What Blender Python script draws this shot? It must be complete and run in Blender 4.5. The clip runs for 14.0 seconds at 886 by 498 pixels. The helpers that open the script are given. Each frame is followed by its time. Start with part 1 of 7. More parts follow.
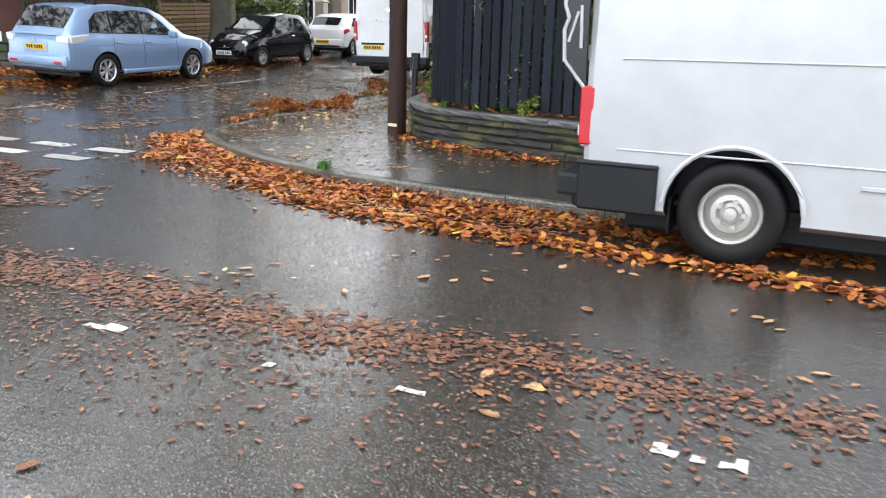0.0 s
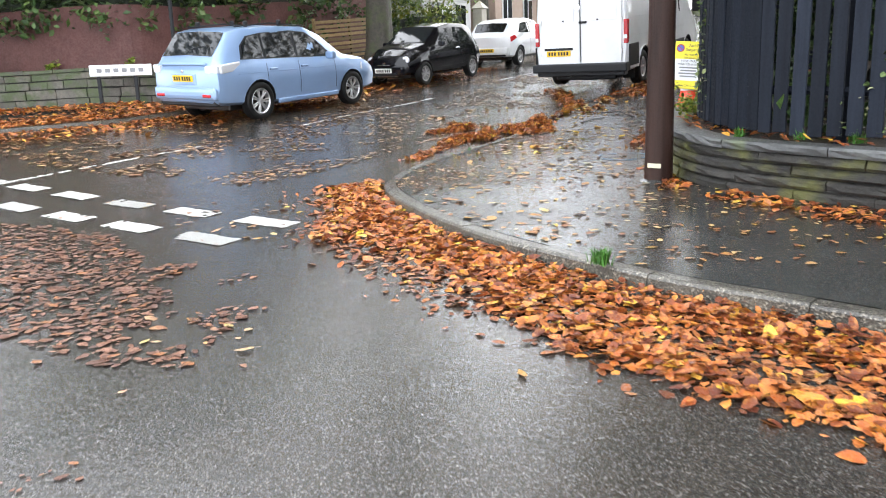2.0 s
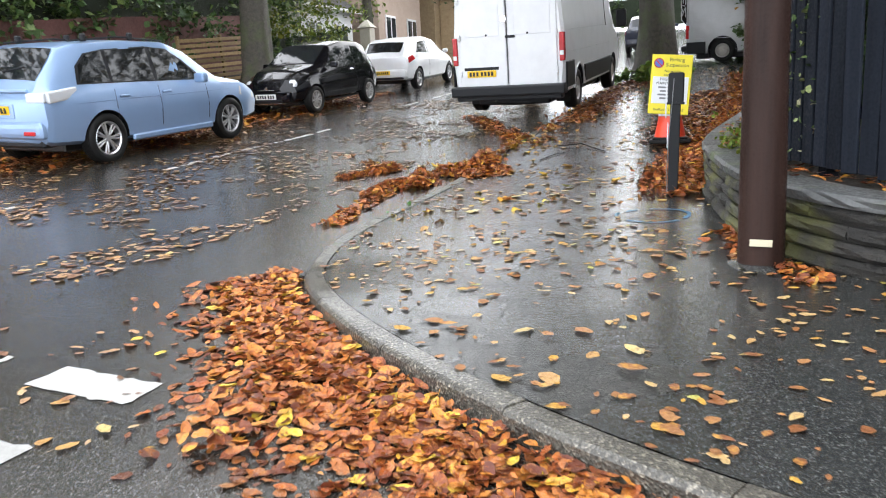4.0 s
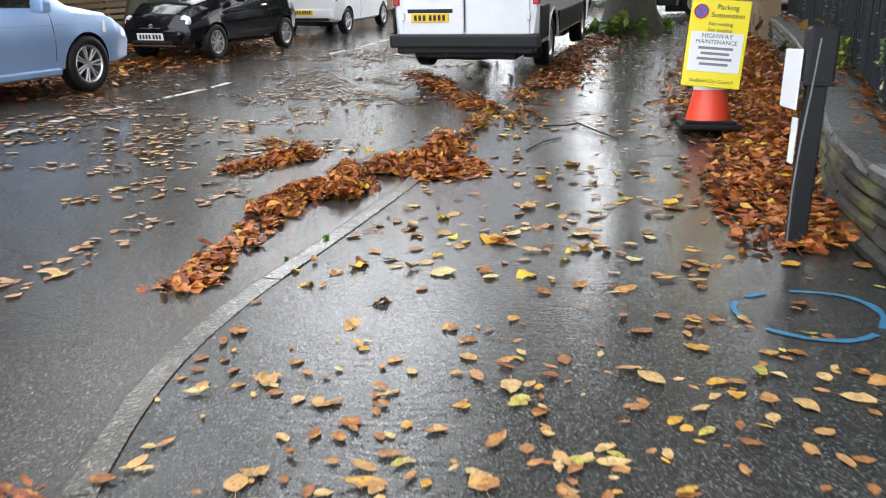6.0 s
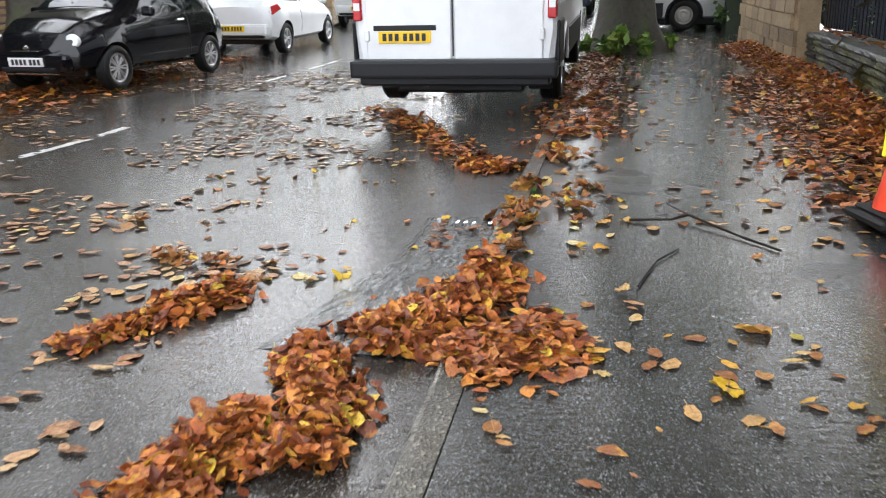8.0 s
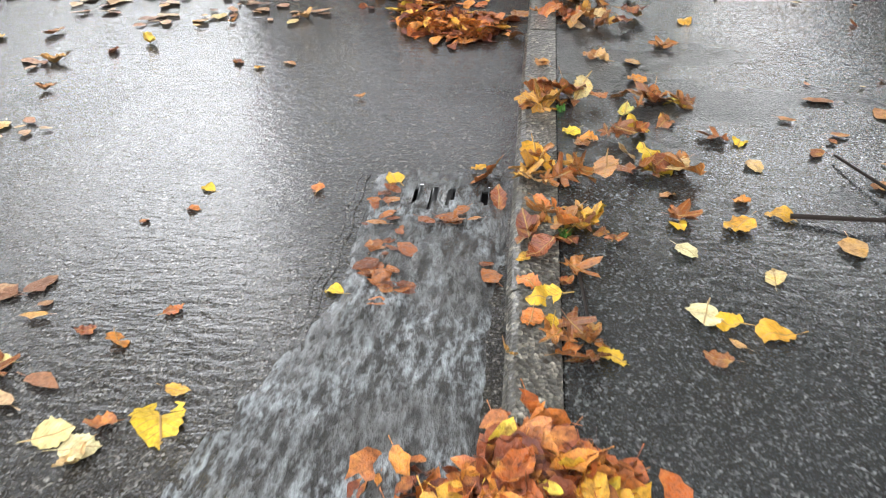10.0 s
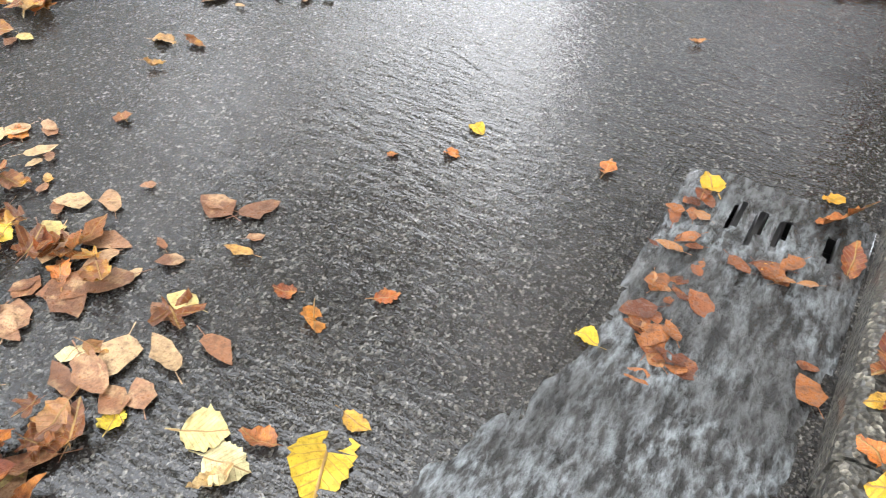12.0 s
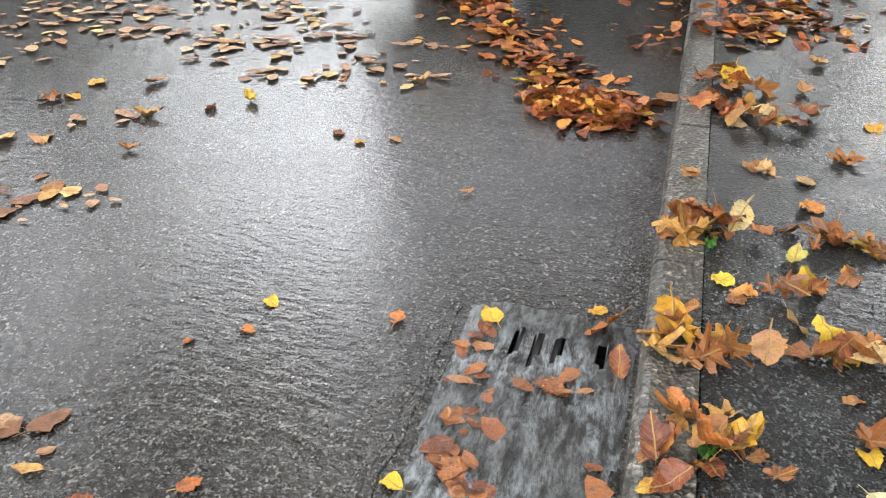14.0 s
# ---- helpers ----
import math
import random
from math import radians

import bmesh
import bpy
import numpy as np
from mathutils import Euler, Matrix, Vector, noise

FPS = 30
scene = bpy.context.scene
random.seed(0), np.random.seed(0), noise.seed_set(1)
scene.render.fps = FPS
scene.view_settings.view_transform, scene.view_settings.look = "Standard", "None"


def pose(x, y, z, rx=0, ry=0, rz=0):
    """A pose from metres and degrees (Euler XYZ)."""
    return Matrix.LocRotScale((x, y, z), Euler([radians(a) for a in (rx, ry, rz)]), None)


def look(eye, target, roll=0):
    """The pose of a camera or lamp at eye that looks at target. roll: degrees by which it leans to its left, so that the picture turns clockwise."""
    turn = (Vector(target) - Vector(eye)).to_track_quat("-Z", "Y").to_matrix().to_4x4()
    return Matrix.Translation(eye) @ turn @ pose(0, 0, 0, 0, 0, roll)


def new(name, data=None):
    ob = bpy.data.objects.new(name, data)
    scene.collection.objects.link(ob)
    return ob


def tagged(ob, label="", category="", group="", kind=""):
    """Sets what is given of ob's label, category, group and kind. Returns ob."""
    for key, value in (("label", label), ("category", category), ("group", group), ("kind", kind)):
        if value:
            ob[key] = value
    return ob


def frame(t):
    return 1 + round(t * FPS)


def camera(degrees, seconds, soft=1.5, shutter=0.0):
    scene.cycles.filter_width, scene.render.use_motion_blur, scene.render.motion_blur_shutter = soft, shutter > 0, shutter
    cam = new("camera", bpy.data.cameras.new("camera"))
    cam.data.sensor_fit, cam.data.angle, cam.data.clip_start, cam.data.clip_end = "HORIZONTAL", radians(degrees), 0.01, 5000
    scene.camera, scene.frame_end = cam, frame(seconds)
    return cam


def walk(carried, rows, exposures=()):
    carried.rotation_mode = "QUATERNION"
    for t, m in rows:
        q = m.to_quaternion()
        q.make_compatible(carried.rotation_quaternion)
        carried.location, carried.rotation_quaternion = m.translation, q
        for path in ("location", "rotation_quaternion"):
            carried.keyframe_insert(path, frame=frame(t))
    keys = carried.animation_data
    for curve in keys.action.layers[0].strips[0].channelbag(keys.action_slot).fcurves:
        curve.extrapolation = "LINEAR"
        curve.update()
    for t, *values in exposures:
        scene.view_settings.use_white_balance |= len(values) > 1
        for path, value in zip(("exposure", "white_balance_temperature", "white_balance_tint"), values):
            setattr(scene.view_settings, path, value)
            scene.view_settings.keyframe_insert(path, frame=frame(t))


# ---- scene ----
PATH = [
    (0, (-0.005, 0.711, 1.374), (-0.019, 2.662, 0.936), 1.6),
    (0.5, (-0.349, 1.501, 1.383), (-0.473, 3.447, 0.938), 0.4),
    (1, (-0.657, 2.327, 1.445), (-1.025, 4.243, 1.007), -1.5),
    (1.5, (-0.986, 3.103, 1.475), (-1.377, 5.016, 1.042), -2.0),
    (2, (-1.349, 3.928, 1.511), (-1.725, 5.846, 1.089), -2.0),
    (2.5, (-1.693, 4.675, 1.537), (-1.997, 6.61, 1.133), -1.3),
    (3, (-1.969, 5.439, 1.547), (-2.209, 7.387, 1.16), -1.9),
    (3.5, (-2.237, 6.185, 1.554), (-2.376, 8.145, 1.181), -2.0),
    (4, (-2.422, 6.954, 1.551), (-2.494, 8.917, 1.177), -2.8),
    (4.2, (-2.5, 7.284, 1.537), (-2.54, 9.248, 1.16), -2.9),
    (6.3, (-2.633, 10.676, 1.66), (-2.52, 12.605, 1.146), -0.5),
    (6.5, (-2.682, 11.018, 1.682), (-2.597, 12.95, 1.173), 0.1),
    (7, (-2.76, 11.731, 1.7), (-2.676, 13.667, 1.205), 0.7),
    (7.5, (-2.817, 12.529, 1.757), (-2.703, 14.465, 1.269), -0.6),
    (8, (-2.84, 13.282, 1.783), (-2.582, 15.206, 1.304), -1.0),
    (8.1, (-2.819, 13.424, 1.785), (-2.536, 15.345, 1.307), -1.2),
    (8.2, (-2.805, 13.584, 1.791), (-2.491, 15.499, 1.308), -1.4),
    (10.3, (-2.496, 16.067, 1.825), (-2.087, 17.715, 0.767), 0.6),
    (10.5, (-2.46, 16.241, 1.797), (-2.071, 17.871, 0.705), 1.7),
    (11, (-2.455, 16.441, 1.777), (-2.219, 18.01, 0.559), 4.7),
    (11.5, (-2.545, 16.425, 1.807), (-2.595, 17.963, 0.529), 4.2),
    (12, (-2.584, 16.399, 1.813), (-2.789, 17.917, 0.527), 5.2),
    (12.5, (-2.596, 16.36, 1.833), (-2.887, 17.892, 0.581), 5.7),
    (13, (-2.547, 16.355, 1.843), (-2.813, 17.954, 0.671), 4.9),
    (13.5, (-2.464, 16.337, 1.875), (-2.458, 18.086, 0.904), 2.4),
    (14, (-2.433, 16.328, 1.877), (-2.309, 18.092, 0.942), 1.7),
]
cam = camera(59.0, 14.0, soft=1.05, shutter=0.2)
walk(cam, [(t, look(eye, target, roll)) for t, eye, target, roll in PATH],
     exposures=[(0, 2.15), (1.0, 2.45), (2.0, 2.55), (4.0, 2.35), (6.5, 2.35), (8.2, 2.4), (10.4, 2.88), (12.5, 2.88), (14.0, 2.78)])

# overcast daylight: a pale sky and one weak, very wide sun behind the cloud
SUN_ELEVATION, SUN_TURN = 42, 30
world = bpy.data.worlds.new("overcast_sky")
scene.world = world
world.use_nodes = True
wn = world.node_tree.nodes
wl = world.node_tree.links
wn.clear()
w_out = wn.new("ShaderNodeOutputWorld")
w_bg = wn.new("ShaderNodeBackground")
w_sky = wn.new("ShaderNodeTexSky")
w_sky.sky_type = "NISHITA"
w_sky.sun_disc = False
w_sky.sun_elevation = radians(SUN_ELEVATION)
w_sky.sun_rotation = radians(SUN_TURN)
w_sky.air_density, w_sky.dust_density, w_sky.ozone_density = 1.0, 9.0, 1.0
w_grey = wn.new("ShaderNodeHueSaturation")
w_grey.inputs["Saturation"].default_value = 0.30
wl.new(w_sky.outputs[0], w_grey.inputs["Color"])
# the cloud deck spreads most of the light evenly over the sky
w_deck = wn.new("ShaderNodeMix")
w_deck.data_type = "RGBA"
w_deck.inputs[0].default_value = 0.925
w_deck.inputs[7].default_value = (5.05, 5.3, 5.75, 1)
wl.new(w_grey.outputs[0], w_deck.inputs[6])
wl.new(w_deck.outputs[2], w_bg.inputs["Color"])
w_bg.inputs["Strength"].default_value = 0.15
wl.new(w_bg.outputs[0], w_out.inputs["Surface"])
sun_data = bpy.data.lights.new("sun_lamp", "SUN")
sun_data.energy, sun_data.angle, sun_data.color = 0.36, radians(100), (1.0, 0.98, 0.95)
sun_lamp = new("sun_lamp", sun_data)
sun_lamp.matrix_world = pose(0, 0, 40, -(90 - SUN_ELEVATION), 0, -SUN_TURN)
# ---- materials ----
def material(name, color, rough=0.5, metal=0.0, coat=0.0, spec=0.5):
    m = bpy.data.materials.new(name)
    m.use_nodes = True
    b = m.node_tree.nodes["Principled BSDF"]
    b.inputs["Base Color"].default_value = (*color, 1)
    b.inputs["Roughness"].default_value = rough
    b.inputs["Metallic"].default_value = metal
    b.inputs["Coat Weight"].default_value = coat
    b.inputs["Specular IOR Level"].default_value = spec
    return m


class Nodes:
    """Short hand for wiring the nodes of one material."""

    def __init__(self, m):
        self.t = m.node_tree
        self.b = self.t.nodes["Principled BSDF"]

    def node(self, kind, **values):
        n = self.t.nodes.new("ShaderNode" + kind)
        for key, value in values.items():
            n.inputs[key.replace("_", " ")].default_value = value
        return n

    def link(self, a, b):
        self.t.links.new(a, b)

    def place(self):
        n = self.t.nodes.new("ShaderNodeNewGeometry")
        return n.outputs["Position"]

    def turn(self, vector, degrees):
        mp = self.t.nodes.new("ShaderNodeMapping")
        mp.inputs["Rotation"].default_value = (0, 0, radians(degrees))
        self.link(vector, mp.inputs["Vector"])
        return mp.outputs[0]

    def local(self):
        return self.t.nodes.new("ShaderNodeTexCoord").outputs["Object"]

    def noise(self, vector, scale, detail=4.0, rough=0.55, stretch=None):
        if stretch:
            mp = self.t.nodes.new("ShaderNodeMapping")
            mp.inputs["Scale"].default_value = stretch
            self.link(vector, mp.inputs["Vector"])
            vector = mp.outputs[0]
        n = self.node("TexNoise", Scale=scale, Detail=detail, Roughness=rough)
        self.link(vector, n.inputs["Vector"])
        return n.outputs["Fac"]

    def voronoi(self, vector, scale, feature="F1"):
        n = self.t.nodes.new("ShaderNodeTexVoronoi")
        n.feature = feature
        n.inputs["Scale"].default_value = scale
        self.link(vector, n.inputs["Vector"])
        return n

    def ramp(self, fac, stops, mode="LINEAR"):
        n = self.t.nodes.new("ShaderNodeValToRGB")
        n.color_ramp.interpolation = mode
        e = n.color_ramp.elements
        while len(e) < len(stops):
            e.new(0.5)
        for el, (p, c) in zip(e, stops):
            el.position = p
            el.color = (c, c, c, 1) if isinstance(c, (int, float)) else (*c, 1)
        self.link(fac, n.inputs["Fac"])
        return n.outputs["Color"]

    def mix(self, fac, a, b, blend="MIX"):
        n = self.t.nodes.new("ShaderNodeMix")
        n.data_type = "RGBA"
        n.blend_type = blend
        for k, v in ((0, fac), (6, a), (7, b)):
            if isinstance(v, (int, float)):
                n.inputs[k].default_value = v if k == 0 else (v, v, v, 1)
            elif isinstance(v, tuple):
                n.inputs[k].default_value = (*v, 1)
            else:
                self.link(v, n.inputs[k])
        return n.outputs[2]

    def math(self, op, a, b=0.0):
        n = self.t.nodes.new("ShaderNodeMath")
        n.operation = op
        for k, v in ((0, a), (1, b)):
            if isinstance(v, (int, float)):
                n.inputs[k].default_value = v
            else:
                self.link(v, n.inputs[k])
        return n.outputs[0]

    def bump(self, height, strength, distance, normal=None):
        n = self.node("Bump", Strength=strength, Distance=distance)
        self.link(height, n.inputs["Height"])
        if normal is not None:
            self.link(normal, n.inputs["Normal"])
        return n.outputs[0]

    def color(self, c):
        self.link(c, self.b.inputs["Base Color"])

    def rough(self, c):
        self.link(c, self.b.inputs["Roughness"])

    def normal(self, c):
        self.link(c, self.b.inputs["Normal"])


def wet_asphalt(name, dark, light, chip, film=0.5, ripple=0.5, chipscale=120.0):
    """Tarmac with chippings under a broken film of rain water that runs down the street."""
    m = material(name, dark, 0.3, spec=0.14)
    n = Nodes(m)
    p = n.place()
    flow_way = n.turn(p, 20)
    grain = n.voronoi(p, chipscale)
    grit = n.voronoi(p, chipscale * 1.9)
    big = n.noise(p, 0.45, 3)
    mid = n.noise(p, 3.2, 5)
    fine = n.noise(p, 90, 2)
    col = n.mix(n.ramp(mid, [(0.3, 0.0), (0.7, 1.0)]), dark, light)
    pick = n.ramp(grain.outputs["Color"], [(0.64, 0.0), (0.84, 1.0)])
    col = n.mix(n.ramp(grit.outputs["Color"], [(0.66, 0.0), (0.88, 0.6)]), col, tuple(v * 0.5 for v in chip))
    col = n.mix(n.math("MULTIPLY", pick, n.ramp(fine, [(0.4, 0.15), (0.7, 1.0)])), col, chip)
    n.color(col)
    film_map = n.ramp(n.math("ADD", n.math("MULTIPLY", big, 0.65), n.math("MULTIPLY", mid, 0.35)),
                      [(film - 0.16, 0.0), (film + 0.10, 1.0)])
    n.rough(n.mix(film_map, 0.34, 0.20))
    stone = n.math("ADD", grain.outputs["Distance"], n.math("MULTIPLY", fine, 0.5))
    bs = n.node("Bump", Distance=0.010)
    n.link(stone, bs.inputs["Height"])
    n.link(n.mix(film_map, 1.0, 0.6), bs.inputs["Strength"])
    n.normal(bs.outputs[0])
    # the film itself: a clear coat with its own ripples
    flow = n.noise(flow_way, 1.0, 3, 0.6, stretch=(17.0, 42.0, 10.0))
    drops = n.noise(p, 110, 2, 0.6)
    water = n.math("ADD", n.math("MULTIPLY", flow, 0.8), n.math("MULTIPLY", drops, 0.2))
    bw = n.node("Bump", Distance=0.0055, Strength=ripple)
    n.link(water, bw.inputs["Height"])
    soft = n.node("Bump", Distance=0.003)
    n.link(stone, soft.inputs["Height"])
    n.link(n.mix(film_map, 0.30, 0.03), soft.inputs["Strength"])
    n.link(bw.outputs[0], soft.inputs["Normal"])
    n.link(soft.outputs[0], n.b.inputs["Coat Normal"])
    n.link(n.mix(film_map, 0.7, 1.0), n.b.inputs["Coat Weight"])
    n.b.inputs["Coat Roughness"].default_value = 0.03
    n.b.inputs["Coat IOR"].default_value = 1.52
    return m


ROAD = wet_asphalt("wet_road_tarmac", (0.011, 0.0105, 0.010), (0.021, 0.0185, 0.016), (0.25, 0.23, 0.195), 0.40, 0.8, 170)
PAVE = wet_asphalt("wet_pavement_tarmac", (0.013, 0.0145, 0.014), (0.022, 0.024, 0.0235), (0.22, 0.22, 0.205), 0.44, 0.7, 170)


def stony(name, a, b, scale=9.0, bump=0.01, rough=(0.35, 0.8), moss=None, moss_at=0.6, per_piece=0.35):
    m = material(name, a, 0.6)
    n = Nodes(m)
    p = n.place()
    n1, n2 = n.noise(p, scale, 6, 0.65), n.noise(p, scale * 7, 4, 0.6)
    info = n.t.nodes.new("ShaderNodeObjectInfo")
    col = n.mix(n.ramp(n1, [(0.32, 0.0), (0.68, 1.0)]), a, b)
    col = n.mix(n.math("MULTIPLY", n2, 0.55), col, tuple(v * 0.45 for v in a))
    tone = n.ramp(info.outputs["Random"], [(0.0, 1 - per_piece), (1.0, 1 + per_piece * 0.6)])
    col = n.mix(1.0, col, tone, "MULTIPLY")
    if moss:
        col = n.mix(n.ramp(n.noise(p, 2.3, 5), [(moss_at - 0.07, 0.0), (moss_at + 0.08, 0.85)]), col, moss)
    n.color(col)
    n.rough(n.ramp(n2, [(0.3, rough[0]), (0.7, rough[1])]))
    n.normal(n.bump(n.math("ADD", n1, n.math("MULTIPLY", n2, 0.5)), 0.6, bump))
    return m


KERB = wet_asphalt("wet_aggregate_kerb", (0.045, 0.042, 0.036), (0.095, 0.088, 0.072), (0.42, 0.38, 0.30), 0.60, 0.4, 85)
WALL_STONE = stony("dark_walling_stone", (0.020, 0.019, 0.017), (0.060, 0.054, 0.045), 16, 0.06, (0.35, 0.8), (0.11, 0.11, 0.028), 0.53)
COPING = stony("grey_coping", (0.065, 0.067, 0.066), (0.12, 0.122, 0.12), 7, 0.006, (0.3, 0.75), (0.09, 0.11, 0.05), 0.62)
MORTAR = stony("dark_mortar", (0.03, 0.028, 0.025), (0.06, 0.055, 0.05), 12, 0.006, (0.5, 0.9))
SANDSTONE = stony("buff_sandstone", (0.30, 0.21, 0.12), (0.42, 0.31, 0.18), 6, 0.012, (0.5, 0.9))
RED_WALL = stony("dull_red_render", (0.105, 0.040, 0.034), (0.155, 0.062, 0.052), 3, 0.006, (0.5, 0.9))
SOIL = stony("dark_soil", (0.03, 0.022, 0.016), (0.06, 0.045, 0.03), 10, 0.02, (0.6, 0.95))
PAINT_WHITE = stony("worn_road_paint", (0.50, 0.49, 0.46), (0.68, 0.67, 0.63), 22, 0.002, (0.2, 0.5))


def wood(name, a, b, rough=0.55, axis=2, per=0.4, spec=0.3):
    m = material(name, a, rough, spec=spec)
    n = Nodes(m)
    p = n.place()
    st = [14.0, 14.0, 14.0]
    st[axis] = 0.9
    g = n.noise(p, 1.0, 6, 0.65, stretch=tuple(st))
    f = n.noise(p, 60, 3)
    info = n.t.nodes.new("ShaderNodeObjectInfo")
    col = n.mix(n.ramp(g, [(0.3, 0.0), (0.7, 1.0)]), a, b)
    col = n.mix(1.0, col, n.ramp(info.outputs["Random"], [(0.0, 1 - per), (1.0, 1 + per)]), "MULTIPLY")
    n.color(col)
    n.rough(n.ramp(f, [(0.3, rough - 0.15), (0.7, rough + 0.2)]))
    n.normal(n.bump(g, 0.5, 0.006))
    return m


FENCE_WOOD = wood("charcoal_painted_wood", (0.008, 0.010, 0.015), (0.016, 0.020, 0.029), 0.62, spec=0.12)
POLE_WOOD = wood("creosoted_pole_wood", (0.012, 0.006, 0.0045), (0.032, 0.016, 0.012), 0.5, spec=0.2)
SLAT_WOOD = wood("weathered_slat_wood", (0.16, 0.11, 0.05), (0.27, 0.19, 0.09), 0.6, 0)
BARK = stony("wet_bark", (0.05, 0.045, 0.035), (0.12, 0.105, 0.08), 12, 0.03, (0.5, 0.9), (0.06, 0.075, 0.03), 0.55)


def car_paint(name, color, rough=0.25, dirt=0.12, metal=0.0, spec=0.5):
    m = material(name, color, rough, metal, 0.6, spec)
    n = Nodes(m)
    p = n.local()
    d = n.noise(p, 2.2, 6, 0.65)
    n.color(n.mix(n.ramp(d, [(0.42, 0.0), (0.8, dirt)]), color, (0.16, 0.14, 0.12)))
    n.b.inputs["Coat Roughness"].default_value = 0.06
    drops = n.noise(p, 70, 2)
    n.normal(n.bump(n.ramp(drops, [(0.62, 0.0), (0.68, 1.0)]), 0.10, 0.001))
    return m


WHITE_PAINT = car_paint("white_van_paint", (0.76, 0.77, 0.78), 0.3, 0.16)
OLD_WHITE = car_paint("dulled_white_van_paint", (0.43, 0.44, 0.45), 0.35, 0.26)
BLUE_PAINT = car_paint("pale_blue_car_paint", (0.24, 0.36, 0.56), 0.28, 0.08, 0.35)
BLACK_PAINT = car_paint("black_car_paint", (0.004, 0.004, 0.006), 0.15, 0.0, 0.0, 0.1)
NAVY_PAINT = car_paint("dark_blue_car_paint", (0.02, 0.025, 0.045), 0.2, 0.02)
TRIM = material("black_plastic_trim", (0.013, 0.014, 0.016), 0.45, spec=0.25)
RUBBER = material("wet_tyre_rubber", (0.010, 0.010, 0.010), 0.55, spec=0.2)
ALLOY = material("silver_alloy", (0.55, 0.55, 0.56), 0.32, 0.85)
STEEL = material("painted_steel_wheel", (0.50, 0.49, 0.46), 0.4, 0.5)
DARK_METAL = material("dark_cast_iron", (0.03, 0.028, 0.026), 0.35, 0.4)
CHROME = material("chrome", (0.7, 0.7, 0.72), 0.12, 1.0)
GLASS_DARK = material("tinted_car_glass", (0.010, 0.012, 0.014), 0.04, spec=0.45)
LAMP_RED = material("red_lamp_lens", (0.45, 0.015, 0.02), 0.15)
LAMP_CLEAR = material("clear_lamp_lens", (0.62, 0.64, 0.66), 0.1, 0.2)
PLATE_YELLOW = material("yellow_number_plate", (0.80, 0.52, 0.02), 0.35)
PLATE_WHITE = material("white_number_plate", (0.75, 0.75, 0.74), 0.35)
INK = material("black_lettering", (0.012, 0.012, 0.014), 0.5)
SIGN_YELLOW = material("yellow_sign_board", (0.85, 0.72, 0.02), 0.4)
SIGN_WHITE = material("white_sign_paper", (0.78, 0.79, 0.80), 0.4)
SIGN_GREY = material("grey_sign_face", (0.20, 0.205, 0.21), 0.35)
SIGN_BLUE = material("blue_sign_disc", (0.06, 0.09, 0.42), 0.4)
CONE_RED = material("red_cone_plastic", (0.78, 0.07, 0.03), 0.4)
BLUE_SPRAY = material("blue_spray_paint", (0.035, 0.15, 0.26), 0.4)


def leaf_material(name, stops, source, rough=0.5):
    """Leaves: one tone a leaf, with blotches, and veins on single leaves."""
    m = material(name, (0.3, 0.12, 0.04), rough, spec=0.35)
    n = Nodes(m)
    if source == "island":
        r = n.t.nodes.new("ShaderNodeNewGeometry").outputs["Random Per Island"]
    else:
        r = n.t.nodes.new("ShaderNodeObjectInfo").outputs["Random"]
    c = n.ramp(r, stops, "CONSTANT")
    f = n.noise(n.place(), 55, 4, 0.65)
    f2 = n.noise(n.place(), 210, 3, 0.6)
    dark = stops[0][1]
    f0 = n.noise(n.place(), 21, 3, 0.6)
    c = n.mix(n.ramp(f0, [(0.52, 0.0), (0.66, 0.55)]), c, tuple(min(0.7, v * 1.25) for v in stops[len(stops) * 2 // 3][1]))
    c = n.mix(n.ramp(f, [(0.46, 0.0), (0.70, 0.75)]), c, tuple(v * 0.45 for v in dark))
    c = n.mix(n.ramp(f2, [(0.58, 0.0), (0.68, 0.6)]), c, tuple(v * 0.4 for v in dark))
    h = f2
    if source == "object":
        sep = n.t.nodes.new("ShaderNodeSeparateXYZ")
        n.link(n.local(), sep.inputs[0])
        across = n.math("ABSOLUTE", sep.outputs[1])
        wave = n.math("SINE", n.math("MULTIPLY", n.math("SUBTRACT", sep.outputs[0], n.math("MULTIPLY", across, 0.8)), 52.0))
        vein = n.ramp(wave, [(0.80, 0.0), (0.98, 1.0)])
        rib = n.ramp(across, [(0.010, 1.0), (0.022, 0.0)])
        both = n.math("MAXIMUM", n.math("MULTIPLY", vein, 0.45), rib)
        c = n.mix(both, c, (0.34, 0.20, 0.07))
        h = n.math("ADD", n.math("MULTIPLY", both, 0.8), n.math("MULTIPLY", f2, 0.4))
    n.color(c)
    n.rough(n.ramp(f, [(0.3, rough - 0.2), (0.7, rough + 0.15)]))
    n.normal(n.bump(h, 0.7, 0.004))
    return m


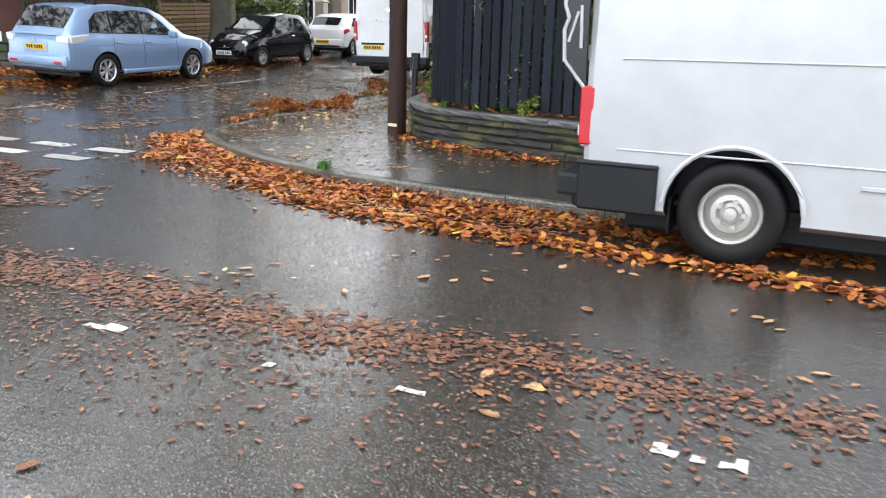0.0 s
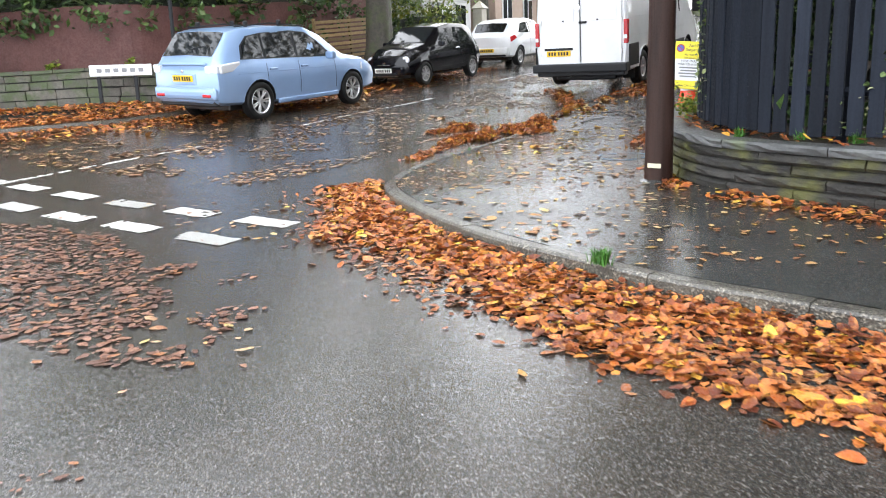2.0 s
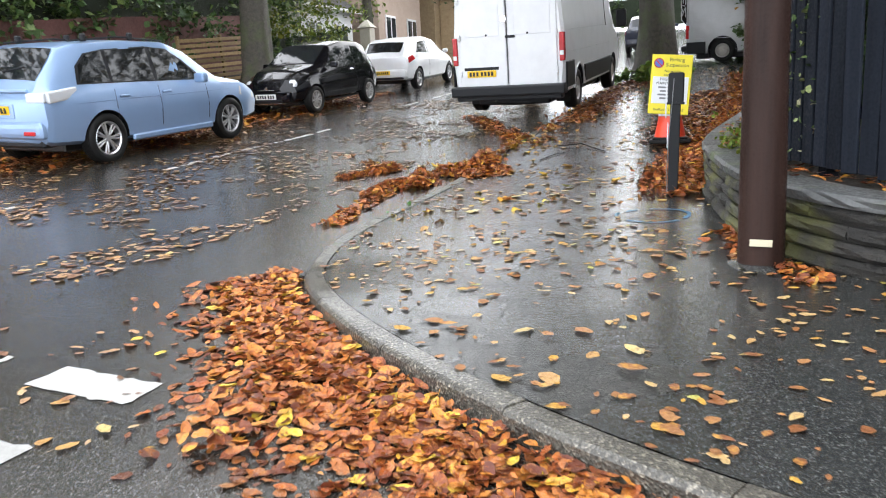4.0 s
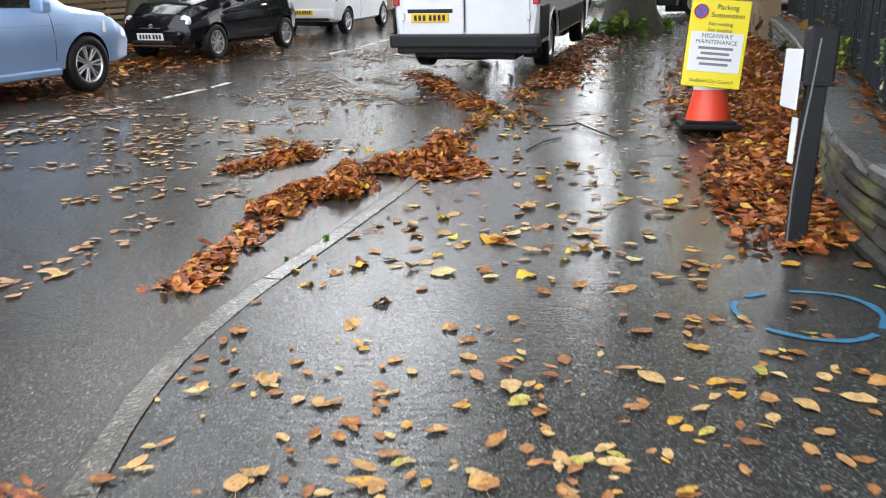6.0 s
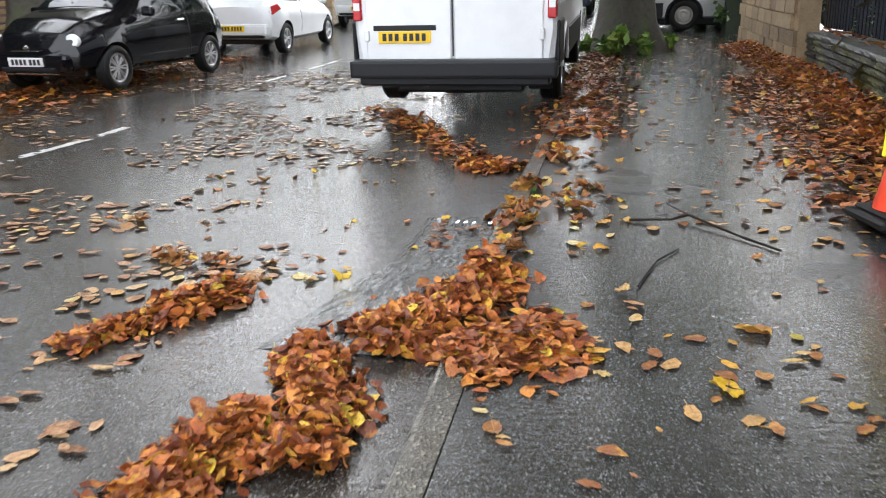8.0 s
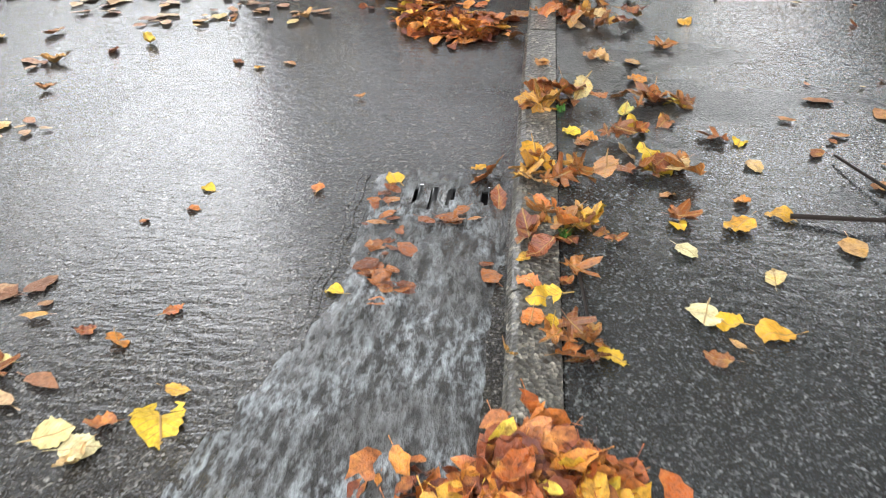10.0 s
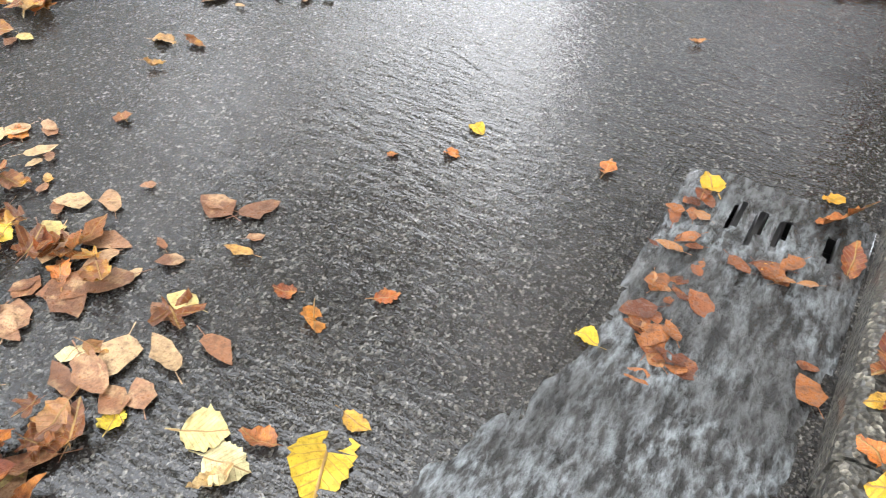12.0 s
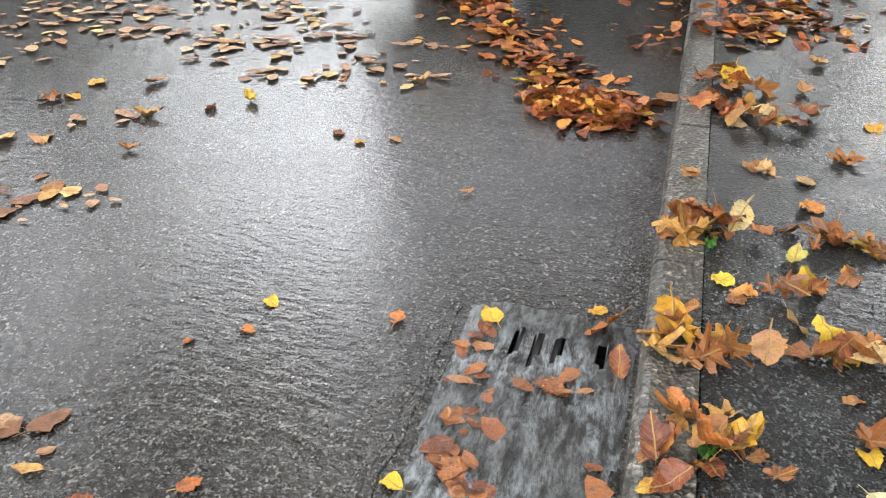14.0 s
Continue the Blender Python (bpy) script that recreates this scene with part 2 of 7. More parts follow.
BROWNS = [(0.0, (0.130, 0.034, 0.017)), (0.14, (0.250, 0.064, 0.022)), (0.28, (0.390, 0.105, 0.028)), (0.42, (0.200, 0.056, 0.024)),
          (0.54, (0.520, 0.165, 0.040)), (0.68, (0.420, 0.150, 0.052)), (0.80, (0.600, 0.235, 0.046)), (0.91, (0.640, 0.345, 0.045)), (0.972, (0.660, 0.460, 0.055))]
MIXED = [(0.0, (0.250, 0.095, 0.035)), (0.2, (0.400, 0.190, 0.075)), (0.38, (0.480, 0.280, 0.110)), (0.54, (0.310, 0.135, 0.050)),
         (0.68, (0.550, 0.380, 0.170)), (0.82, (0.560, 0.310, 0.045)), (0.92, (0.580, 0.460, 0.210)), (0.98, (0.420, 0.400, 0.090))]
SOAKED = leaf_material("soaked_dull_leaves", [(0.0, (0.10, 0.045, 0.028)), (0.25, (0.19, 0.085, 0.05)), (0.5, (0.27, 0.13, 0.08)), (0.75, (0.14, 0.065, 0.042)), (0.9, (0.34, 0.14, 0.05))], "island", 0.4)
SOAKED_RUST = leaf_material("soaked_rust_leaves", [(0.0, (0.13, 0.045, 0.022)), (0.3, (0.24, 0.085, 0.035)), (0.6, (0.33, 0.125, 0.045)), (0.85, (0.40, 0.19, 0.08))], "island", 0.3)
LITTER = leaf_material("brown_leaf_litter", BROWNS, "island", 0.36)
LITTER_MIXED = leaf_material("yellow_and_brown_leaves", MIXED, "island", 0.46)
ROAD_LITTER = leaf_material("flattened_tan_leaves", [(0.0, (0.19, 0.085, 0.042)), (0.2, (0.33, 0.165, 0.085)), (0.38, (0.43, 0.25, 0.13)), (0.54, (0.27, 0.115, 0.05)), (0.7, (0.50, 0.33, 0.17)), (0.86, (0.50, 0.27, 0.07)), (0.96, (0.55, 0.42, 0.15))], "island", 0.4)
LEAF_ONE = leaf_material("single_fallen_leaf", MIXED, "object", 0.36)
LEAF_BROWN = leaf_material("single_brown_leaf", BROWNS, "object", 0.36)
GREENS = [(0.0, (0.03, 0.065, 0.018)), (0.3, (0.055, 0.105, 0.028)), (0.55, (0.08, 0.14, 0.035)), (0.8, (0.12, 0.17, 0.045))]
FOLIAGE = leaf_material("dark_evergreen_leaves", GREENS, "island", 0.45)
AUTUMN = leaf_material("autumn_tree_leaves", [(0.0, (0.14, 0.13, 0.02)), (0.35, (0.26, 0.19, 0.025)), (0.65, (0.32, 0.17, 0.03)), (0.85, (0.16, 0.19, 0.03))], "island", 0.5)
LIME = leaf_material("yellow_green_leaves", [(0.0, (0.12, 0.19, 0.02)), (0.4, (0.20, 0.26, 0.03)), (0.7, (0.30, 0.30, 0.04)), (0.9, (0.08, 0.14, 0.02))], "island", 0.5)
GRASS_LEAF = leaf_material("broad_green_weeds", [(0.0, (0.10, 0.22, 0.03)), (0.4, (0.18, 0.32, 0.05)), (0.8, (0.30, 0.38, 0.08))], "island", 0.45)
GRASS = leaf_material("fresh_grass", [(0.0, (0.05, 0.16, 0.02)), (0.5, (0.08, 0.22, 0.03))], "island", 0.5)
IVY = leaf_material("ivy_leaves", [(0.0, (0.05, 0.10, 0.02)), (0.4, (0.10, 0.16, 0.04)), (0.7, (0.24, 0.28, 0.10)), (0.9, (0.40, 0.38, 0.22))], "island", 0.4)
# ---- shape of the land: a road that climbs away from the crossing ----
def smooth_table():
    s = np.array([-60, -10, 0, 6, 9, 14.6, 16.5, 17.85, 20.35, 23.35, 25.6, 29.5, 40, 80, 400])
    z = np.array([-1.2, -0.2, 0.03, 0.17, 0.33, 0.63, 0.76, 0.870, 1.100, 1.40, 1.57, 1.93, 3.0, 7.0, 9.0])
    fine = np.arange(-60, 400, 0.1)
    raw = np.interp(fine, s, z)
    k = np.hanning(25)
    out = np.convolve(np.pad(raw, 12, mode="edge"), k / k.sum(), "valid")
    return fine, out


S_FINE, Z_FINE = smooth_table()
KX, KY = -2.83, 15.05            # a point on the kerb of the climbing street
DX, DY = 0.342, 0.940            # the street's heading
RIDGE = (-DY, DX)


def aside(x, y):
    """Metres to the far side of the climbing street, from its nearer kerb."""
    return (x - KX) * RIDGE[0] + (y - KY) * RIDGE[1]


def along(x, y):
    return (x - KX) * DX + (y - KY) * DY


def land(x, y):
    s = 0.242 * x + 0.970 * y
    v = (x - KX) * RIDGE[0] + (y - KY) * RIDGE[1]
    rise = np.interp(s, [5, 12, 17, 19.5, 60], [0.0, 0.03, 0.042, 0.010, 0.006])
    return np.interp(s, S_FINE, Z_FINE) + rise * np.clip(v - 2.0, 0, 7)


def street(a, v):
    """World x, y from metres along the climbing street and metres aside from its nearer kerb."""
    return KX + DX * a + RIDGE[0] * v, KY + DY * a + RIDGE[1] * v


def mesh_ob(name, bm, mat, parent=None, smooth=False):
    me = bpy.data.meshes.new(name)
    bm.to_mesh(me)
    bm.free()
    me.materials.append(mat)
    if smooth:
        me.polygons.foreach_set("use_smooth", [True] * len(me.polygons))
    ob = new(name, me)
    ob.parent = parent
    return ob


def part(name, bm, mat, parent, label="", smooth=False):
    ob = mesh_ob(name, bm, mat, parent, smooth)
    if label:
        ob["label"] = label
    return ob


def data_ob(name, verts, faces, mat, parent=None, smooth=False):
    me = bpy.data.meshes.new(name)
    me.from_pydata(verts, [], faces)
    me.update()
    me.materials.append(mat)
    if smooth:
        me.polygons.foreach_set("use_smooth", [True] * len(me.polygons))
    ob = new(name, me)
    ob.parent = parent
    return ob


def box(bm, cx, cy, cz, sx, sy, sz, bevel=0.0, m=None, segments=1):
    """A bevelled block with its centre and full sizes, added to bm."""
    r = bmesh.ops.create_cube(bm, size=1.0)
    vs = r["verts"]
    bmesh.ops.scale(bm, vec=(sx, sy, sz), verts=vs)
    bmesh.ops.translate(bm, vec=(cx, cy, cz), verts=vs)
    if bevel:
        es = list({e for v in vs for e in v.link_edges})
        g = bmesh.ops.bevel(bm, geom=es, offset=bevel, segments=segments, affect="EDGES", profile=0.6)
        vs = list({v for f in g["faces"] for v in f.verts} | {v for v in vs if v.is_valid})
    if m is not None:
        bmesh.ops.transform(bm, matrix=m, verts=[v for v in vs if v.is_valid])
    return vs


def boxed(*args, **kw):
    bm = bmesh.new()
    box(bm, *args, **kw)
    return bm


def cyl(bm, p0, p1, r0, r1=None, seg=16, cap=True):
    p0, p1 = Vector(p0), Vector(p1)
    d = p1 - p0
    m = Matrix.Translation((p0 + p1) / 2) @ d.to_track_quat("Z", "Y").to_matrix().to_4x4()
    return bmesh.ops.create_cone(bm, cap_ends=cap, segments=seg, radius1=r0, radius2=r0 if r1 is None else r1, depth=d.length, matrix=m)["verts"]


def outline_strip(points, radius):
    """A thin round bead through points."""
    bm = bmesh.new()
    pts = [Vector(p) for p in points]
    rings = []
    for k, p in enumerate(pts):
        d = (pts[min(k + 1, len(pts) - 1)] - pts[max(k - 1, 0)]).normalized()
        u = d.cross(Vector((0, 0, 1)) if abs(d.z) < 0.9 else Vector((0, 1, 0))).normalized()
        v = d.cross(u)
        rings.append([bm.verts.new(p + (u * math.cos(a) + v * math.sin(a)) * radius) for a in np.arange(6) * math.pi / 3])
    for a, b in zip(rings, rings[1:]):
        for k in range(6):
            bm.faces.new((a[k], a[(k + 1) % 6], b[(k + 1) % 6], b[k]))
    bm.faces.new(rings[0][::-1])
    bm.faces.new(rings[-1])
    bmesh.ops.recalc_face_normals(bm, faces=bm.faces)
    return bm


def lathe(bm, profile, seg=24, m=None):
    """Turns (radius, height) pairs round z."""
    rings = []
    for r, z in profile:
        rings.append([bm.verts.new((r * math.cos(2 * math.pi * k / seg), r * math.sin(2 * math.pi * k / seg), z)) for k in range(seg)])
    for a, b in zip(rings, rings[1:]):
        for k in range(seg):
            bm.faces.new((a[k], a[(k + 1) % seg], b[(k + 1) % seg], b[k]))
    if m is not None:
        bmesh.ops.transform(bm, matrix=m, verts=[v for ring in rings for v in ring])
    return rings


def thing(name, m, label, category, group="", kind=""):
    ob = new(name)
    ob.empty_display_size = 0.2
    ob.matrix_world = m
    return tagged(ob, label, category, group, kind)


# gully in the road against the kerb
GULLY_A, GULLY_V, GULLY_W, GULLY_L = 2.80, 0.25, 0.42, 0.46


def ground_sheet():
    xs = np.concatenate([[-400, -200, -100, -60, -40, -30, -24, -19], np.arange(-16, 6.01, 0.33), [8, 11, 15, 20, 28, 40, 70, 150, 400]])
    ys = np.concatenate([[-200, -80, -40, -20, -10, -5], np.arange(-2, 30.01, 0.33), [32, 35, 40, 46, 55, 70, 100, 200, 400]])
    X, Y = np.meshgrid(xs, ys)
    Z = land(X, Y)
    bm = bmesh.new()
    V = [[bm.verts.new((X[j, i], Y[j, i], Z[j, i])) for i in range(len(xs))] for j in range(len(ys))]
    for j in range(len(ys) - 1):
        for i in range(len(xs) - 1):
            bm.faces.new((V[j][i], V[j][i + 1], V[j + 1][i + 1], V[j + 1][i]))
    # the pit of the gully
    cx, cy = street(GULLY_A, GULLY_V)
    near = [f for f in bm.faces if (f.calc_center_median().xy - Vector((cx, cy))).length < 1.4]
    for (ux, uy), half in (((DX, DY), GULLY_L / 2), ((RIDGE[0], RIDGE[1]), GULLY_W / 2)):
        for sgn in (-1, 1):
            g = list({e for f in near for e in f.edges}) + near + list({v for f in near for v in f.verts})
            r = bmesh.ops.bisect_plane(bm, geom=g, plane_co=(cx + sgn * ux * half, cy + sgn * uy * half, 0), plane_no=(ux, uy, 0))
            near = [f for f in bm.faces if (f.calc_center_median().xy - Vector((cx, cy))).length < 1.4]
    gone = []
    for f in near:
        c = f.calc_center_median()
        if abs((c.x - cx) * DX + (c.y - cy) * DY) < GULLY_L / 2 and abs((c.x - cx) * RIDGE[0] + (c.y - cy) * RIDGE[1]) < GULLY_W / 2:
            gone.append(f)
    bmesh.ops.delete(bm, geom=gone, context="FACES")
    return tagged(mesh_ob("ground", bm, ROAD, smooth=True), "wet dark tarmac road climbing away from a crossing", "road", kind="structure")


ground = ground_sheet()

# kerb line in plan, round the corner of the crossing and up the street
KERB_LINE = [(16.0, 0.3), (6.0, 4.85), (3.0, 6.20), (1.22, 7.05), (0.5, 7.45), (-0.4, 8.02), (-0.95, 8.36), (-1.5, 8.83), (-2.02, 9.32), (-2.6, 10.02),
             (-3.1, 10.8), (-3.4, 11.45), (-3.55, 12.15), (-3.53, 12.9), (-3.36, 13.6), (-3.1, 14.3), (-2.83, 15.05), (-1.92, 17.65), (-0.65, 21.1), (1.6, 27.3), (6.0, 39.4), (20.0, 78.0)]
# foot of the garden wall, from which the pavement reaches to the kerb
WALL_LINE = [(16.0, 0.9), (6.0, 5.35), (3.0, 8.0), (1.15, 9.62), (0.11, 10.53), (-0.28, 10.93), (-0.50, 11.40), (-0.60, 11.95), (-0.58, 12.55),
             (-0.28, 14.05), (0.85, 16.4), (2.61, 20.34), (4.34, 24.9), (5.4, 27.8), (9.6, 39.4), (23.6, 78.0)]


def resample(line, step):
    pts = [Vector((*p, 0)) for p in line]
    # a smooth curve through the points
    dense = []
    for i in range(len(pts) - 1):
        p0, p1, p2, p3 = pts[max(i - 1, 0)], pts[i], pts[i + 1], pts[min(i + 2, len(pts) - 1)]
        L = (p2 - p1).length
        t1 = (p2 - p0) / max((p2 - p0).length, 1e-6) * L
        t2 = (p3 - p1) / max((p3 - p1).length, 1e-6) * L
        k = max(4, int(L / 0.05))
        for j in range(k):
            u = j / k
            dense.append((2 * u**3 - 3 * u**2 + 1) * p1 + (u**3 - 2 * u**2 + u) * t1 + (-2 * u**3 + 3 * u**2) * p2 + (u**3 - u**2) * t2)
    dense.append(pts[-1])
    d = np.concatenate([[0], np.cumsum([(b - a).length for a, b in zip(dense, dense[1:])])])
    n = max(2, int(round(d[-1] / step)) + 1)
    at = np.linspace(0, d[-1], n)
    xs = np.interp(at, d, [p.x for p in dense])
    ys = np.interp(at, d, [p.y for p in dense])
    return np.stack([xs, ys], -1)


def inward(pts):
    """Unit vectors to the right-hand side's opposite: from the kerb into the pavement."""
    t = np.gradient(pts, axis=0)
    t /= np.linalg.norm(t, axis=1)[:, None]
    return np.stack([t[:, 1], -t[:, 0]], -1)


def kerb_up(x, y):
    """Height of the kerb over the road: dropped to a crossing between corner and gully."""
    return np.interp(y, [0, 11.3, 12.3, 15.8, 17.2, 60], [0.10, 0.10, 0.022, 0.022, 0.12, 0.10])


KERB_W = 0.13
kpts = resample(KERB_LINE, 0.2)
kin = inward(kpts)
wpts_raw = resample(WALL_LINE, 0.1)


def pavement_height(x, y, reach):
    """Pavement surface at a distance inward of the kerb's back."""
    return land(x, y) + kerb_up(x, y) * np.clip(1 - reach / 1.6, 0, 1) + 0.10 * np.clip(reach / 1.6, 0, 1) - 0.004


wtree = np.array(wpts_raw)


def pavement_sheet():
    n = 16
    verts, faces = [], []
    # pair every kerb point with the nearest wall point, kept in order
    last, pair = 0, []
    for p in kpts:
        d = np.hypot(*(wtree[last:last + 260] - p).T)
        last = last + int(np.argmin(d))
        pair.append(last)
    pair = np.array(pair, float)
    k = np.ones(15) / 15
    pair = np.convolve(np.pad(pair, 7, mode="edge"), k, "valid")
    for i, p in enumerate(kpts):
        w = np.array([np.interp(pair[i], np.arange(len(wtree)), wtree[:, 0]), np.interp(pair[i], np.arange(len(wtree)), wtree[:, 1])])
        a = p + kin[i] * KERB_W
        out = w + (w - a) / max(np.linalg.norm(w - a), 0.1) * 0.35
        L = np.linalg.norm(out - a)
        for j in range(n + 1):
            q = a + (out - a) * (j / n)
            verts.append((q[0], q[1], float(pavement_height(q[0], q[1], L * j / n))))
    for i in range(len(kpts) - 1):
        for j in range(n):
            b = i * (n + 1) + j
            faces.append((b, b + n + 1, b + n + 2, b + 1))
    faces = [f[::-1] for f in faces]
    return tagged(data_ob("pavement", verts, faces, PAVE, smooth=True), "wet grey tarmac pavement scattered with fallen leaves", "pavement", kind="structure")


pavement = pavement_sheet()


def foot(x, y):
    """Height of whatever one stands on at x, y on the near side: road, kerb or pavement."""
    d = np.hypot(kpts[:, 0] - x, kpts[:, 1] - y)
    i = int(np.argmin(d))
    off = (x - kpts[i, 0]) * kin[i, 0] + (y - kpts[i, 1]) * kin[i, 1]
    z = float(land(x, y))
    if off < 0:
        return z
    if off < KERB_W:
        return z + float(kerb_up(x, y)) + 0.002
    return float(pavement_height(x, y, off - KERB_W)) + 0.001


def kerb_run():
    kerb = tagged(new("kerb"), "worn grey concrete kerb round a street corner", "kerb", kind="structure")
    fine = resample(KERB_LINE, 0.15)
    nin = inward(fine)
    step = 6
    for a in range(0, len(fine) - 1, step):
        ids = list(range(a, min(a + step, len(fine) - 1) + 1))
        bm = bmesh.new()
        rings = []
        for c, i in enumerate(ids):
            p, q = fine[i].copy(), nin[i]
            t = np.array([-q[1], q[0]])
            if c == 0:
                p = p + t * 0.004
            if c == len(ids) - 1:
                p = p - t * 0.004
            h = float(kerb_up(*p))
            z = float(land(*p))
            jig = 0.004 * math.sin(a * 1.7)
            prof = [(0.0 + jig, -0.12), (0.004 + jig, h - 0.018), (0.016 + jig, h - 0.003), (0.03 + jig, h + 0.002), (KERB_W - 0.004, h + 0.001), (KERB_W - 0.002, -0.12)]
            rings.append([bm.verts.new((p[0] + q[0] * u, p[1] + q[1] * u, z + w + jig * 0.5)) for u, w in prof])
        for r0, r1 in zip(rings, rings[1:]):
            for k in range(len(r0) - 1):
                bm.faces.new((r0[k], r0[k + 1], r1[k + 1], r1[k]))
        bm.faces.new(rings[0])
        bm.faces.new(rings[-1][::-1])
        bmesh.ops.recalc_face_normals(bm, faces=bm.faces)
        part("kerb_stone", bm, KERB, kerb)
    return kerb


kerb_run()
# ---- garden wall, fence, pole and street furniture on the near side ----
WALL_H = 0.43
wall_path = resample(WALL_LINE[1:13], 0.05)
wall_len = np.concatenate([[0], np.cumsum(np.hypot(*np.diff(wall_path, axis=0).T))])
wall_in = inward(wall_path)


def on_wall(d, off=0.0):
    """Plan place at d metres along the wall's foot, moved off metres into the garden."""
    x = np.interp(d, wall_len, wall_path[:, 0]) + off * np.interp(d, wall_len, wall_in[:, 0])
    y = np.interp(d, wall_len, wall_path[:, 1]) + off * np.interp(d, wall_len, wall_in[:, 1])
    return float(x), float(y)


def wall_foot(d):
    x, y = on_wall(d)
    return float(land(x, y)) + 0.10


def block(bm, d0, d1, z0, z1, out, deep, bulge, rng):
    """A rough-faced stone laid along the wall between d0 and d1."""
    n = max(3, int((d1 - d0) / 0.11) + 1)
    ends = np.linspace(d0, d1, n)
    rings = []
    for i, d in enumerate(ends):
        b = wall_foot(d)
        e = 0.35 if i in (0, n - 1) else 1.0
        j = rng.uniform(-0.011, 0.011)
        prof = [(deep, z0), (-out + 0.006, z0), (-out - bulge * e + j, z0 + (z1 - z0) * 0.3), (-out - bulge * e * 0.9 - j, z0 + (z1 - z0) * 0.72), (-out + 0.008, z1), (deep, z1)]
        ring = []
        for u, z in prof:
            x, y = on_wall(d, u)
            ring.append(bm.verts.new((x, y, b + z)))
        rings.append(ring)
    for r0, r1 in zip(rings, rings[1:]):
        for k in range(5):
            bm.faces.new((r0[k], r1[k], r1[k + 1], r0[k + 1]))
    bm.faces.new(rings[0])
    bm.faces.new(rings[-1][::-1])
    bmesh.ops.recalc_face_normals(bm, faces=bm.faces)


def garden_wall():
    rng = random.Random(4)
    wall = tagged(new("wall_garden"), "low mossy dark stone garden wall with grey coping", "wall", kind="structure")
    total = wall_len[-1]
    bm = bmesh.new()
    block(bm, 0.0, total, -0.15, WALL_H - 0.07, -0.03, 0.2, 0.0, rng)
    part("wall_core", bm, MORTAR, wall)
    courses = [(-0.02, 0.078), (0.088, 0.168), (0.178, 0.258), (0.268, 0.352)]
    for c, (z0, z1) in enumerate(courses):
        d = rng.uniform(0.0, 0.3)
        while d < total - 0.3:
            L = rng.uniform(0.45, 1.0)
            e = min(d + L, total)
            bm = bmesh.new()
            block(bm, d + 0.005, e - 0.005, z0, z1, rng.uniform(-0.004, 0.012), 0.15, rng.uniform(0.012, 0.034), rng)
            part("stone", bm, WALL_STONE, wall)
            d = e
    d = 0.1
    while d < total - 0.2:
        e = min(d + 0.92, total)
        bm = bmesh.new()
        block(bm, d + 0.004, e - 0.004, WALL_H - 0.072, WALL_H, 0.03, 0.24, 0.004, rng)
        part("coping_stone", bm, COPING, wall)
        d = e
    # planting bed behind the coping
    verts, faces = [], []
    ds = np.arange(0, total, 0.25)
    for d in ds:
        for u in (0.2, 0.45, 1.3):
            x, y = on_wall(d, u)
            verts.append((x, y, wall_foot(d) + WALL_H - 0.02 + rng.uniform(-0.01, 0.02)))
    for i in range(len(ds) - 1):
        for k in range(2):
            b = i * 3 + k
            faces.append((b, b + 3, b + 4, b + 1)[::-1])
    data_ob("planting_bed", verts, faces, SOIL, wall, True)
    return wall


def fence_run():
    rng = random.Random(8)
    fence = thing("fence", Matrix(), "tall charcoal painted fence of upright boards with ivy in the gaps", "fence")
    h = 1.95
    bm = bmesh.new()
    box(bm, 0, 0, h / 2, 0.118, 0.022, h, 0.004)
    me = bpy.data.meshes.new("fence_board")
    bm.to_mesh(me)
    bm.free()
    me.materials.append(FENCE_WOOD)
    total = wall_len[-1]
    d = 0.3
    while d < total - 0.1:
        x, y = on_wall(d, 0.30)
        x2, y2 = on_wall(d + 0.05, 0.30)
        ob = new("board", me)
        ob.parent = fence
        ob.matrix_basis = pose(x, y, wall_foot(d) + WALL_H + 0.05 + rng.uniform(-0.015, 0.015), rng.uniform(-0.5, 0.5), rng.uniform(-0.5, 0.5), math.degrees(math.atan2(y2 - y, x2 - x)) + rng.uniform(-1.5, 1.5))
        # the boards step round the corner at even centres
        step = 0.155
        d += step
    for z in (0.35, 1.55):
        pts = []
        for d in np.arange(0.3, total - 0.1, 0.3):
            x, y = on_wall(d, 0.345)
            pts.append((x, y, wall_foot(d) + WALL_H + 0.05 + z))
        bm = bmesh.new()
        for a, b in zip(pts, pts[1:]):
            cyl(bm, a, b, 0.035, seg=4)
        part("rail", bm, FENCE_WOOD, fence)
    d = 0.4
    while d < total:
        x, y = on_wall(d, 0.42)
        p = part("post", boxed(0, 0, 0.9, 0.09, 0.09, 2.0, 0.006), FENCE_WOOD, fence)
        p.matrix_basis = pose(x, y, wall_foot(d) + WALL_H - 0.05)
        d += 1.8
    return fence


garden_wall()
fence_run()


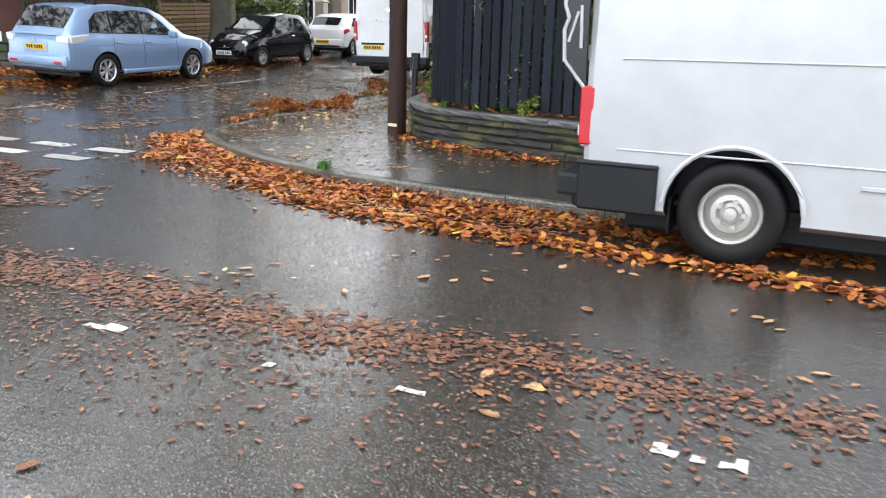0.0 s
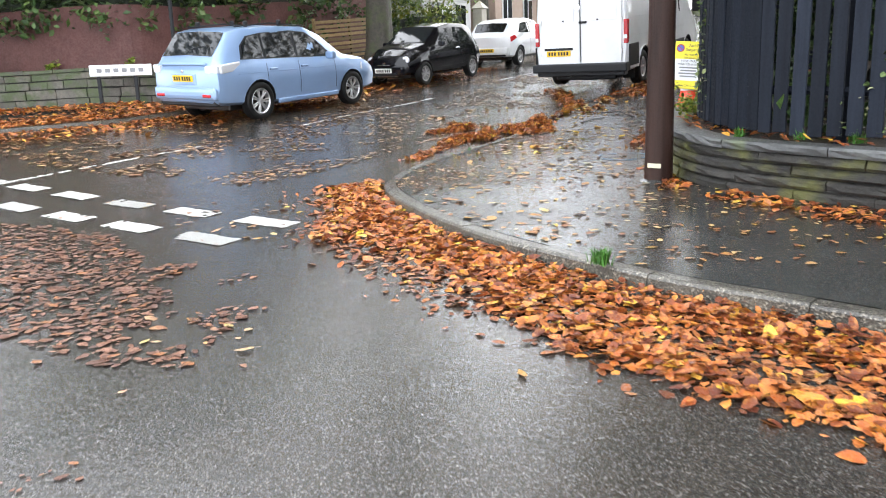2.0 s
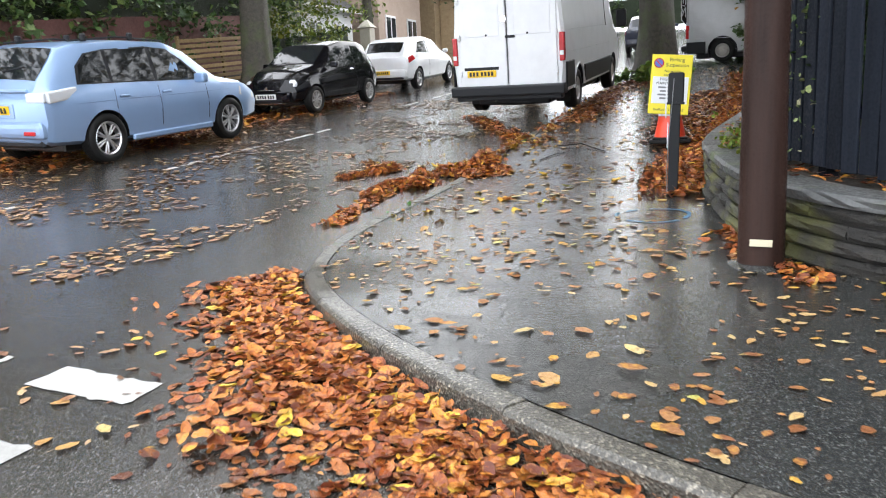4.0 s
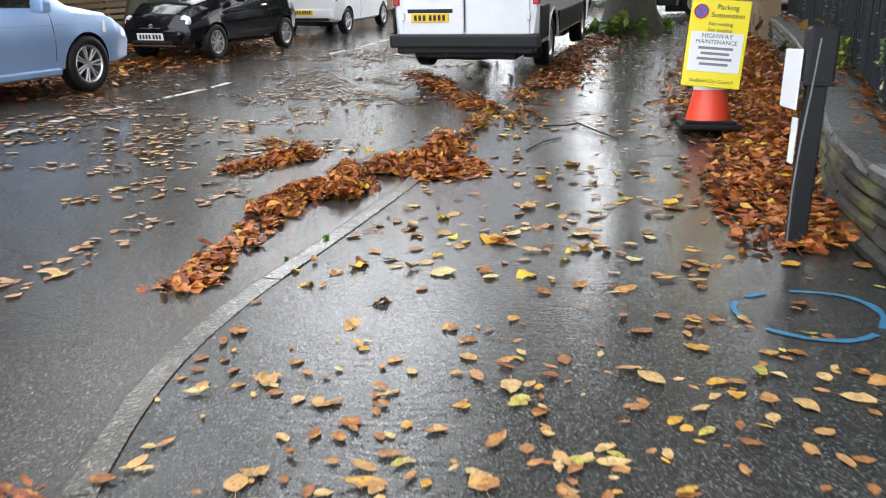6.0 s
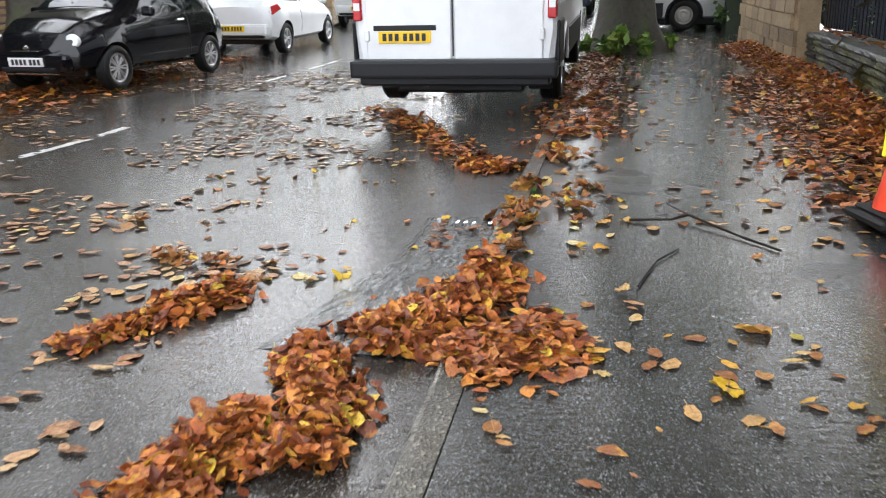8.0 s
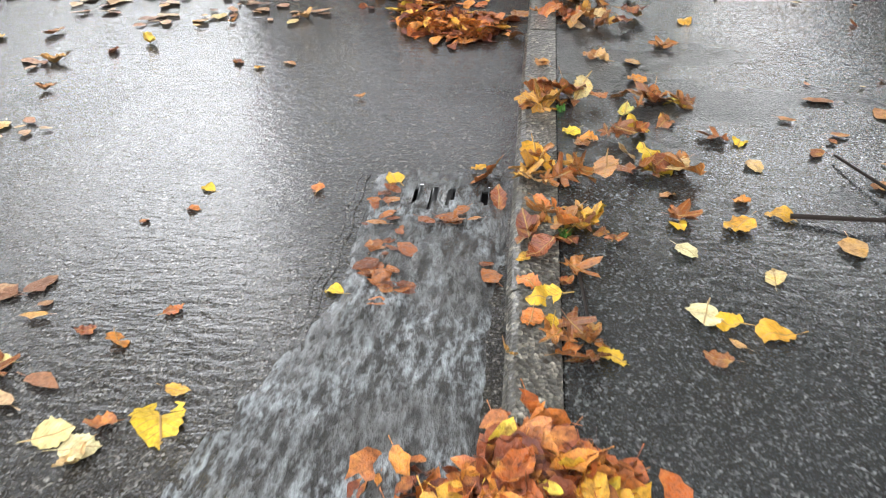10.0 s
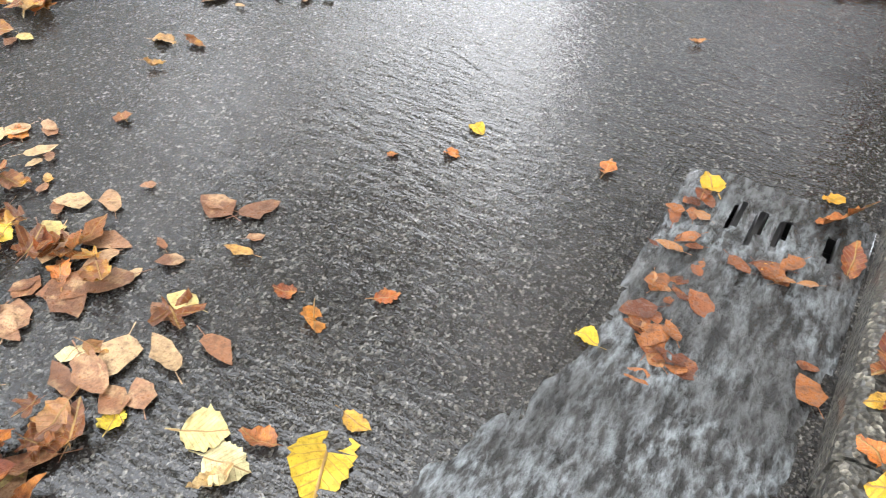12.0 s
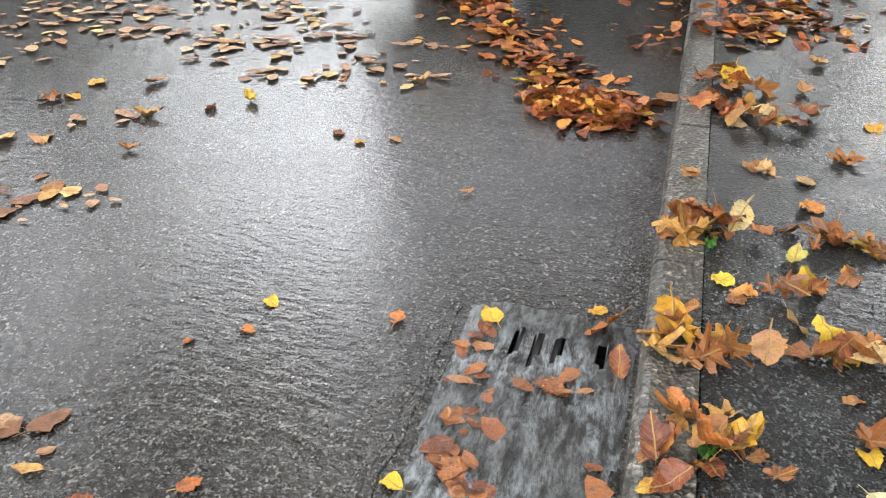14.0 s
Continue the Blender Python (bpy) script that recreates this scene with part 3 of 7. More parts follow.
def telegraph_pole():
    x, y = -0.755, 11.43
    z = foot(x, y)
    pole = thing("utility_pole", pose(x, y, z), "dark creosoted wooden pole standing in the pavement", "pole")
    bm = bmesh.new()
    prof = [(0.128 - 0.004 * k + 0.002 * math.sin(k * 2.3), -0.1 + k * 0.62) for k in range(14)]
    lathe(bm, prof, 22)
    rng = random.Random(2)
    for v in bm.verts:
        a = math.atan2(v.co.y, v.co.x)
        s = 1 + 0.014 * math.sin(a * 7 + v.co.z * 0.7) + rng.uniform(-0.006, 0.006)
        v.co.x *= s
        v.co.y *= s
    part("shaft", bm, POLE_WOOD, pole, smooth=True)
    tag = part("tag", boxed(0, 0, 0, 0.12, 0.006, 0.04, 0.002), PLATE_CREAM, pole, "small cream label plate")
    tag.matrix_basis = pose(-0.05, -0.128, 0.15, 0, 3, -12)
    # broken tarmac patch round the foot
    bm = bmesh.new()
    lathe(bm, [(0.12, 0.02), (0.16, 0.012), (0.2, -0.01)], 18)
    for v in bm.verts:
        k = 1 + 0.12 * math.sin(math.atan2(v.co.y, v.co.x) * 3 + 1)
        v.co.x *= k
        v.co.y *= k
    part("collar", bm, PAVE, pole, smooth=True)


PLATE_CREAM = material("cream_label", (0.62, 0.56, 0.40), 0.45)
telegraph_pole()


def marker_post():
    x, y = -0.653, 13.79
    post = thing("marker_post", pose(x, y, foot(x, y), 0, 1.5, -13), "slim black marker post with a white notice and a cable", "post")
    part("shaft", boxed(0, 0, 0.40, 0.085, 0.085, 0.82, 0.008), TRIM, post)
    part("cap", boxed(0, 0, 0.90, 0.13, 0.11, 0.26, 0.012), TRIM, post, "wider black head of the post")
    part("collar", boxed(0, 0, 0.775, 0.145, 0.12, 0.02, 0.004), TRIM, post)
    part("notice", boxed(-0.075, 0.15, 0.79, 0.008, 0.30, 0.28, 0.003), SIGN_WHITE, post, "white notice facing the street")
    part("notice", boxed(-0.056, 0.06, 0.50, 0.008, 0.09, 0.22, 0.003), SIGN_WHITE, post, "small white strip")
    part("cable", outline_strip([(-0.05, -0.05, 0.02), (-0.056, -0.05, 0.25), (-0.048, -0.052, 0.5), (-0.03, -0.06, 0.78), (-0.02, -0.064, 0.98)], 0.0035), SIGN_GREY, post, "thin white cable")


marker_post()


def text_bm(words, size):
    cu = bpy.data.curves.new("lettering", "FONT")
    cu.body, cu.size, cu.align_x, cu.align_y, cu.extrude = words, size, "CENTER", "CENTER", 0.001
    ob = new("lettering", cu)
    bpy.context.view_layer.update()
    me = bpy.data.meshes.new_from_object(ob.evaluated_get(bpy.context.evaluated_depsgraph_get()))
    bpy.data.objects.remove(ob)
    bm = bmesh.new()
    bm.from_mesh(me)
    return bm


def cone_sign():
    x, y = 0.12, 16.92
    m = pose(x, y, foot(x, y) + 0.035, 0, 0, -14)
    cone = thing("traffic_cone", m, "red plastic traffic cone on a dark square base", "cone")
    bm = bmesh.new()
    box(bm, 0, 0, 0.025, 0.50, 0.50, 0.05, 0.015)
    box(bm, 0, 0, 0.06, 0.42, 0.42, 0.03, 0.012)
    part("base", bm, RUBBER, cone, "dark rubber base")
    bm = bmesh.new()
    lathe(bm, [(0.19, 0.07), (0.185, 0.10), (0.155, 0.24), (0.10, 0.52), (0.06, 0.70), (0.05, 0.72), (0.001, 0.72)], 28)
    part("body", bm, CONE_RED, cone, smooth=True)
    bm = bmesh.new()
    lathe(bm, [(0.142, 0.33), (0.125, 0.42)], 28)
    part("sleeve", bm, SIGN_WHITE, cone, "white reflective band", True)
    board = thing("sign_board", m @ pose(0, -0.16, 0.71, -6, 5.0, 0) @ Matrix.Scale(0.70, 4), "yellow parking suspension notice board leaning on a cone", "sign")
    part("board", boxed(0, 0, 0, 0.68, 0.02, 1.02, 0.008), SIGN_YELLOW, board)
    part("paper", boxed(0, -0.013, -0.10, 0.60, 0.006, 0.46, 0.002), SIGN_WHITE, board, "white paper notice")
    bm = bmesh.new()
    cyl(bm, (-0.22, -0.012, 0.36), (-0.22, -0.018, 0.36), 0.085, seg=28)
    disc = part("disc", bm, SIGN_BLUE, board, "blue and red no waiting disc")
    bm = bmesh.new()
    bmesh.ops.create_circle(bm, segments=28, radius=0.085)
    inner = bmesh.ops.create_circle(bm, segments=28, radius=0.066)
    bmesh.ops.bridge_loops(bm, edges=list(bm.edges))
    ring = part("disc_ring", bm, LAMP_RED, disc)
    ring.matrix_basis = pose(-0.22, -0.020, 0.36, 90, 0, 0)
    bar = part("disc_bar", boxed(0, 0, 0, 0.14, 0.003, 0.018), LAMP_RED, disc)
    bar.matrix_basis = pose(-0.22, -0.021, 0.36, 0, 45, 0)

    def words(t, size, dx, dz, face=-0.0125):
        o = part("lettering", text_bm(t, size), INK, board, "black lettering")
        o.matrix_basis = pose(dx, face, dz, 90, 0, 0)

    words("Parking", 0.085, 0.08, 0.42)
    words("Suspension", 0.085, 0.09, 0.33)
    words("No waiting", 0.062, 0.02, 0.225)
    words("No loading", 0.062, 0.02, 0.155)
    words("HIGHWAY", 0.075, 0.0, 0.085, -0.0175)
    words("MAINTENANCE", 0.068, 0.0, 0.015, -0.0175)
    words("Sheffield City Council", 0.058, 0.0, -0.44)
    for k in range(4):
        part("text_bar", boxed(0, -0.0175, -0.055 - 0.062 * k, 0.40 - 0.07 * (k % 2), 0.002, 0.030), SIGN_GREY, board)


cone_sign()


def spray_ring():
    bm = bmesh.new()
    cx, cy = -1.02, 12.93
    rng = random.Random(5)
    o, i = [], []
    for k in range(48):
        a = 2 * math.pi * k / 48
        r = 0.27 + 0.012 * math.sin(3 * a)
        for lst, rr in ((o, r + rng.uniform(0.012, 0.022)), (i, r - rng.uniform(0.008, 0.018))):
            x, y = cx + rr * math.cos(a), cy + rr * 0.9 * math.sin(a)
            lst.append(bm.verts.new((x, y, foot(x, y) + 0.004)))
    for k in range(48):
        if noise.noise(Vector((k * 0.21, 3, 1))) < 0.16:
            bm.faces.new((o[k], o[(k + 1) % 48], i[(k + 1) % 48], i[k]))
    bmesh.ops.recalc_face_normals(bm, faces=bm.faces)
    tagged(mesh_ob("spray_mark", bm, BLUE_SPRAY), "blue spray-painted ring on the wet pavement", "road marking", kind="structure")


spray_ring()


# ---- road markings: thin worn paint ----
def paint_strip(name, p0, p1, width, label, skew=0.0, cut=0.35):
    """A worn strip of paint on the road between two plan points."""
    rng = random.Random(int(p0[0] * 977 + p0[1] * 131))
    p0, p1 = np.array(p0), np.array(p1)
    L = np.linalg.norm(p1 - p0)
    t = (p1 - p0) / L
    nrm = np.array([-t[1], t[0]])
    nx, ny = max(2, int(L / 0.045)), max(2, int(width / 0.045))
    bm = bmesh.new()
    grid = {}
    for i in range(nx + 1):
        for j in range(ny + 1):
            q = p0 + t * (L * i / nx + skew * (j / ny)) + nrm * width * (j / ny - 0.5)
            if i in (0, nx) or j in (0, ny):
                q = q + np.array([rng.uniform(-0.012, 0.012), rng.uniform(-0.012, 0.012)])
            grid[i, j] = bm.verts.new((q[0], q[1], float(land(*q)) + 0.005))
    for i in range(nx):
        for j in range(ny):
            c = grid[i, j].co
            wear = noise.noise(Vector((c.x * 3.1, c.y * 3.1, 4))) * 0.6 + noise.noise(Vector((c.x * 11, c.y * 11, 1))) * 0.5
            if wear > cut:
                continue
            bm.faces.new((grid[i, j], grid[i + 1, j], grid[i + 1, j + 1], grid[i, j + 1]))
    bmesh.ops.delete(bm, geom=[v for v in bm.verts if not v.link_faces], context="VERTS")
    return tagged(mesh_ob(name, bm, PAINT_WHITE), label, "road marking", "road markings", "structure")


GIVE = (0.902, -0.432)
for sx, sy, count in ((-4.2, 10.35, 6), (-4.50, 9.78, 5)):
    for k in range(count):
        c = (sx - 0.95 * k, sy + 0.455 * k)
        paint_strip("give_way_dash", (c[0] - GIVE[0] * 0.33, c[1] - GIVE[1] * 0.33), (c[0] + GIVE[0] * 0.33, c[1] + GIVE[1] * 0.33), 0.23, "white give-way dash worn on wet tarmac", 0.0, 0.42)
for a, b in (((-9.1, 11.2), (-7.35, 15.3)), ((-6.58, 17.6), (-5.02, 22.0)), ((-4.2, 24.4), (-2.6, 28.9))):
    paint_strip("lane_line", a, b, 0.10, "thin worn white lane line up the street", 0.0, 0.06)
for k in range(7):
    a = (-2.75 + 0.91 * 0.9 * k, 4.83 - 0.41 * 0.9 * k)
    paint_strip("centre_line", a, (a[0] + 0.91 * 0.55, a[1] - 0.41 * 0.55), 0.085, "broken worn white line across the crossing", 0.0, -0.24)
# ---- vehicles: x forward from the rear bumper, y to the left, z up from the road ----
class Shell:
    """A car body lofted through stations (x, z_low, z_mid, z_belt, z_top, w_low, w_mid, w_belt, w_top)."""

    def __init__(self, stations):
        self.s = np.array(stations, float)

    def at(self, x):
        x = min(max(x, self.s[0, 0]), self.s[-1, 0])
        return [float(np.interp(x, self.s[:, 0], self.s[:, k])) for k in range(1, 9)]

    def section(self, x):
        zl, zm, zb, zt, wl, wm, wb, wt = self.at(x)
        r = min(0.07, (zt - zb) * 0.3 + 0.015)
        return [(0, zl), (wl * 0.9, zl), (wl, zl + 0.05), (wm, zm), (wm * 0.4 + wb * 0.6, zm * 0.25 + zb * 0.75), (wb, zb),
                (wt, zt - r), (wt - r * 0.5, zt - r * 0.25), (wt - r * 1.5, zt), (0, zt + 0.018)]

    def side(self, x, z):
        p = self.section(x)[2:7]
        return float(np.interp(z, [q[1] for q in p], [q[0] for q in p]))

    def top(self, x, y):
        p = self.section(x)[6:]
        return float(np.interp(-abs(y), [-q[0] for q in p], [q[1] for q in p]))

    def build(self, step=0.1):
        bm = bmesh.new()
        xs = sorted(set(np.round(np.concatenate([self.s[:, 0], np.arange(self.s[0, 0], self.s[-1, 0], step)]), 4)))
        rings = []
        for x in xs:
            h = self.section(x)
            pts = h + [(-y, z) for y, z in h[-2:0:-1]]
            rings.append([bm.verts.new((x, y, z)) for y, z in pts])
        n = len(rings[0])
        for a, b in zip(rings, rings[1:]):
            for k in range(n):
                bm.faces.new((a[k], a[(k + 1) % n], b[(k + 1) % n], b[k]))
        bm.faces.new(rings[0])
        bm.faces.new(rings[-1])
        bmesh.ops.recalc_face_normals(bm, faces=bm.faces)
        return bm


def arch_cut(ob, holes, width):
    """Cuts the wheel arches out of a body; each hole is x, z, radius."""
    bm = bmesh.new()
    for x, z, r in holes:
        for sy in (-1, 1):
            cyl(bm, (x, sy * (width - 0.32), z), (x, sy * (width + 0.2), z), r, seg=32)
    cutter = mesh_ob("cutter", bm, TRIM, ob.parent)
    mod = ob.modifiers.new("arches", "BOOLEAN")
    mod.operation, mod.object, mod.solver = "DIFFERENCE", cutter, "EXACT"
    mod.material_mode = "TRANSFER"
    bpy.context.view_layer.update()
    me = bpy.data.meshes.new_from_object(ob.evaluated_get(bpy.context.evaluated_depsgraph_get()))
    ob.modifiers.clear()
    ob.data = me
    bpy.data.objects.remove(cutter)
    # smooth paint, crisp creases
    me.polygons.foreach_set("use_smooth", [True] * len(me.polygons))
    me.set_sharp_from_angle(angle=radians(32))


def panel(points, back, thick=0.012):
    """A thin solid sheet through points, its thickness towards back."""
    bm = bmesh.new()
    f = [bm.verts.new(p) for p in points]
    face = bm.faces.new(f)
    bmesh.ops.triangulate(bm, faces=[face])
    r = bmesh.ops.extrude_face_region(bm, geom=list(bm.faces))
    bmesh.ops.translate(bm, vec=Vector(back) * thick, verts=[v for v in r["geom"] if isinstance(v, bmesh.types.BMVert)])
    bmesh.ops.recalc_face_normals(bm, faces=bm.faces)
    return bm


def side_panel(shell, outline, sy, off=0.006):
    """A pane or trim on the body's flank, from (x, z) pairs."""
    return panel([(x, sy * (shell.side(x, z) + off), z) for x, z in outline], (0, -sy, 0))


def over_panel(shell, rows, off=0.008):
    """A pane over the roof line from rows of (x, half width)."""
    bm = bmesh.new()
    grid = []
    for x, w in rows:
        grid.append([bm.verts.new((x, w * k / 4, shell.top(x, w * k / 4) + off)) for k in range(-4, 5)])
    for a, b in zip(grid, grid[1:]):
        for k in range(8):
            bm.faces.new((a[k], a[k + 1], b[k + 1], b[k]))
    bmesh.ops.recalc_face_normals(bm, faces=bm.faces)
    return bm


def tyre_bm(r, w, rim):
    bm = bmesh.new()
    h = w / 2
    prof = [(rim, -h * 0.8), (rim + 0.012, -h * 0.95), ((rim + r) / 2, -h), (r - 0.02, -h * 0.9), (r, -h * 0.68)]
    for k in range(1, 6):
        g = -h * 0.68 + h * 1.36 * k / 6
        prof += [(r, g - 0.006), (r - 0.008, g - 0.004), (r - 0.008, g + 0.004), (r, g + 0.006)]
    prof += [(r, h * 0.68), (r - 0.02, h * 0.9), ((rim + r) / 2, h), (rim + 0.012, h * 0.95), (rim, h * 0.8)]
    lathe(bm, prof, 40)
    return bm


def rim_bm(rim, w, spokes, steel):
    bm = bmesh.new()
    h = w / 2
    lathe(bm, [(rim, -h * 0.8), (rim + 0.004, h * 0.72), (rim - 0.012, h * 0.86), (rim - 0.028, h * 0.7), (rim - 0.035, 0.0)], 40)
    if steel:
        lathe(bm, [(rim - 0.03, h * 0.1), (rim * 0.72, h * 0.3), (rim * 0.62, h * 0.62), (rim * 0.45, h * 0.66), (rim * 0.34, h * 0.35), (rim * 0.22, h * 0.4), (rim * 0.2, h * 0.75), (0.0001, h * 0.78)], 40)
        for k in range(5):
            a = 2 * math.pi * k / 5
            cyl(bm, (rim * 0.42 * math.cos(a), rim * 0.42 * math.sin(a), h * 0.5), (rim * 0.42 * math.cos(a), rim * 0.42 * math.sin(a), h * 0.95), 0.022, 0.016, 8)
    else:
        cyl(bm, (0, 0, h * 0.3), (0, 0, h * 0.72), rim * 0.24, rim * 0.18, 20)
        for k in range(spokes):
            a = 2 * math.pi * k / spokes
            for off in (-0.13, 0.13):
                m = Matrix.Rotation(a + off, 4, "Z")
                box(bm, rim * 0.56, 0, h * 0.56, rim * 0.82, rim * 0.11, 0.03, 0.006, m)
    return bm


def rim_back(rim, w):
    bm = bmesh.new()
    cyl(bm, (0, 0, -w * 0.3), (0, 0, -w * 0.02), rim - 0.03, seg=28)
    return bm


def wheels(car, spots, r, w, rim, spokes=7, steel=False, rim_mat=None):
    first = None
    for x, y in spots:
        turn = -90 if y > 0 else 90
        wheel = new("wheel")
        wheel.parent = car
        wheel.matrix_basis = pose(x, y, r, turn, 0, 0)
        if first is None:
            first = [part("tyre", tyre_bm(r, w, rim), RUBBER, wheel, "black wet rubber tyre", True),
                     part("rim", rim_bm(rim, w, spokes, steel), rim_mat or ALLOY, wheel, "", False),
                     part("brake_drum", rim_back(rim, w), DARK_METAL, wheel)]
        else:
            for o in first:
                c = new(o.name.split(".")[0], o.data)
                c.parent = wheel


def plate(car, x, y, z, front, mat, tilt=0, w=0.52, h=0.112):
    sx = 1 if front else -1
    m = pose(x, y, z, 0, tilt, 0)
    p = part("number_plate", boxed(0, 0, 0, 0.012, w, h, 0.003), mat, car, "white number plate" if front else "yellow number plate")
    p.matrix_basis = m
    for k in range(7):
        part("plate_bar", boxed(sx * 0.008, (k - 3 + (0.25 if k > 3 else -0.1)) * w * 0.118, 0, 0.005, w * 0.075, h * 0.62), INK, p)


def panel_van(name, m, label, length, wheel_x, roof, tyre, side_trim, steel, rear_kind):
    car = thing(name, m, label, "van")
    w = 0.99
    white = WHITE_PAINT if rear_kind == "new" else OLD_WHITE
    zl = 0.34 if rear_kind == "new" else 0.27
    st = [(0.0, zl, 0.8, 1.3, roof - 0.1, w - 0.10, w - 0.05, w - 0.06, w - 0.16), (0.05, zl, 0.8, 1.3, roof - 0.02, w - 0.04, w - 0.01, w - 0.02, w - 0.11),
          (0.3, zl, 0.8, 1.3, roof, w - 0.02, w, w - 0.01, w - 0.1), (length - 1.75, zl, 0.8, 1.35, roof, w - 0.02, w, w - 0.01, w - 0.1),
          (length - 1.25, zl, 0.8, 1.30, roof - 0.18, w - 0.02, w, w - 0.02, w - 0.16), (length - 0.62, zl, 0.75, 1.18, 1.32, w - 0.03, w, w - 0.05, w - 0.14),
          (length - 0.15, zl - 0.04, 0.7, 0.95, 1.05, w - 0.10, w - 0.06, w - 0.12, w - 0.2), (length, zl - 0.02, 0.62, 0.8, 0.86, w - 0.28, w - 0.25, w - 0.28, w - 0.35)]
    shell = Shell(st)
    body = part("body", shell.build(0.2), white, car)
    arch_cut(body, [(wheel_x[0], tyre, tyre + 0.085), (wheel_x[1], tyre, tyre + 0.085)], w)
    part("underbody", boxed(length / 2, 0, zl - 0.06, length - 0.5, 1.30, 0.22, 0.03), TRIM, car, "dark underbody")
    part("floor_plate", boxed(length / 2, 0, zl + 0.08, length - 0.3, 1.56, 0.03), TRIM, car, "dark floor plate")
    part("engine_tray", boxed(length - 1.0, 0, 0.25, 0.9, 1.36, 0.26, 0.04), TRIM, car, "black engine tray")
    bm = bmesh.new()
    cyl(bm, (wheel_x[0], -0.72, tyre), (wheel_x[0], 0.72, tyre), 0.07, seg=12)
    cyl(bm, (wheel_x[0] - 0.12, 0, tyre - 0.02), (wheel_x[0] + 0.12, 0, tyre - 0.02), 0.16, seg=14)
    part("rear_axle", bm, TRIM, car, "dark rear axle with its drum")
    bm = bmesh.new()
    cyl(bm, (0.62, 0, 0.16), (0.62, 0, 0.34), 0.33, seg=24)
    part("spare_wheel", bm, RUBBER, car, "spare wheel slung under the tail")
    bm = bmesh.new()
    cyl(bm, (2.2, 0.35, 0.22), (3.0, 0.35, 0.22), 0.12, seg=12)
    part("silencer", bm, TRIM, car)
    # pressed lines along the flanks and round the arches
    for sy in (-1, 1):
        for z in ((1.32, 0.72) if rear_kind == "old" else (1.38, 1.02)):
            part("side_crease", outline_strip([(x, sy * (shell.side(x, z) + 0.002), z) for x in np.linspace(0.25, length - 1.7, 8)], 0.008), white, car)
        pts = [(wheel_x[0] + (tyre + 0.10) * math.cos(a), sy * (w + 0.004), tyre + (tyre + 0.10) * math.sin(a)) for a in np.linspace(0.1, math.pi - 0.1, 15)]
        part("arch_lip", outline_strip(pts, 0.018), white, car)
        if side_trim:
            a, b = wheel_x[0] + tyre + 0.1, wheel_x[1] - tyre - 0.1
            part("side_trim", boxed((a + b) / 2, sy * (w + 0.008), 0.58, b - a, 0.03, 0.30, 0.01), TRIM, car, "black plastic side cladding")
            part("side_trim", boxed((wheel_x[0] - tyre - 0.1 + 0.02) / 2, sy * (w + 0.004), 0.66, wheel_x[0] - tyre - 0.12, 0.03, 0.42, 0.01), TRIM, car, "black plastic rear corner")
        xw = length - 1.35
        part("door_window", side_panel(shell, [(xw - 0.85, 1.36), (xw + 0.55, 1.30), (xw + 0.1, roof - 0.42), (xw - 0.82, roof - 0.34)], sy), GLASS_DARK, car)
        part("wing_mirror", boxed(xw + 0.15, sy * (w + 0.16), 1.48, 0.10, 0.22, 0.36, 0.03), TRIM, car, "black wing mirror")
    part("windscreen", over_panel(shell, [(length - 1.22, 0.72), (length - 0.92, 0.76), (length - 0.64, 0.78)]), GLASS_DARK, car)
    # rear doors: two leaves with a gap, hinges, handle and lamps
    zt = roof - 0.20
    for sy in (-1, 1):
        part("rear_door", boxed(-0.008, sy * 0.435, (0.52 + zt) / 2, 0.03, 0.845, zt - 0.52, 0.012), white, car)
        part("door_panel_press", boxed(-0.022, sy * 0.44, 1.66, 0.012, 0.62, 0.62, 0.005), white, car)
        for z in (0.75, 1.35, 1.95):
            part("hinge", boxed(-0.03, sy * 0.845, z, 0.04, 0.05, 0.10, 0.008), white, car)
        lamp_z = 1.12 if rear_kind == "new" else 0.93
        part("tail_lamp", boxed(0.02, sy * (w - 0.055), lamp_z, 0.11, 0.085, 0.46 if rear_kind == "new" else 0.40, 0.012), LAMP_RED, car, "red tail lamp")
        part("lamp_band", boxed(-0.038 + 0.0, sy * (w - 0.055), lamp_z - 0.1, 0.01, 0.06, 0.07), LAMP_CLEAR, car)
        part("mud_flap", boxed(wheel_x[0] - tyre - 0.06, sy * 0.78, 0.28, 0.015, 0.24, 0.24), RUBBER, car)
    part("door_gap", boxed(-0.018, 0, (0.55 + zt) / 2, 0.012, 0.012, zt - 0.56), INK, car)
    part("door_handle", boxed(-0.035, -0.06, 1.33, 0.03, 0.17, 0.045, 0.01), TRIM, car, "black rear door handle")
    for y in (0.36, -0.36):
        part("door_stud", boxed(-0.028, y, 1.37, 0.02, 0.035, 0.035, 0.008), TRIM, car)
    bm = bmesh.new()
    cyl(bm, (-0.03, 0.05, 1.62), (-0.012, 0.05, 1.62), 0.055, seg=24)
    part("badge", bm, CHROME, car, "round chrome badge")
    part("plate_recess", boxed(-0.022, 0.47, 0.82, 0.016, 0.62, 0.05, 0.004), TRIM, car)
    plate(car, -0.032, 0.47, 0.735, False, PLATE_YELLOW)
    part("rear_bumper", boxed(-0.04, 0, 0.445, 0.26, 2.0, 0.17, 0.03, segments=2), TRIM, car, "black plastic rear bumper step")
    part("bumper_lower", boxed(0.03, 0, 0.34, 0.22, 1.86, 0.12, 0.02), TRIM, car)
    part("underbody", boxed(length * 0.5, 0, 0.30, length - 0.9, 1.3, 0.12, 0.02), DARK_METAL, car)
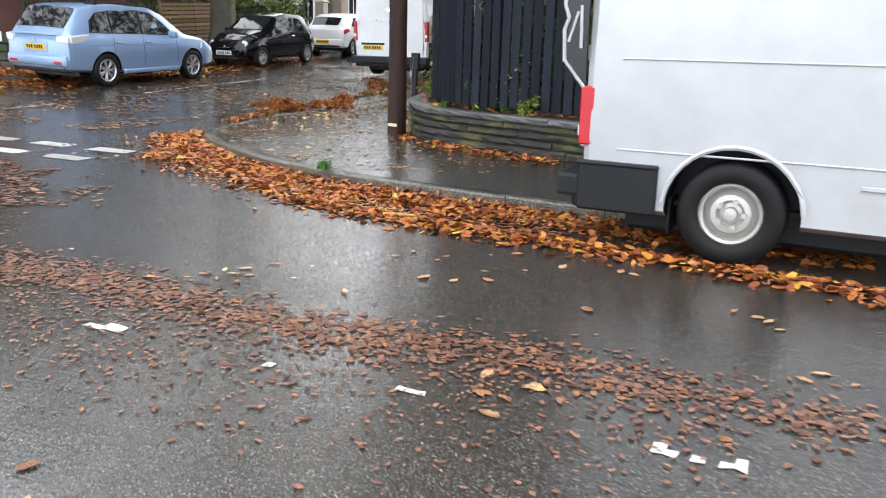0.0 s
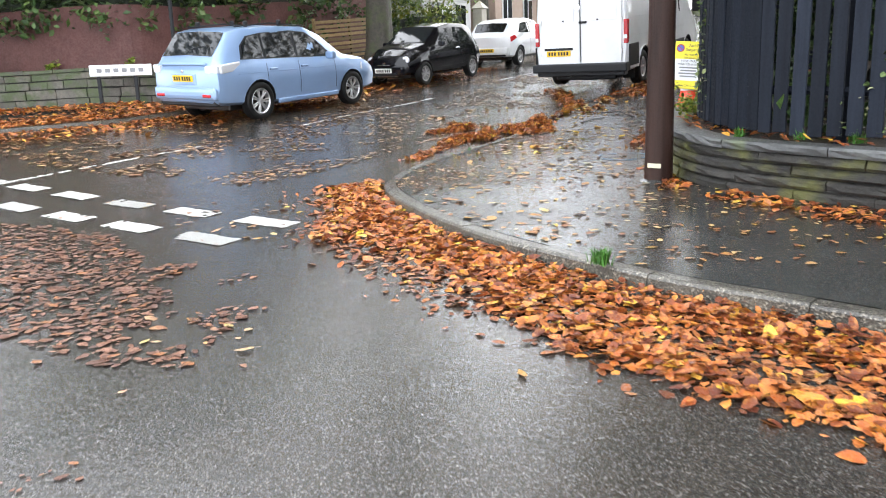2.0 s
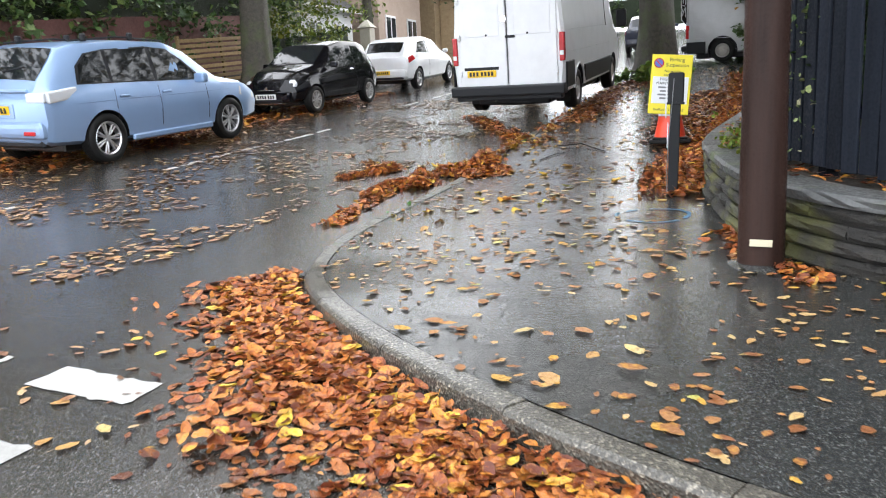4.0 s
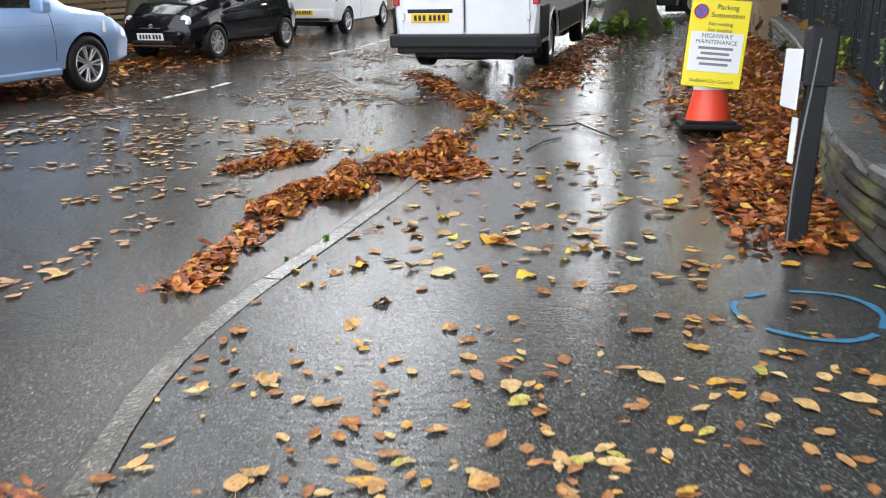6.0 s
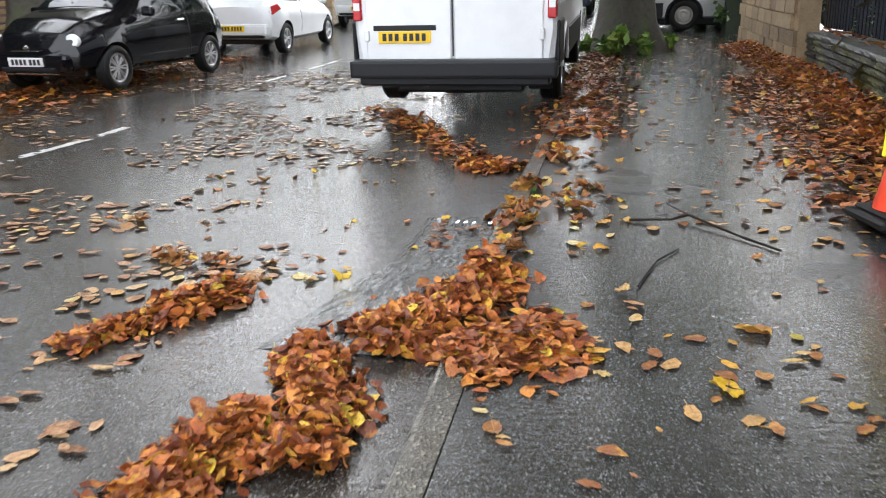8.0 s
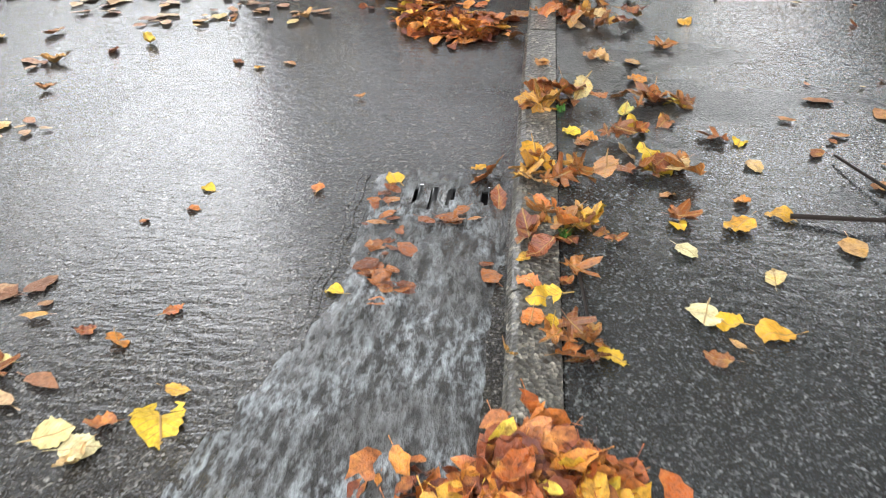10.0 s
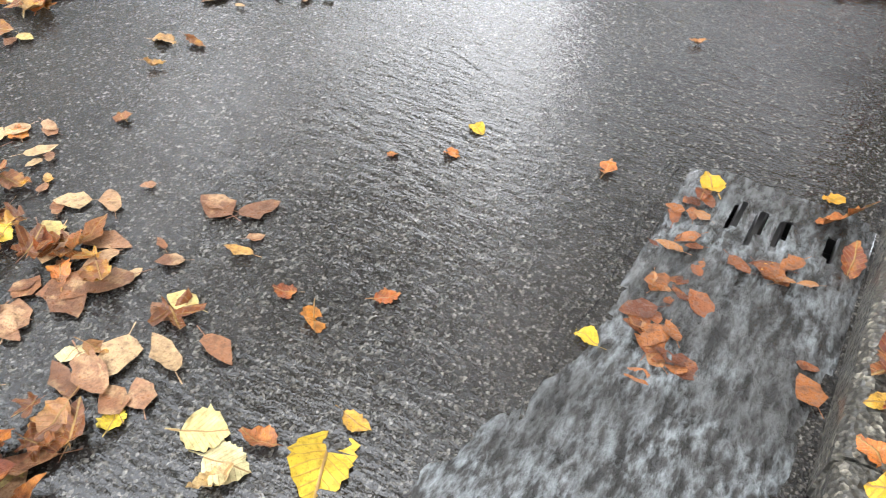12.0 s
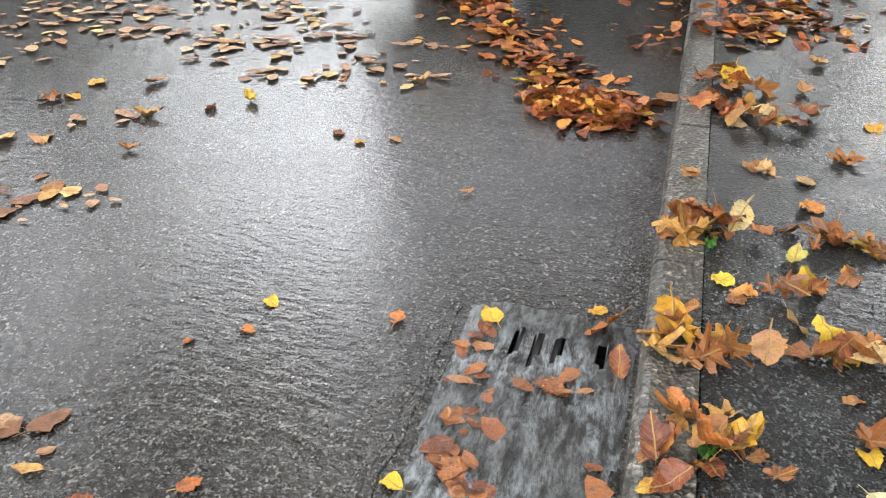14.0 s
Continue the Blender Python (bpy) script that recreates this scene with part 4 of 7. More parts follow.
    part("rear_axle", boxed(wheel_x[0], 0, tyre, 0.12, 1.5, 0.12, 0.02), DARK_METAL, car)
    bm = bmesh.new()
    cyl(bm, (0.05, 0.3, 0.28), (0.9, 0.3, 0.30), 0.035, seg=10)
    part("exhaust", bm, DARK_METAL, car)
    if rear_kind == "old":
        for sy in (-1, 1):
            part("bumper_corner", boxed(0.26, sy * (w + 0.0), 0.45, 0.56, 0.05, 0.34, 0.02), TRIM, car, "black plastic corner bumper")
            part("corner_ledge", boxed(0.26, sy * (w + 0.006), 0.615, 0.57, 0.06, 0.03, 0.01), TRIM, car)
            part("sill_crease", boxed(2.45, sy * (w + 0.002), 0.60, 1.4, 0.012, 0.03, 0.005), white, car)
        # the offside rear door stands ajar: its dark window is marked with pale strokes
        ajar = part("ajar_door", panel([(-0.02, -w + 0.05, 1.12), (-0.16, -w + 0.02, 1.28), (-0.17, -w + 0.02, 2.2), (-0.02, -w + 0.05, 2.25)], (0, 1, 0), 0.03), GLASS_DARK, car, "rear door ajar with a dark window")
        part("door_edge", outline_strip([(-0.02, -w + 0.03, 1.12), (-0.16, -w, 1.30), (-0.17, -w, 1.5), (-0.14, -w, 1.58), (-0.17, -w, 1.66), (-0.17, -w, 2.2)], 0.014), white, ajar)
        for x0, z0, x1, z1 in ((-0.14, 1.42, -0.08, 1.62), (-0.05, 1.38, -0.06, 1.66), (-0.15, 1.72, -0.06, 1.70), (-0.12, 1.78, -0.11, 2.0), (-0.05, 1.74, -0.04, 2.05), (-0.15, 2.04, -0.05, 2.08)):
            part("stroke", outline_strip([(x0, -w + 0.01, z0), (x1, -w + 0.015, z1)], 0.011), white, ajar)
    wheels(car, [(x, sy * (w - 0.13)) for x in wheel_x for sy in (-1, 1)], tyre, 0.23, tyre * 0.6, 6, steel, STEEL if steel else ALLOY)
    return car


def estate_car(name, m, label):
    """A tall estate in pale blue with roof rails."""
    car = thing(name, m, label, "car")
    w = 0.90
    st = [(0.0, 0.42, 0.62, 0.86, 0.95, w - 0.22, w - 0.16, w - 0.20, w - 0.30), (0.06, 0.36, 0.64, 0.98, 1.06, w - 0.12, w - 0.07, w - 0.10, w - 0.20),
          (0.14, 0.34, 0.66, 1.02, 1.20, w - 0.09, w - 0.03, w - 0.07, w - 0.20), (0.48, 0.32, 0.68, 1.03, 1.585, w - 0.06, w, w - 0.05, w - 0.22),
          (0.75, 0.30, 0.68, 1.02, 1.635, w - 0.05, w, w - 0.04, w - 0.20), (1.6, 0.28, 0.68, 1.00, 1.66, w - 0.04, w, w - 0.04, w - 0.19),
          (2.45, 0.28, 0.68, 0.98, 1.62, w - 0.04, w, w - 0.05, w - 0.20), (2.9, 0.28, 0.68, 0.97, 1.47, w - 0.04, w, w - 0.05, w - 0.22),
          (3.52, 0.28, 0.68, 0.96, 1.05, w - 0.04, w, w - 0.06, w - 0.14), (4.2, 0.30, 0.64, 0.88, 0.94, w - 0.08, w - 0.04, w - 0.10, w - 0.2),
          (4.52, 0.33, 0.58, 0.74, 0.80, w - 0.18, w - 0.14, w - 0.2, w - 0.3), (4.65, 0.36, 0.5, 0.6, 0.64, w - 0.38, w - 0.36, w - 0.4, w - 0.45)]
    shell = Shell(st)
    body = part("body", shell.build(0.12), BLUE_PAINT, car)
    arch_cut(body, [(0.98, 0.34, 0.395), (3.65, 0.34, 0.395)], w)
    for sy in (-1, 1):
        part("window_band", side_panel(shell, [(0.60, 1.10), (1.2, 1.085), (2.05, 1.06), (3.14, 1.02), (2.76, 1.34), (2.44, 1.515), (2.0, 1.56), (1.2, 1.54), (0.86, 1.495), (0.67, 1.34)], sy), TRIM, car, "black window surround")
        for pane in ([(0.65, 1.115), (1.17, 1.10), (1.17, 1.525), (0.88, 1.48), (0.71, 1.34)], [(1.225, 1.10), (2.02, 1.075), (2.02, 1.545), (1.225, 1.525)], [(2.09, 1.075), (3.05, 1.04), (2.72, 1.33), (2.42, 1.50), (2.09, 1.54)]):
            part("side_window", side_panel(shell, pane, sy, 0.010), GLASS_DARK, car)
        for x in (1.35, 2.2):
            part("door_handle", boxed(x, sy * (shell.side(x, 0.90) + 0.015), 0.90, 0.19, 0.03, 0.035, 0.01), BLUE_PAINT, car)
        for x in (1.2, 2.06, 3.12):
            zs = np.linspace(0.42, 1.0, 6)
            part("door_gap", outline_strip([(x, sy * (shell.side(x, z) + 0.001), z) for z in zs], 0.004), INK, car)
        part("crease", outline_strip([(x, sy * (shell.side(x, 0.86) + 0.001), 0.86 - 0.008 * (x - 0.5)) for x in np.linspace(0.5, 4.0, 9)], 0.006), BLUE_PAINT, car)
        part("sill", boxed(2.3, sy * (w - 0.03), 0.30, 1.75, 0.06, 0.09, 0.02), BLUE_PAINT, car)
        lamp = part("tail_lamp", boxed(0, 0, 0, 0.50, 0.07, 0.15, 0.025, segments=2), LAMP_CLEAR, car, "clear wrap-round tail lamp")
        lamp.matrix_basis = pose(0.33, sy * 0.838, 0.985, 0, -5, sy * -5)
        rear = part("tail_lamp", boxed(0, 0, 0, 0.08, 0.26, 0.13, 0.02, segments=2), LAMP_CLEAR, car, "clear wrap-round tail lamp")
        rear.matrix_basis = pose(0.055, sy * 0.70, 0.965, 0, 0, sy * -14)
        part("reflector", boxed(-0.045, sy * 0.60, 0.52, 0.03, 0.20, 0.05, 0.01), LAMP_RED, car, "red bumper reflector")
        part("wing_mirror", boxed(2.86, sy * (w + 0.10), 1.06, 0.13, 0.20, 0.15, 0.04, segments=2), BLUE_PAINT, car, "pale blue wing mirror")
        part("roof_rail", outline_strip([(0.75, sy * 0.60, shell.top(0.75, 0.6) + 0.03), (1.6, sy * 0.62, 1.705), (2.5, sy * 0.61, shell.top(2.5, 0.6) + 0.03)], 0.014), TRIM, car, "black roof rail")
        for x in (1.0, 1.85):
            part("bar_foot", boxed(x, sy * 0.62, 1.705, 0.09, 0.07, 0.11, 0.02), TRIM, car)
        part("head_lamp", side_panel(shell, [(3.95, 0.72), (4.45, 0.62), (4.48, 0.72), (4.0, 0.86)], sy, 0.01), LAMP_CLEAR, car)
    part("rear_window", over_panel(shell, [(0.125, 0.64), (0.25, 0.645), (0.38, 0.64), (0.465, 0.62)], 0.014), GLASS_DARK, car, "dark tailgate window")
    part("windscreen", over_panel(shell, [(2.56, 0.58), (2.9, 0.62), (3.42, 0.68)]), GLASS_DARK, car)
    part("tailgate_band", boxed(0.045, 0, 1.055, 0.06, 1.15, 0.05, 0.015), BLUE_PAINT, car)
    part("plate_recess", boxed(-0.004, 0, 0.80, 0.02, 0.66, 0.19, 0.008), BLUE_PAINT, car)
    plate(car, -0.018, 0, 0.81, False, PLATE_YELLOW, -6)
    part("rear_bumper", boxed(0.07, 0, 0.55, 0.22, 1.60, 0.24, 0.085, segments=3), BLUE_PAINT, car)
    part("bumper_valance", boxed(0.14, 0, 0.39, 0.22, 1.46, 0.14, 0.03), TRIM, car, "black lower rear valance")
    bm = bmesh.new()
    cyl(bm, (0.02, 0, 0.93), (-0.008, 0, 0.95), 0.035, seg=16)
    part("badge", bm, CHROME, car)
    part("underbody", boxed(2.3, 0, 0.27, 3.7, 1.2, 0.12, 0.02), DARK_METAL, car)
    part("rear_wiper", outline_strip([(0.19, 0.0, shell.top(0.19, 0) + 0.02), (0.25, -0.34, shell.top(0.25, 0.34) + 0.02)], 0.008), TRIM, car)
    wheels(car, [(x, sy * (w - 0.115)) for x in (0.98, 3.65) for sy in (-1, 1)], 0.345, 0.22, 0.235, 7)
    return car


def small_hatch(name, m, label):
    """A small rounded black hatchback with its nose towards +x."""
    car = thing(name, m, label, "car")
    w = 0.81
    st = [(0.0, 0.40, 0.55, 0.75, 0.82, w - 0.28, w - 0.22, w - 0.26, w - 0.34), (0.10, 0.32, 0.6, 0.86, 1.05, w - 0.10, w - 0.05, w - 0.12, w - 0.24),
          (0.35, 0.30, 0.6, 0.92, 1.36, w - 0.05, w, w - 0.07, w - 0.22), (0.7, 0.28, 0.6, 0.93, 1.45, w - 0.04, w, w - 0.06, w - 0.19),
          (1.4, 0.26, 0.6, 0.92, 1.49, w - 0.04, w, w - 0.06, w - 0.19), (1.95, 0.26, 0.6, 0.91, 1.42, w - 0.04, w, w - 0.06, w - 0.20),
          (2.62, 0.26, 0.6, 0.89, 1.02, w - 0.04, w, w - 0.07, w - 0.16), (3.1, 0.28, 0.58, 0.82, 0.92, w - 0.08, w - 0.03, w - 0.12, w - 0.24),
          (3.42, 0.30, 0.5, 0.68, 0.76, w - 0.18, w - 0.14, w - 0.22, w - 0.34), (3.55, 0.34, 0.44, 0.52, 0.58, w - 0.36, w - 0.34, w - 0.38, w - 0.45)]
    shell = Shell(st)
    body = part("body", shell.build(0.1), BLACK_PAINT, car)
    arch_cut(body, [(0.55, 0.29, 0.335), (2.85, 0.29, 0.335)], w)
    for sy in (-1, 1):
        part("side_window", side_panel(shell, [(0.55, 0.98), (1.08, 0.955), (1.08, 1.36), (0.80, 1.33), (0.6, 1.18)], sy), GLASS_DARK, car)
        part("side_window", side_panel(shell, [(1.14, 0.955), (2.28, 0.945), (1.92, 1.26), (1.72, 1.36), (1.14, 1.37)], sy), GLASS_DARK, car)
        part("door_gap", outline_strip([(1.11, sy * (shell.side(1.11, z) + 0.001), z) for z in np.linspace(0.36, 0.93, 5)], 0.004), INK, car)
        part("door_handle", boxed(1.3, sy * (shell.side(1.3, 0.84) + 0.015), 0.84, 0.17, 0.025, 0.03, 0.008), CHROME, car, "chrome door handle")
        part("wing_mirror", boxed(2.22, sy * (w + 0.09), 0.99, 0.11, 0.17, 0.13, 0.035, segments=2), BLACK_PAINT, car)
        bm = bmesh.new()
        lathe(bm, [(0.0001, 0.03), (0.06, 0.026), (0.09, 0.012), (0.1, 0.0), (0.105, -0.06)], 24)
        lamp = part("head_lamp", bm, LAMP_CLEAR, car, "round clear headlamp", True)
        lamp.matrix_basis = pose(3.40, sy * 0.565, 0.66, 0, 68, sy * 16)
        bm = bmesh.new()
        lathe(bm, [(0.0001, 0.02), (0.04, 0.018), (0.06, 0.006), (0.062, -0.06)], 20)
        fog = part("lower_lamp", bm, LAMP_CLEAR, car, "small round lower lamp", True)
        fog.matrix_basis = pose(3.485, sy * 0.52, 0.45, 0, 80, sy * 14)
    part("windscreen", over_panel(shell, [(1.98, 0.54), (2.3, 0.57), (2.58, 0.60)]), GLASS_DARK, car)
    part("rear_window", over_panel(shell, [(0.14, 0.46), (0.24, 0.48), (0.33, 0.48)]), GLASS_DARK, car)
    part("front_bumper", boxed(3.50, 0, 0.40, 0.16, 1.18, 0.22, 0.06, segments=2), BLACK_PAINT, car)
    part("grille", boxed(3.565, 0, 0.33, 0.05, 0.8, 0.07, 0.02), TRIM, car)
    part("chrome_strip", boxed(3.575, 0, 0.555, 0.03, 0.42, 0.014, 0.005), CHROME, car, "chrome strip on the nose")
    part("chrome_strip", boxed(3.585, 0, 0.275, 0.02, 0.95, 0.016, 0.005), CHROME, car, "chrome strip on the bumper")
    bm = bmesh.new()
    cyl(bm, (3.53, 0, 0.585), (3.56, 0, 0.575), 0.04, seg=16)
    part("badge", bm, CHROME, car)
    plate(car, 3.60, 0, 0.42, True, PLATE_WHITE, 4)
    part("underbody", boxed(1.75, 0, 0.25, 2.9, 1.1, 0.1, 0.02), DARK_METAL, car)
    wheels(car, [(x, sy * (w - 0.10)) for x in (0.55, 2.85) for sy in (-1, 1)], 0.29, 0.19, 0.195, 8)
    return car


def white_hatch(name, m, label, paint):
    """A hatchback seen from behind."""
    car = thing(name, m, label, "car")
    w = 0.87
    st = [(0.0, 0.42, 0.6, 0.85, 0.95, w - 0.26, w - 0.2, w - 0.24, w - 0.32), (0.08, 0.34, 0.62, 0.95, 1.02, w - 0.1, w - 0.05, w - 0.1, w - 0.2),
          (0.45, 0.3, 0.64, 0.98, 1.37, w - 0.05, w, w - 0.06, w - 0.23), (0.9, 0.28, 0.64, 0.97, 1.46, w - 0.04, w, w - 0.05, w - 0.2), (1.7, 0.27, 0.64, 0.94, 1.48, w - 0.04, w, w - 0.05, w - 0.2),
          (2.4, 0.27, 0.64, 0.92, 1.36, w - 0.04, w, w - 0.06, w - 0.22), (3.1, 0.27, 0.62, 0.89, 0.98, w - 0.05, w, w - 0.08, w - 0.2), (3.75, 0.3, 0.55, 0.74, 0.8, w - 0.16, w - 0.12, w - 0.2, w - 0.3), (4.0, 0.34, 0.48, 0.58, 0.62, w - 0.36, w - 0.34, w - 0.38, w - 0.45)]
    shell = Shell(st)
    body = part("body", shell.build(0.12), paint, car)
    arch_cut(body, [(0.72, 0.31, 0.36), (3.2, 0.31, 0.36)], w)
    for sy in (-1, 1):
        part("side_window", side_panel(shell, [(0.75, 1.06), (1.5, 1.01), (1.5, 1.36), (1.05, 1.34)], sy), GLASS_DARK, car)
        part("side_window", side_panel(shell, [(1.56, 1.0), (2.75, 0.96), (2.3, 1.26), (2.05, 1.36), (1.56, 1.37)], sy), GLASS_DARK, car)
        part("tail_lamp", side_panel(shell, [(0.06, 0.86), (0.12, 0.80), (0.50, 0.90), (0.42, 1.0), (0.14, 0.96)], sy, 0.012), LAMP_RED, car, "red wedge tail lamp")
        part("wing_mirror", boxed(2.6, sy * (w + 0.09), 1.0, 0.11, 0.17, 0.13, 0.035), paint, car)
        part("door_gap", outline_strip([(1.53, sy * (shell.side(1.53, z) + 0.001), z) for z in np.linspace(0.36, 0.96, 5)], 0.004), INK, car)
    part("rear_window", over_panel(shell, [(0.16, 0.53), (0.3, 0.55), (0.44, 0.55)], 0.012), GLASS_DARK, car, "dark tailgate window")
    part("windscreen", over_panel(shell, [(2.45, 0.56), (2.75, 0.6), (3.05, 0.62)]), GLASS_DARK, car)
    part("rear_bumper", boxed(0.05, 0, 0.52, 0.18, 1.5, 0.24, 0.06, segments=2), paint, car)
    part("bumper_valance", boxed(0.04, 0, 0.40, 0.14, 1.3, 0.08, 0.02), TRIM, car)
    plate(car, -0.05, 0, 0.55, False, PLATE_YELLOW)
    part("underbody", boxed(2.0, 0, 0.26, 3.2, 1.1, 0.1, 0.02), DARK_METAL, car)
    wheels(car, [(x, sy * (w - 0.11)) for x in (0.72, 3.2) for sy in (-1, 1)], 0.31, 0.2, 0.205, 5)
    return car


def parked(x, y, turn, pitch_len=2.6, lift=0.0):
    """A pose on the sloping road: x axis along the heading turn (degrees from +x), tilted to the slope."""
    c, s = math.cos(radians(turn)), math.sin(radians(turn))
    z0 = float(land(x, y))
    z1 = float(land(x + c * pitch_len, y + s * pitch_len))
    zl = float(land(x - s * 0.8, y + c * 0.8))
    zr = float(land(x + s * 0.8, y - c * 0.8))
    return pose(x, y, z0 + lift, math.degrees(math.atan2(zl - zr, 1.6)), -math.degrees(math.atan2(z1 - z0, pitch_len)), turn)


HEAD = 70.0
vx, vy = street(6.35, 1.01)
panel_van("panel_van", parked(vx, vy, HEAD, 4.5, 0.10) @ Matrix.Scale(1.05, 4), "white high-roof panel van with black side cladding parked at the kerb", 5.95, (1.05, 4.65), 2.45, 0.345, True, False, "new")
# the rear offside wheel of the near van stands in the road, the other side up on the pavement
panel_van("panel_van", parked(1.36, 7.12, -27.0, 3.5, 0.0), "older white panel van with steel wheels half up on the pavement", 5.2, (1.02, 4.3), 2.35, 0.345, False, True, "old")
estate_car("estate_car", parked(-8.93, 17.86, 68.2) @ Matrix.Scale(1.06, 4), "pale blue estate car with roof rails parked in fallen leaves")
small_hatch("small_hatchback", parked(-5.36, 28.05, -113.0) @ Matrix.Scale(1.05, 4), "small rounded black hatchback parked facing downhill")
white_hatch("hatchback", parked(-4.75, 30.0, HEAD), "white hatchback with red wedge tail lamps parked uphill", WHITE_PAINT)
fx, fy = street(21.6, 6.9)
white_hatch("hatchback", parked(fx, fy, HEAD), "far white hatchback parked uphill", WHITE_PAINT)
# ---- fallen leaves ----
def leaf_template(kind, fine=False):
    """Points and faces of one leaf, 1 long: a midrib with two rounded, crumpled halves and a stalk."""
    rng = np.random.RandomState(kind + 3)
    w = [0.66, 0.54, 0.78, 0.46, 0.70, 0.60][kind % 6]
    fold, curl = [0.10, 0.24, 0.05, 0.42, 0.16, 0.32][kind % 6], [0.10, -0.28, 0.16, 0.45, -0.18, 0.30][kind % 6]
    xs = np.array([0.0, 0.10, 0.28, 0.48, 0.68, 0.86, 1.0])
    prof = np.array([0.0, 0.27, 0.46, 0.50, 0.40, 0.20, 0.0]) * w
    if fine:
        # a torn, toothed and wrinkled outline for the leaves that lie near
        xf = np.linspace(0, 1, 16)
        prof = np.interp(xf, xs, prof) * (1 + 0.09 * np.where(np.arange(16) % 2, 1, -1) * rng.uniform(0.3, 1, 16))
        xs = xf
        fold, curl = fold * 1.1, curl * 1.2
    twist = rng.uniform(-0.25, 0.25)
    z = curl * (xs - 0.5) ** 2 * 2
    n = len(xs)
    v = [(x - 0.5, 0.0, zz) for x, zz in zip(xs, z)]
    for sgn in (-1, 1):
        for k in range(1, n - 1):
            v.append((xs[k] - 0.5 + rng.uniform(-0.03, 0.03), sgn * prof[k] * (rng.uniform(0.9, 1.1) if fine else rng.uniform(0.66, 1.22)),
                      z[k] + fold * prof[k] * 1.7 + sgn * twist * prof[k] + rng.uniform(-0.06, 0.06)))
    if fine:
        v = [(x, y + 0.05 * math.sin(x * 5 + kind), zz + 0.035 * math.sin(x * 11 + kind * 2) + 0.03 * math.sin(y * 17 + x * 6)) for x, y, zz in v]
    s0 = len(v)
    v += [(-0.5, 0.014, z[0]), (-0.80, 0.03, z[0] + 0.03), (-0.80, 0.005, z[0] + 0.03)]
    f = []
    for base, flip in ((n, False), (n + n - 2, True)):
        tri = [(0, base, 1)]
        for k in range(1, n - 2):
            tri += [(k, base + k - 1, base + k), (k, base + k, k + 1)]
        tri.append((n - 2, base + n - 3, n - 1))
        f += [t[::-1] for t in tri] if flip else tri
    f += [(0, s0, s0 + 1), (0, s0 + 1, s0 + 2)]
    return np.array(v), np.array(f)


# far foliage: a bent blade of two faces
BLADES = [(np.array([(-0.5, 0, 0), (0.02, -w, 0.08), (0.5, 0, c), (0.0, w, 0.10)]), np.array([(0, 1, 2), (0, 2, 3)])) for w, c in ((0.34, 0.1), (0.28, -0.12), (0.4, 0.0), (0.24, 0.2), (0.36, -0.05), (0.3, 0.15))]
TEMPLATES = [leaf_template(k) for k in range(6)]


def tri_mesh(name, V, F):
    me = bpy.data.meshes.new(name)
    me.vertices.add(len(V))
    me.vertices.foreach_set("co", np.asarray(V, np.float32).ravel())
    me.loops.add(len(F) * 3)
    me.loops.foreach_set("vertex_index", np.asarray(F, np.int32).ravel())
    me.polygons.add(len(F))
    me.polygons.foreach_set("loop_start", np.arange(0, len(F) * 3, 3, dtype=np.int32))
    me.polygons.foreach_set("use_smooth", np.ones(len(F), bool))
    me.update(calc_edges=True)
    return me


def turned(yaw, tilt, way):
    """Rotation matrices: a tilt about a level axis, after a yaw."""
    c, s = np.cos(yaw), np.sin(yaw)
    Z = np.zeros((len(yaw), 3, 3))
    Z[:, 0, 0], Z[:, 0, 1], Z[:, 1, 0], Z[:, 1, 1], Z[:, 2, 2] = c, -s, s, c, 1
    ax = np.stack([np.cos(way), np.sin(way), 0 * way], -1)
    K = np.zeros((len(yaw), 3, 3))
    K[:, 0, 2], K[:, 1, 2], K[:, 2, 0], K[:, 2, 1] = ax[:, 1], -ax[:, 0], -ax[:, 1], ax[:, 0]
    st, ct = np.sin(tilt)[:, None, None], np.cos(tilt)[:, None, None]
    T = np.eye(3)[None] + st * K + (1 - ct) * (K @ K)
    return T @ Z


def scatter(name, pos, size, tilt, mat, label, seed=0, kind="stuff", templates=None, category="fallen leaves"):
    rng = np.random.RandomState(seed)
    pos = np.asarray(pos, float)
    n = len(pos)
    yaw, way = rng.uniform(0, 6.283, n), rng.uniform(0, 6.283, n)
    tl = np.abs(rng.normal(0, 1, n)) * tilt
    sz = size * rng.uniform(0.45, 1.55, n)
    R = turned(yaw, np.clip(tl, 0, 1.4), way) * sz[:, None, None]
    pick = rng.randint(0, 6, n)
    flat = np.array([1.0, 1.0, min(1.0, max(0.3, tilt * 1.5))]) if category == "fallen leaves" else np.ones(3)
    V, F, base = [], [], 0
    for k, (tv, tf) in enumerate(templates or TEMPLATES):
        idx = np.where(pick == k)[0]
        if not len(idx):
            continue
        vv = np.einsum("nij,kj->nki", R[idx], tv * flat) + pos[idx][:, None, :]
        ff = tf[None] + (base + np.arange(len(idx)) * len(tv))[:, None, None]
        V.append(vv.reshape(-1, 3))
        F.append(ff.reshape(-1, 3))
        base += len(idx) * len(tv)
    me = tri_mesh(name, np.concatenate(V), np.concatenate(F))
    me.materials.append(mat)
    ob = new(name, me)
    return tagged(ob, label, category, kind=kind)


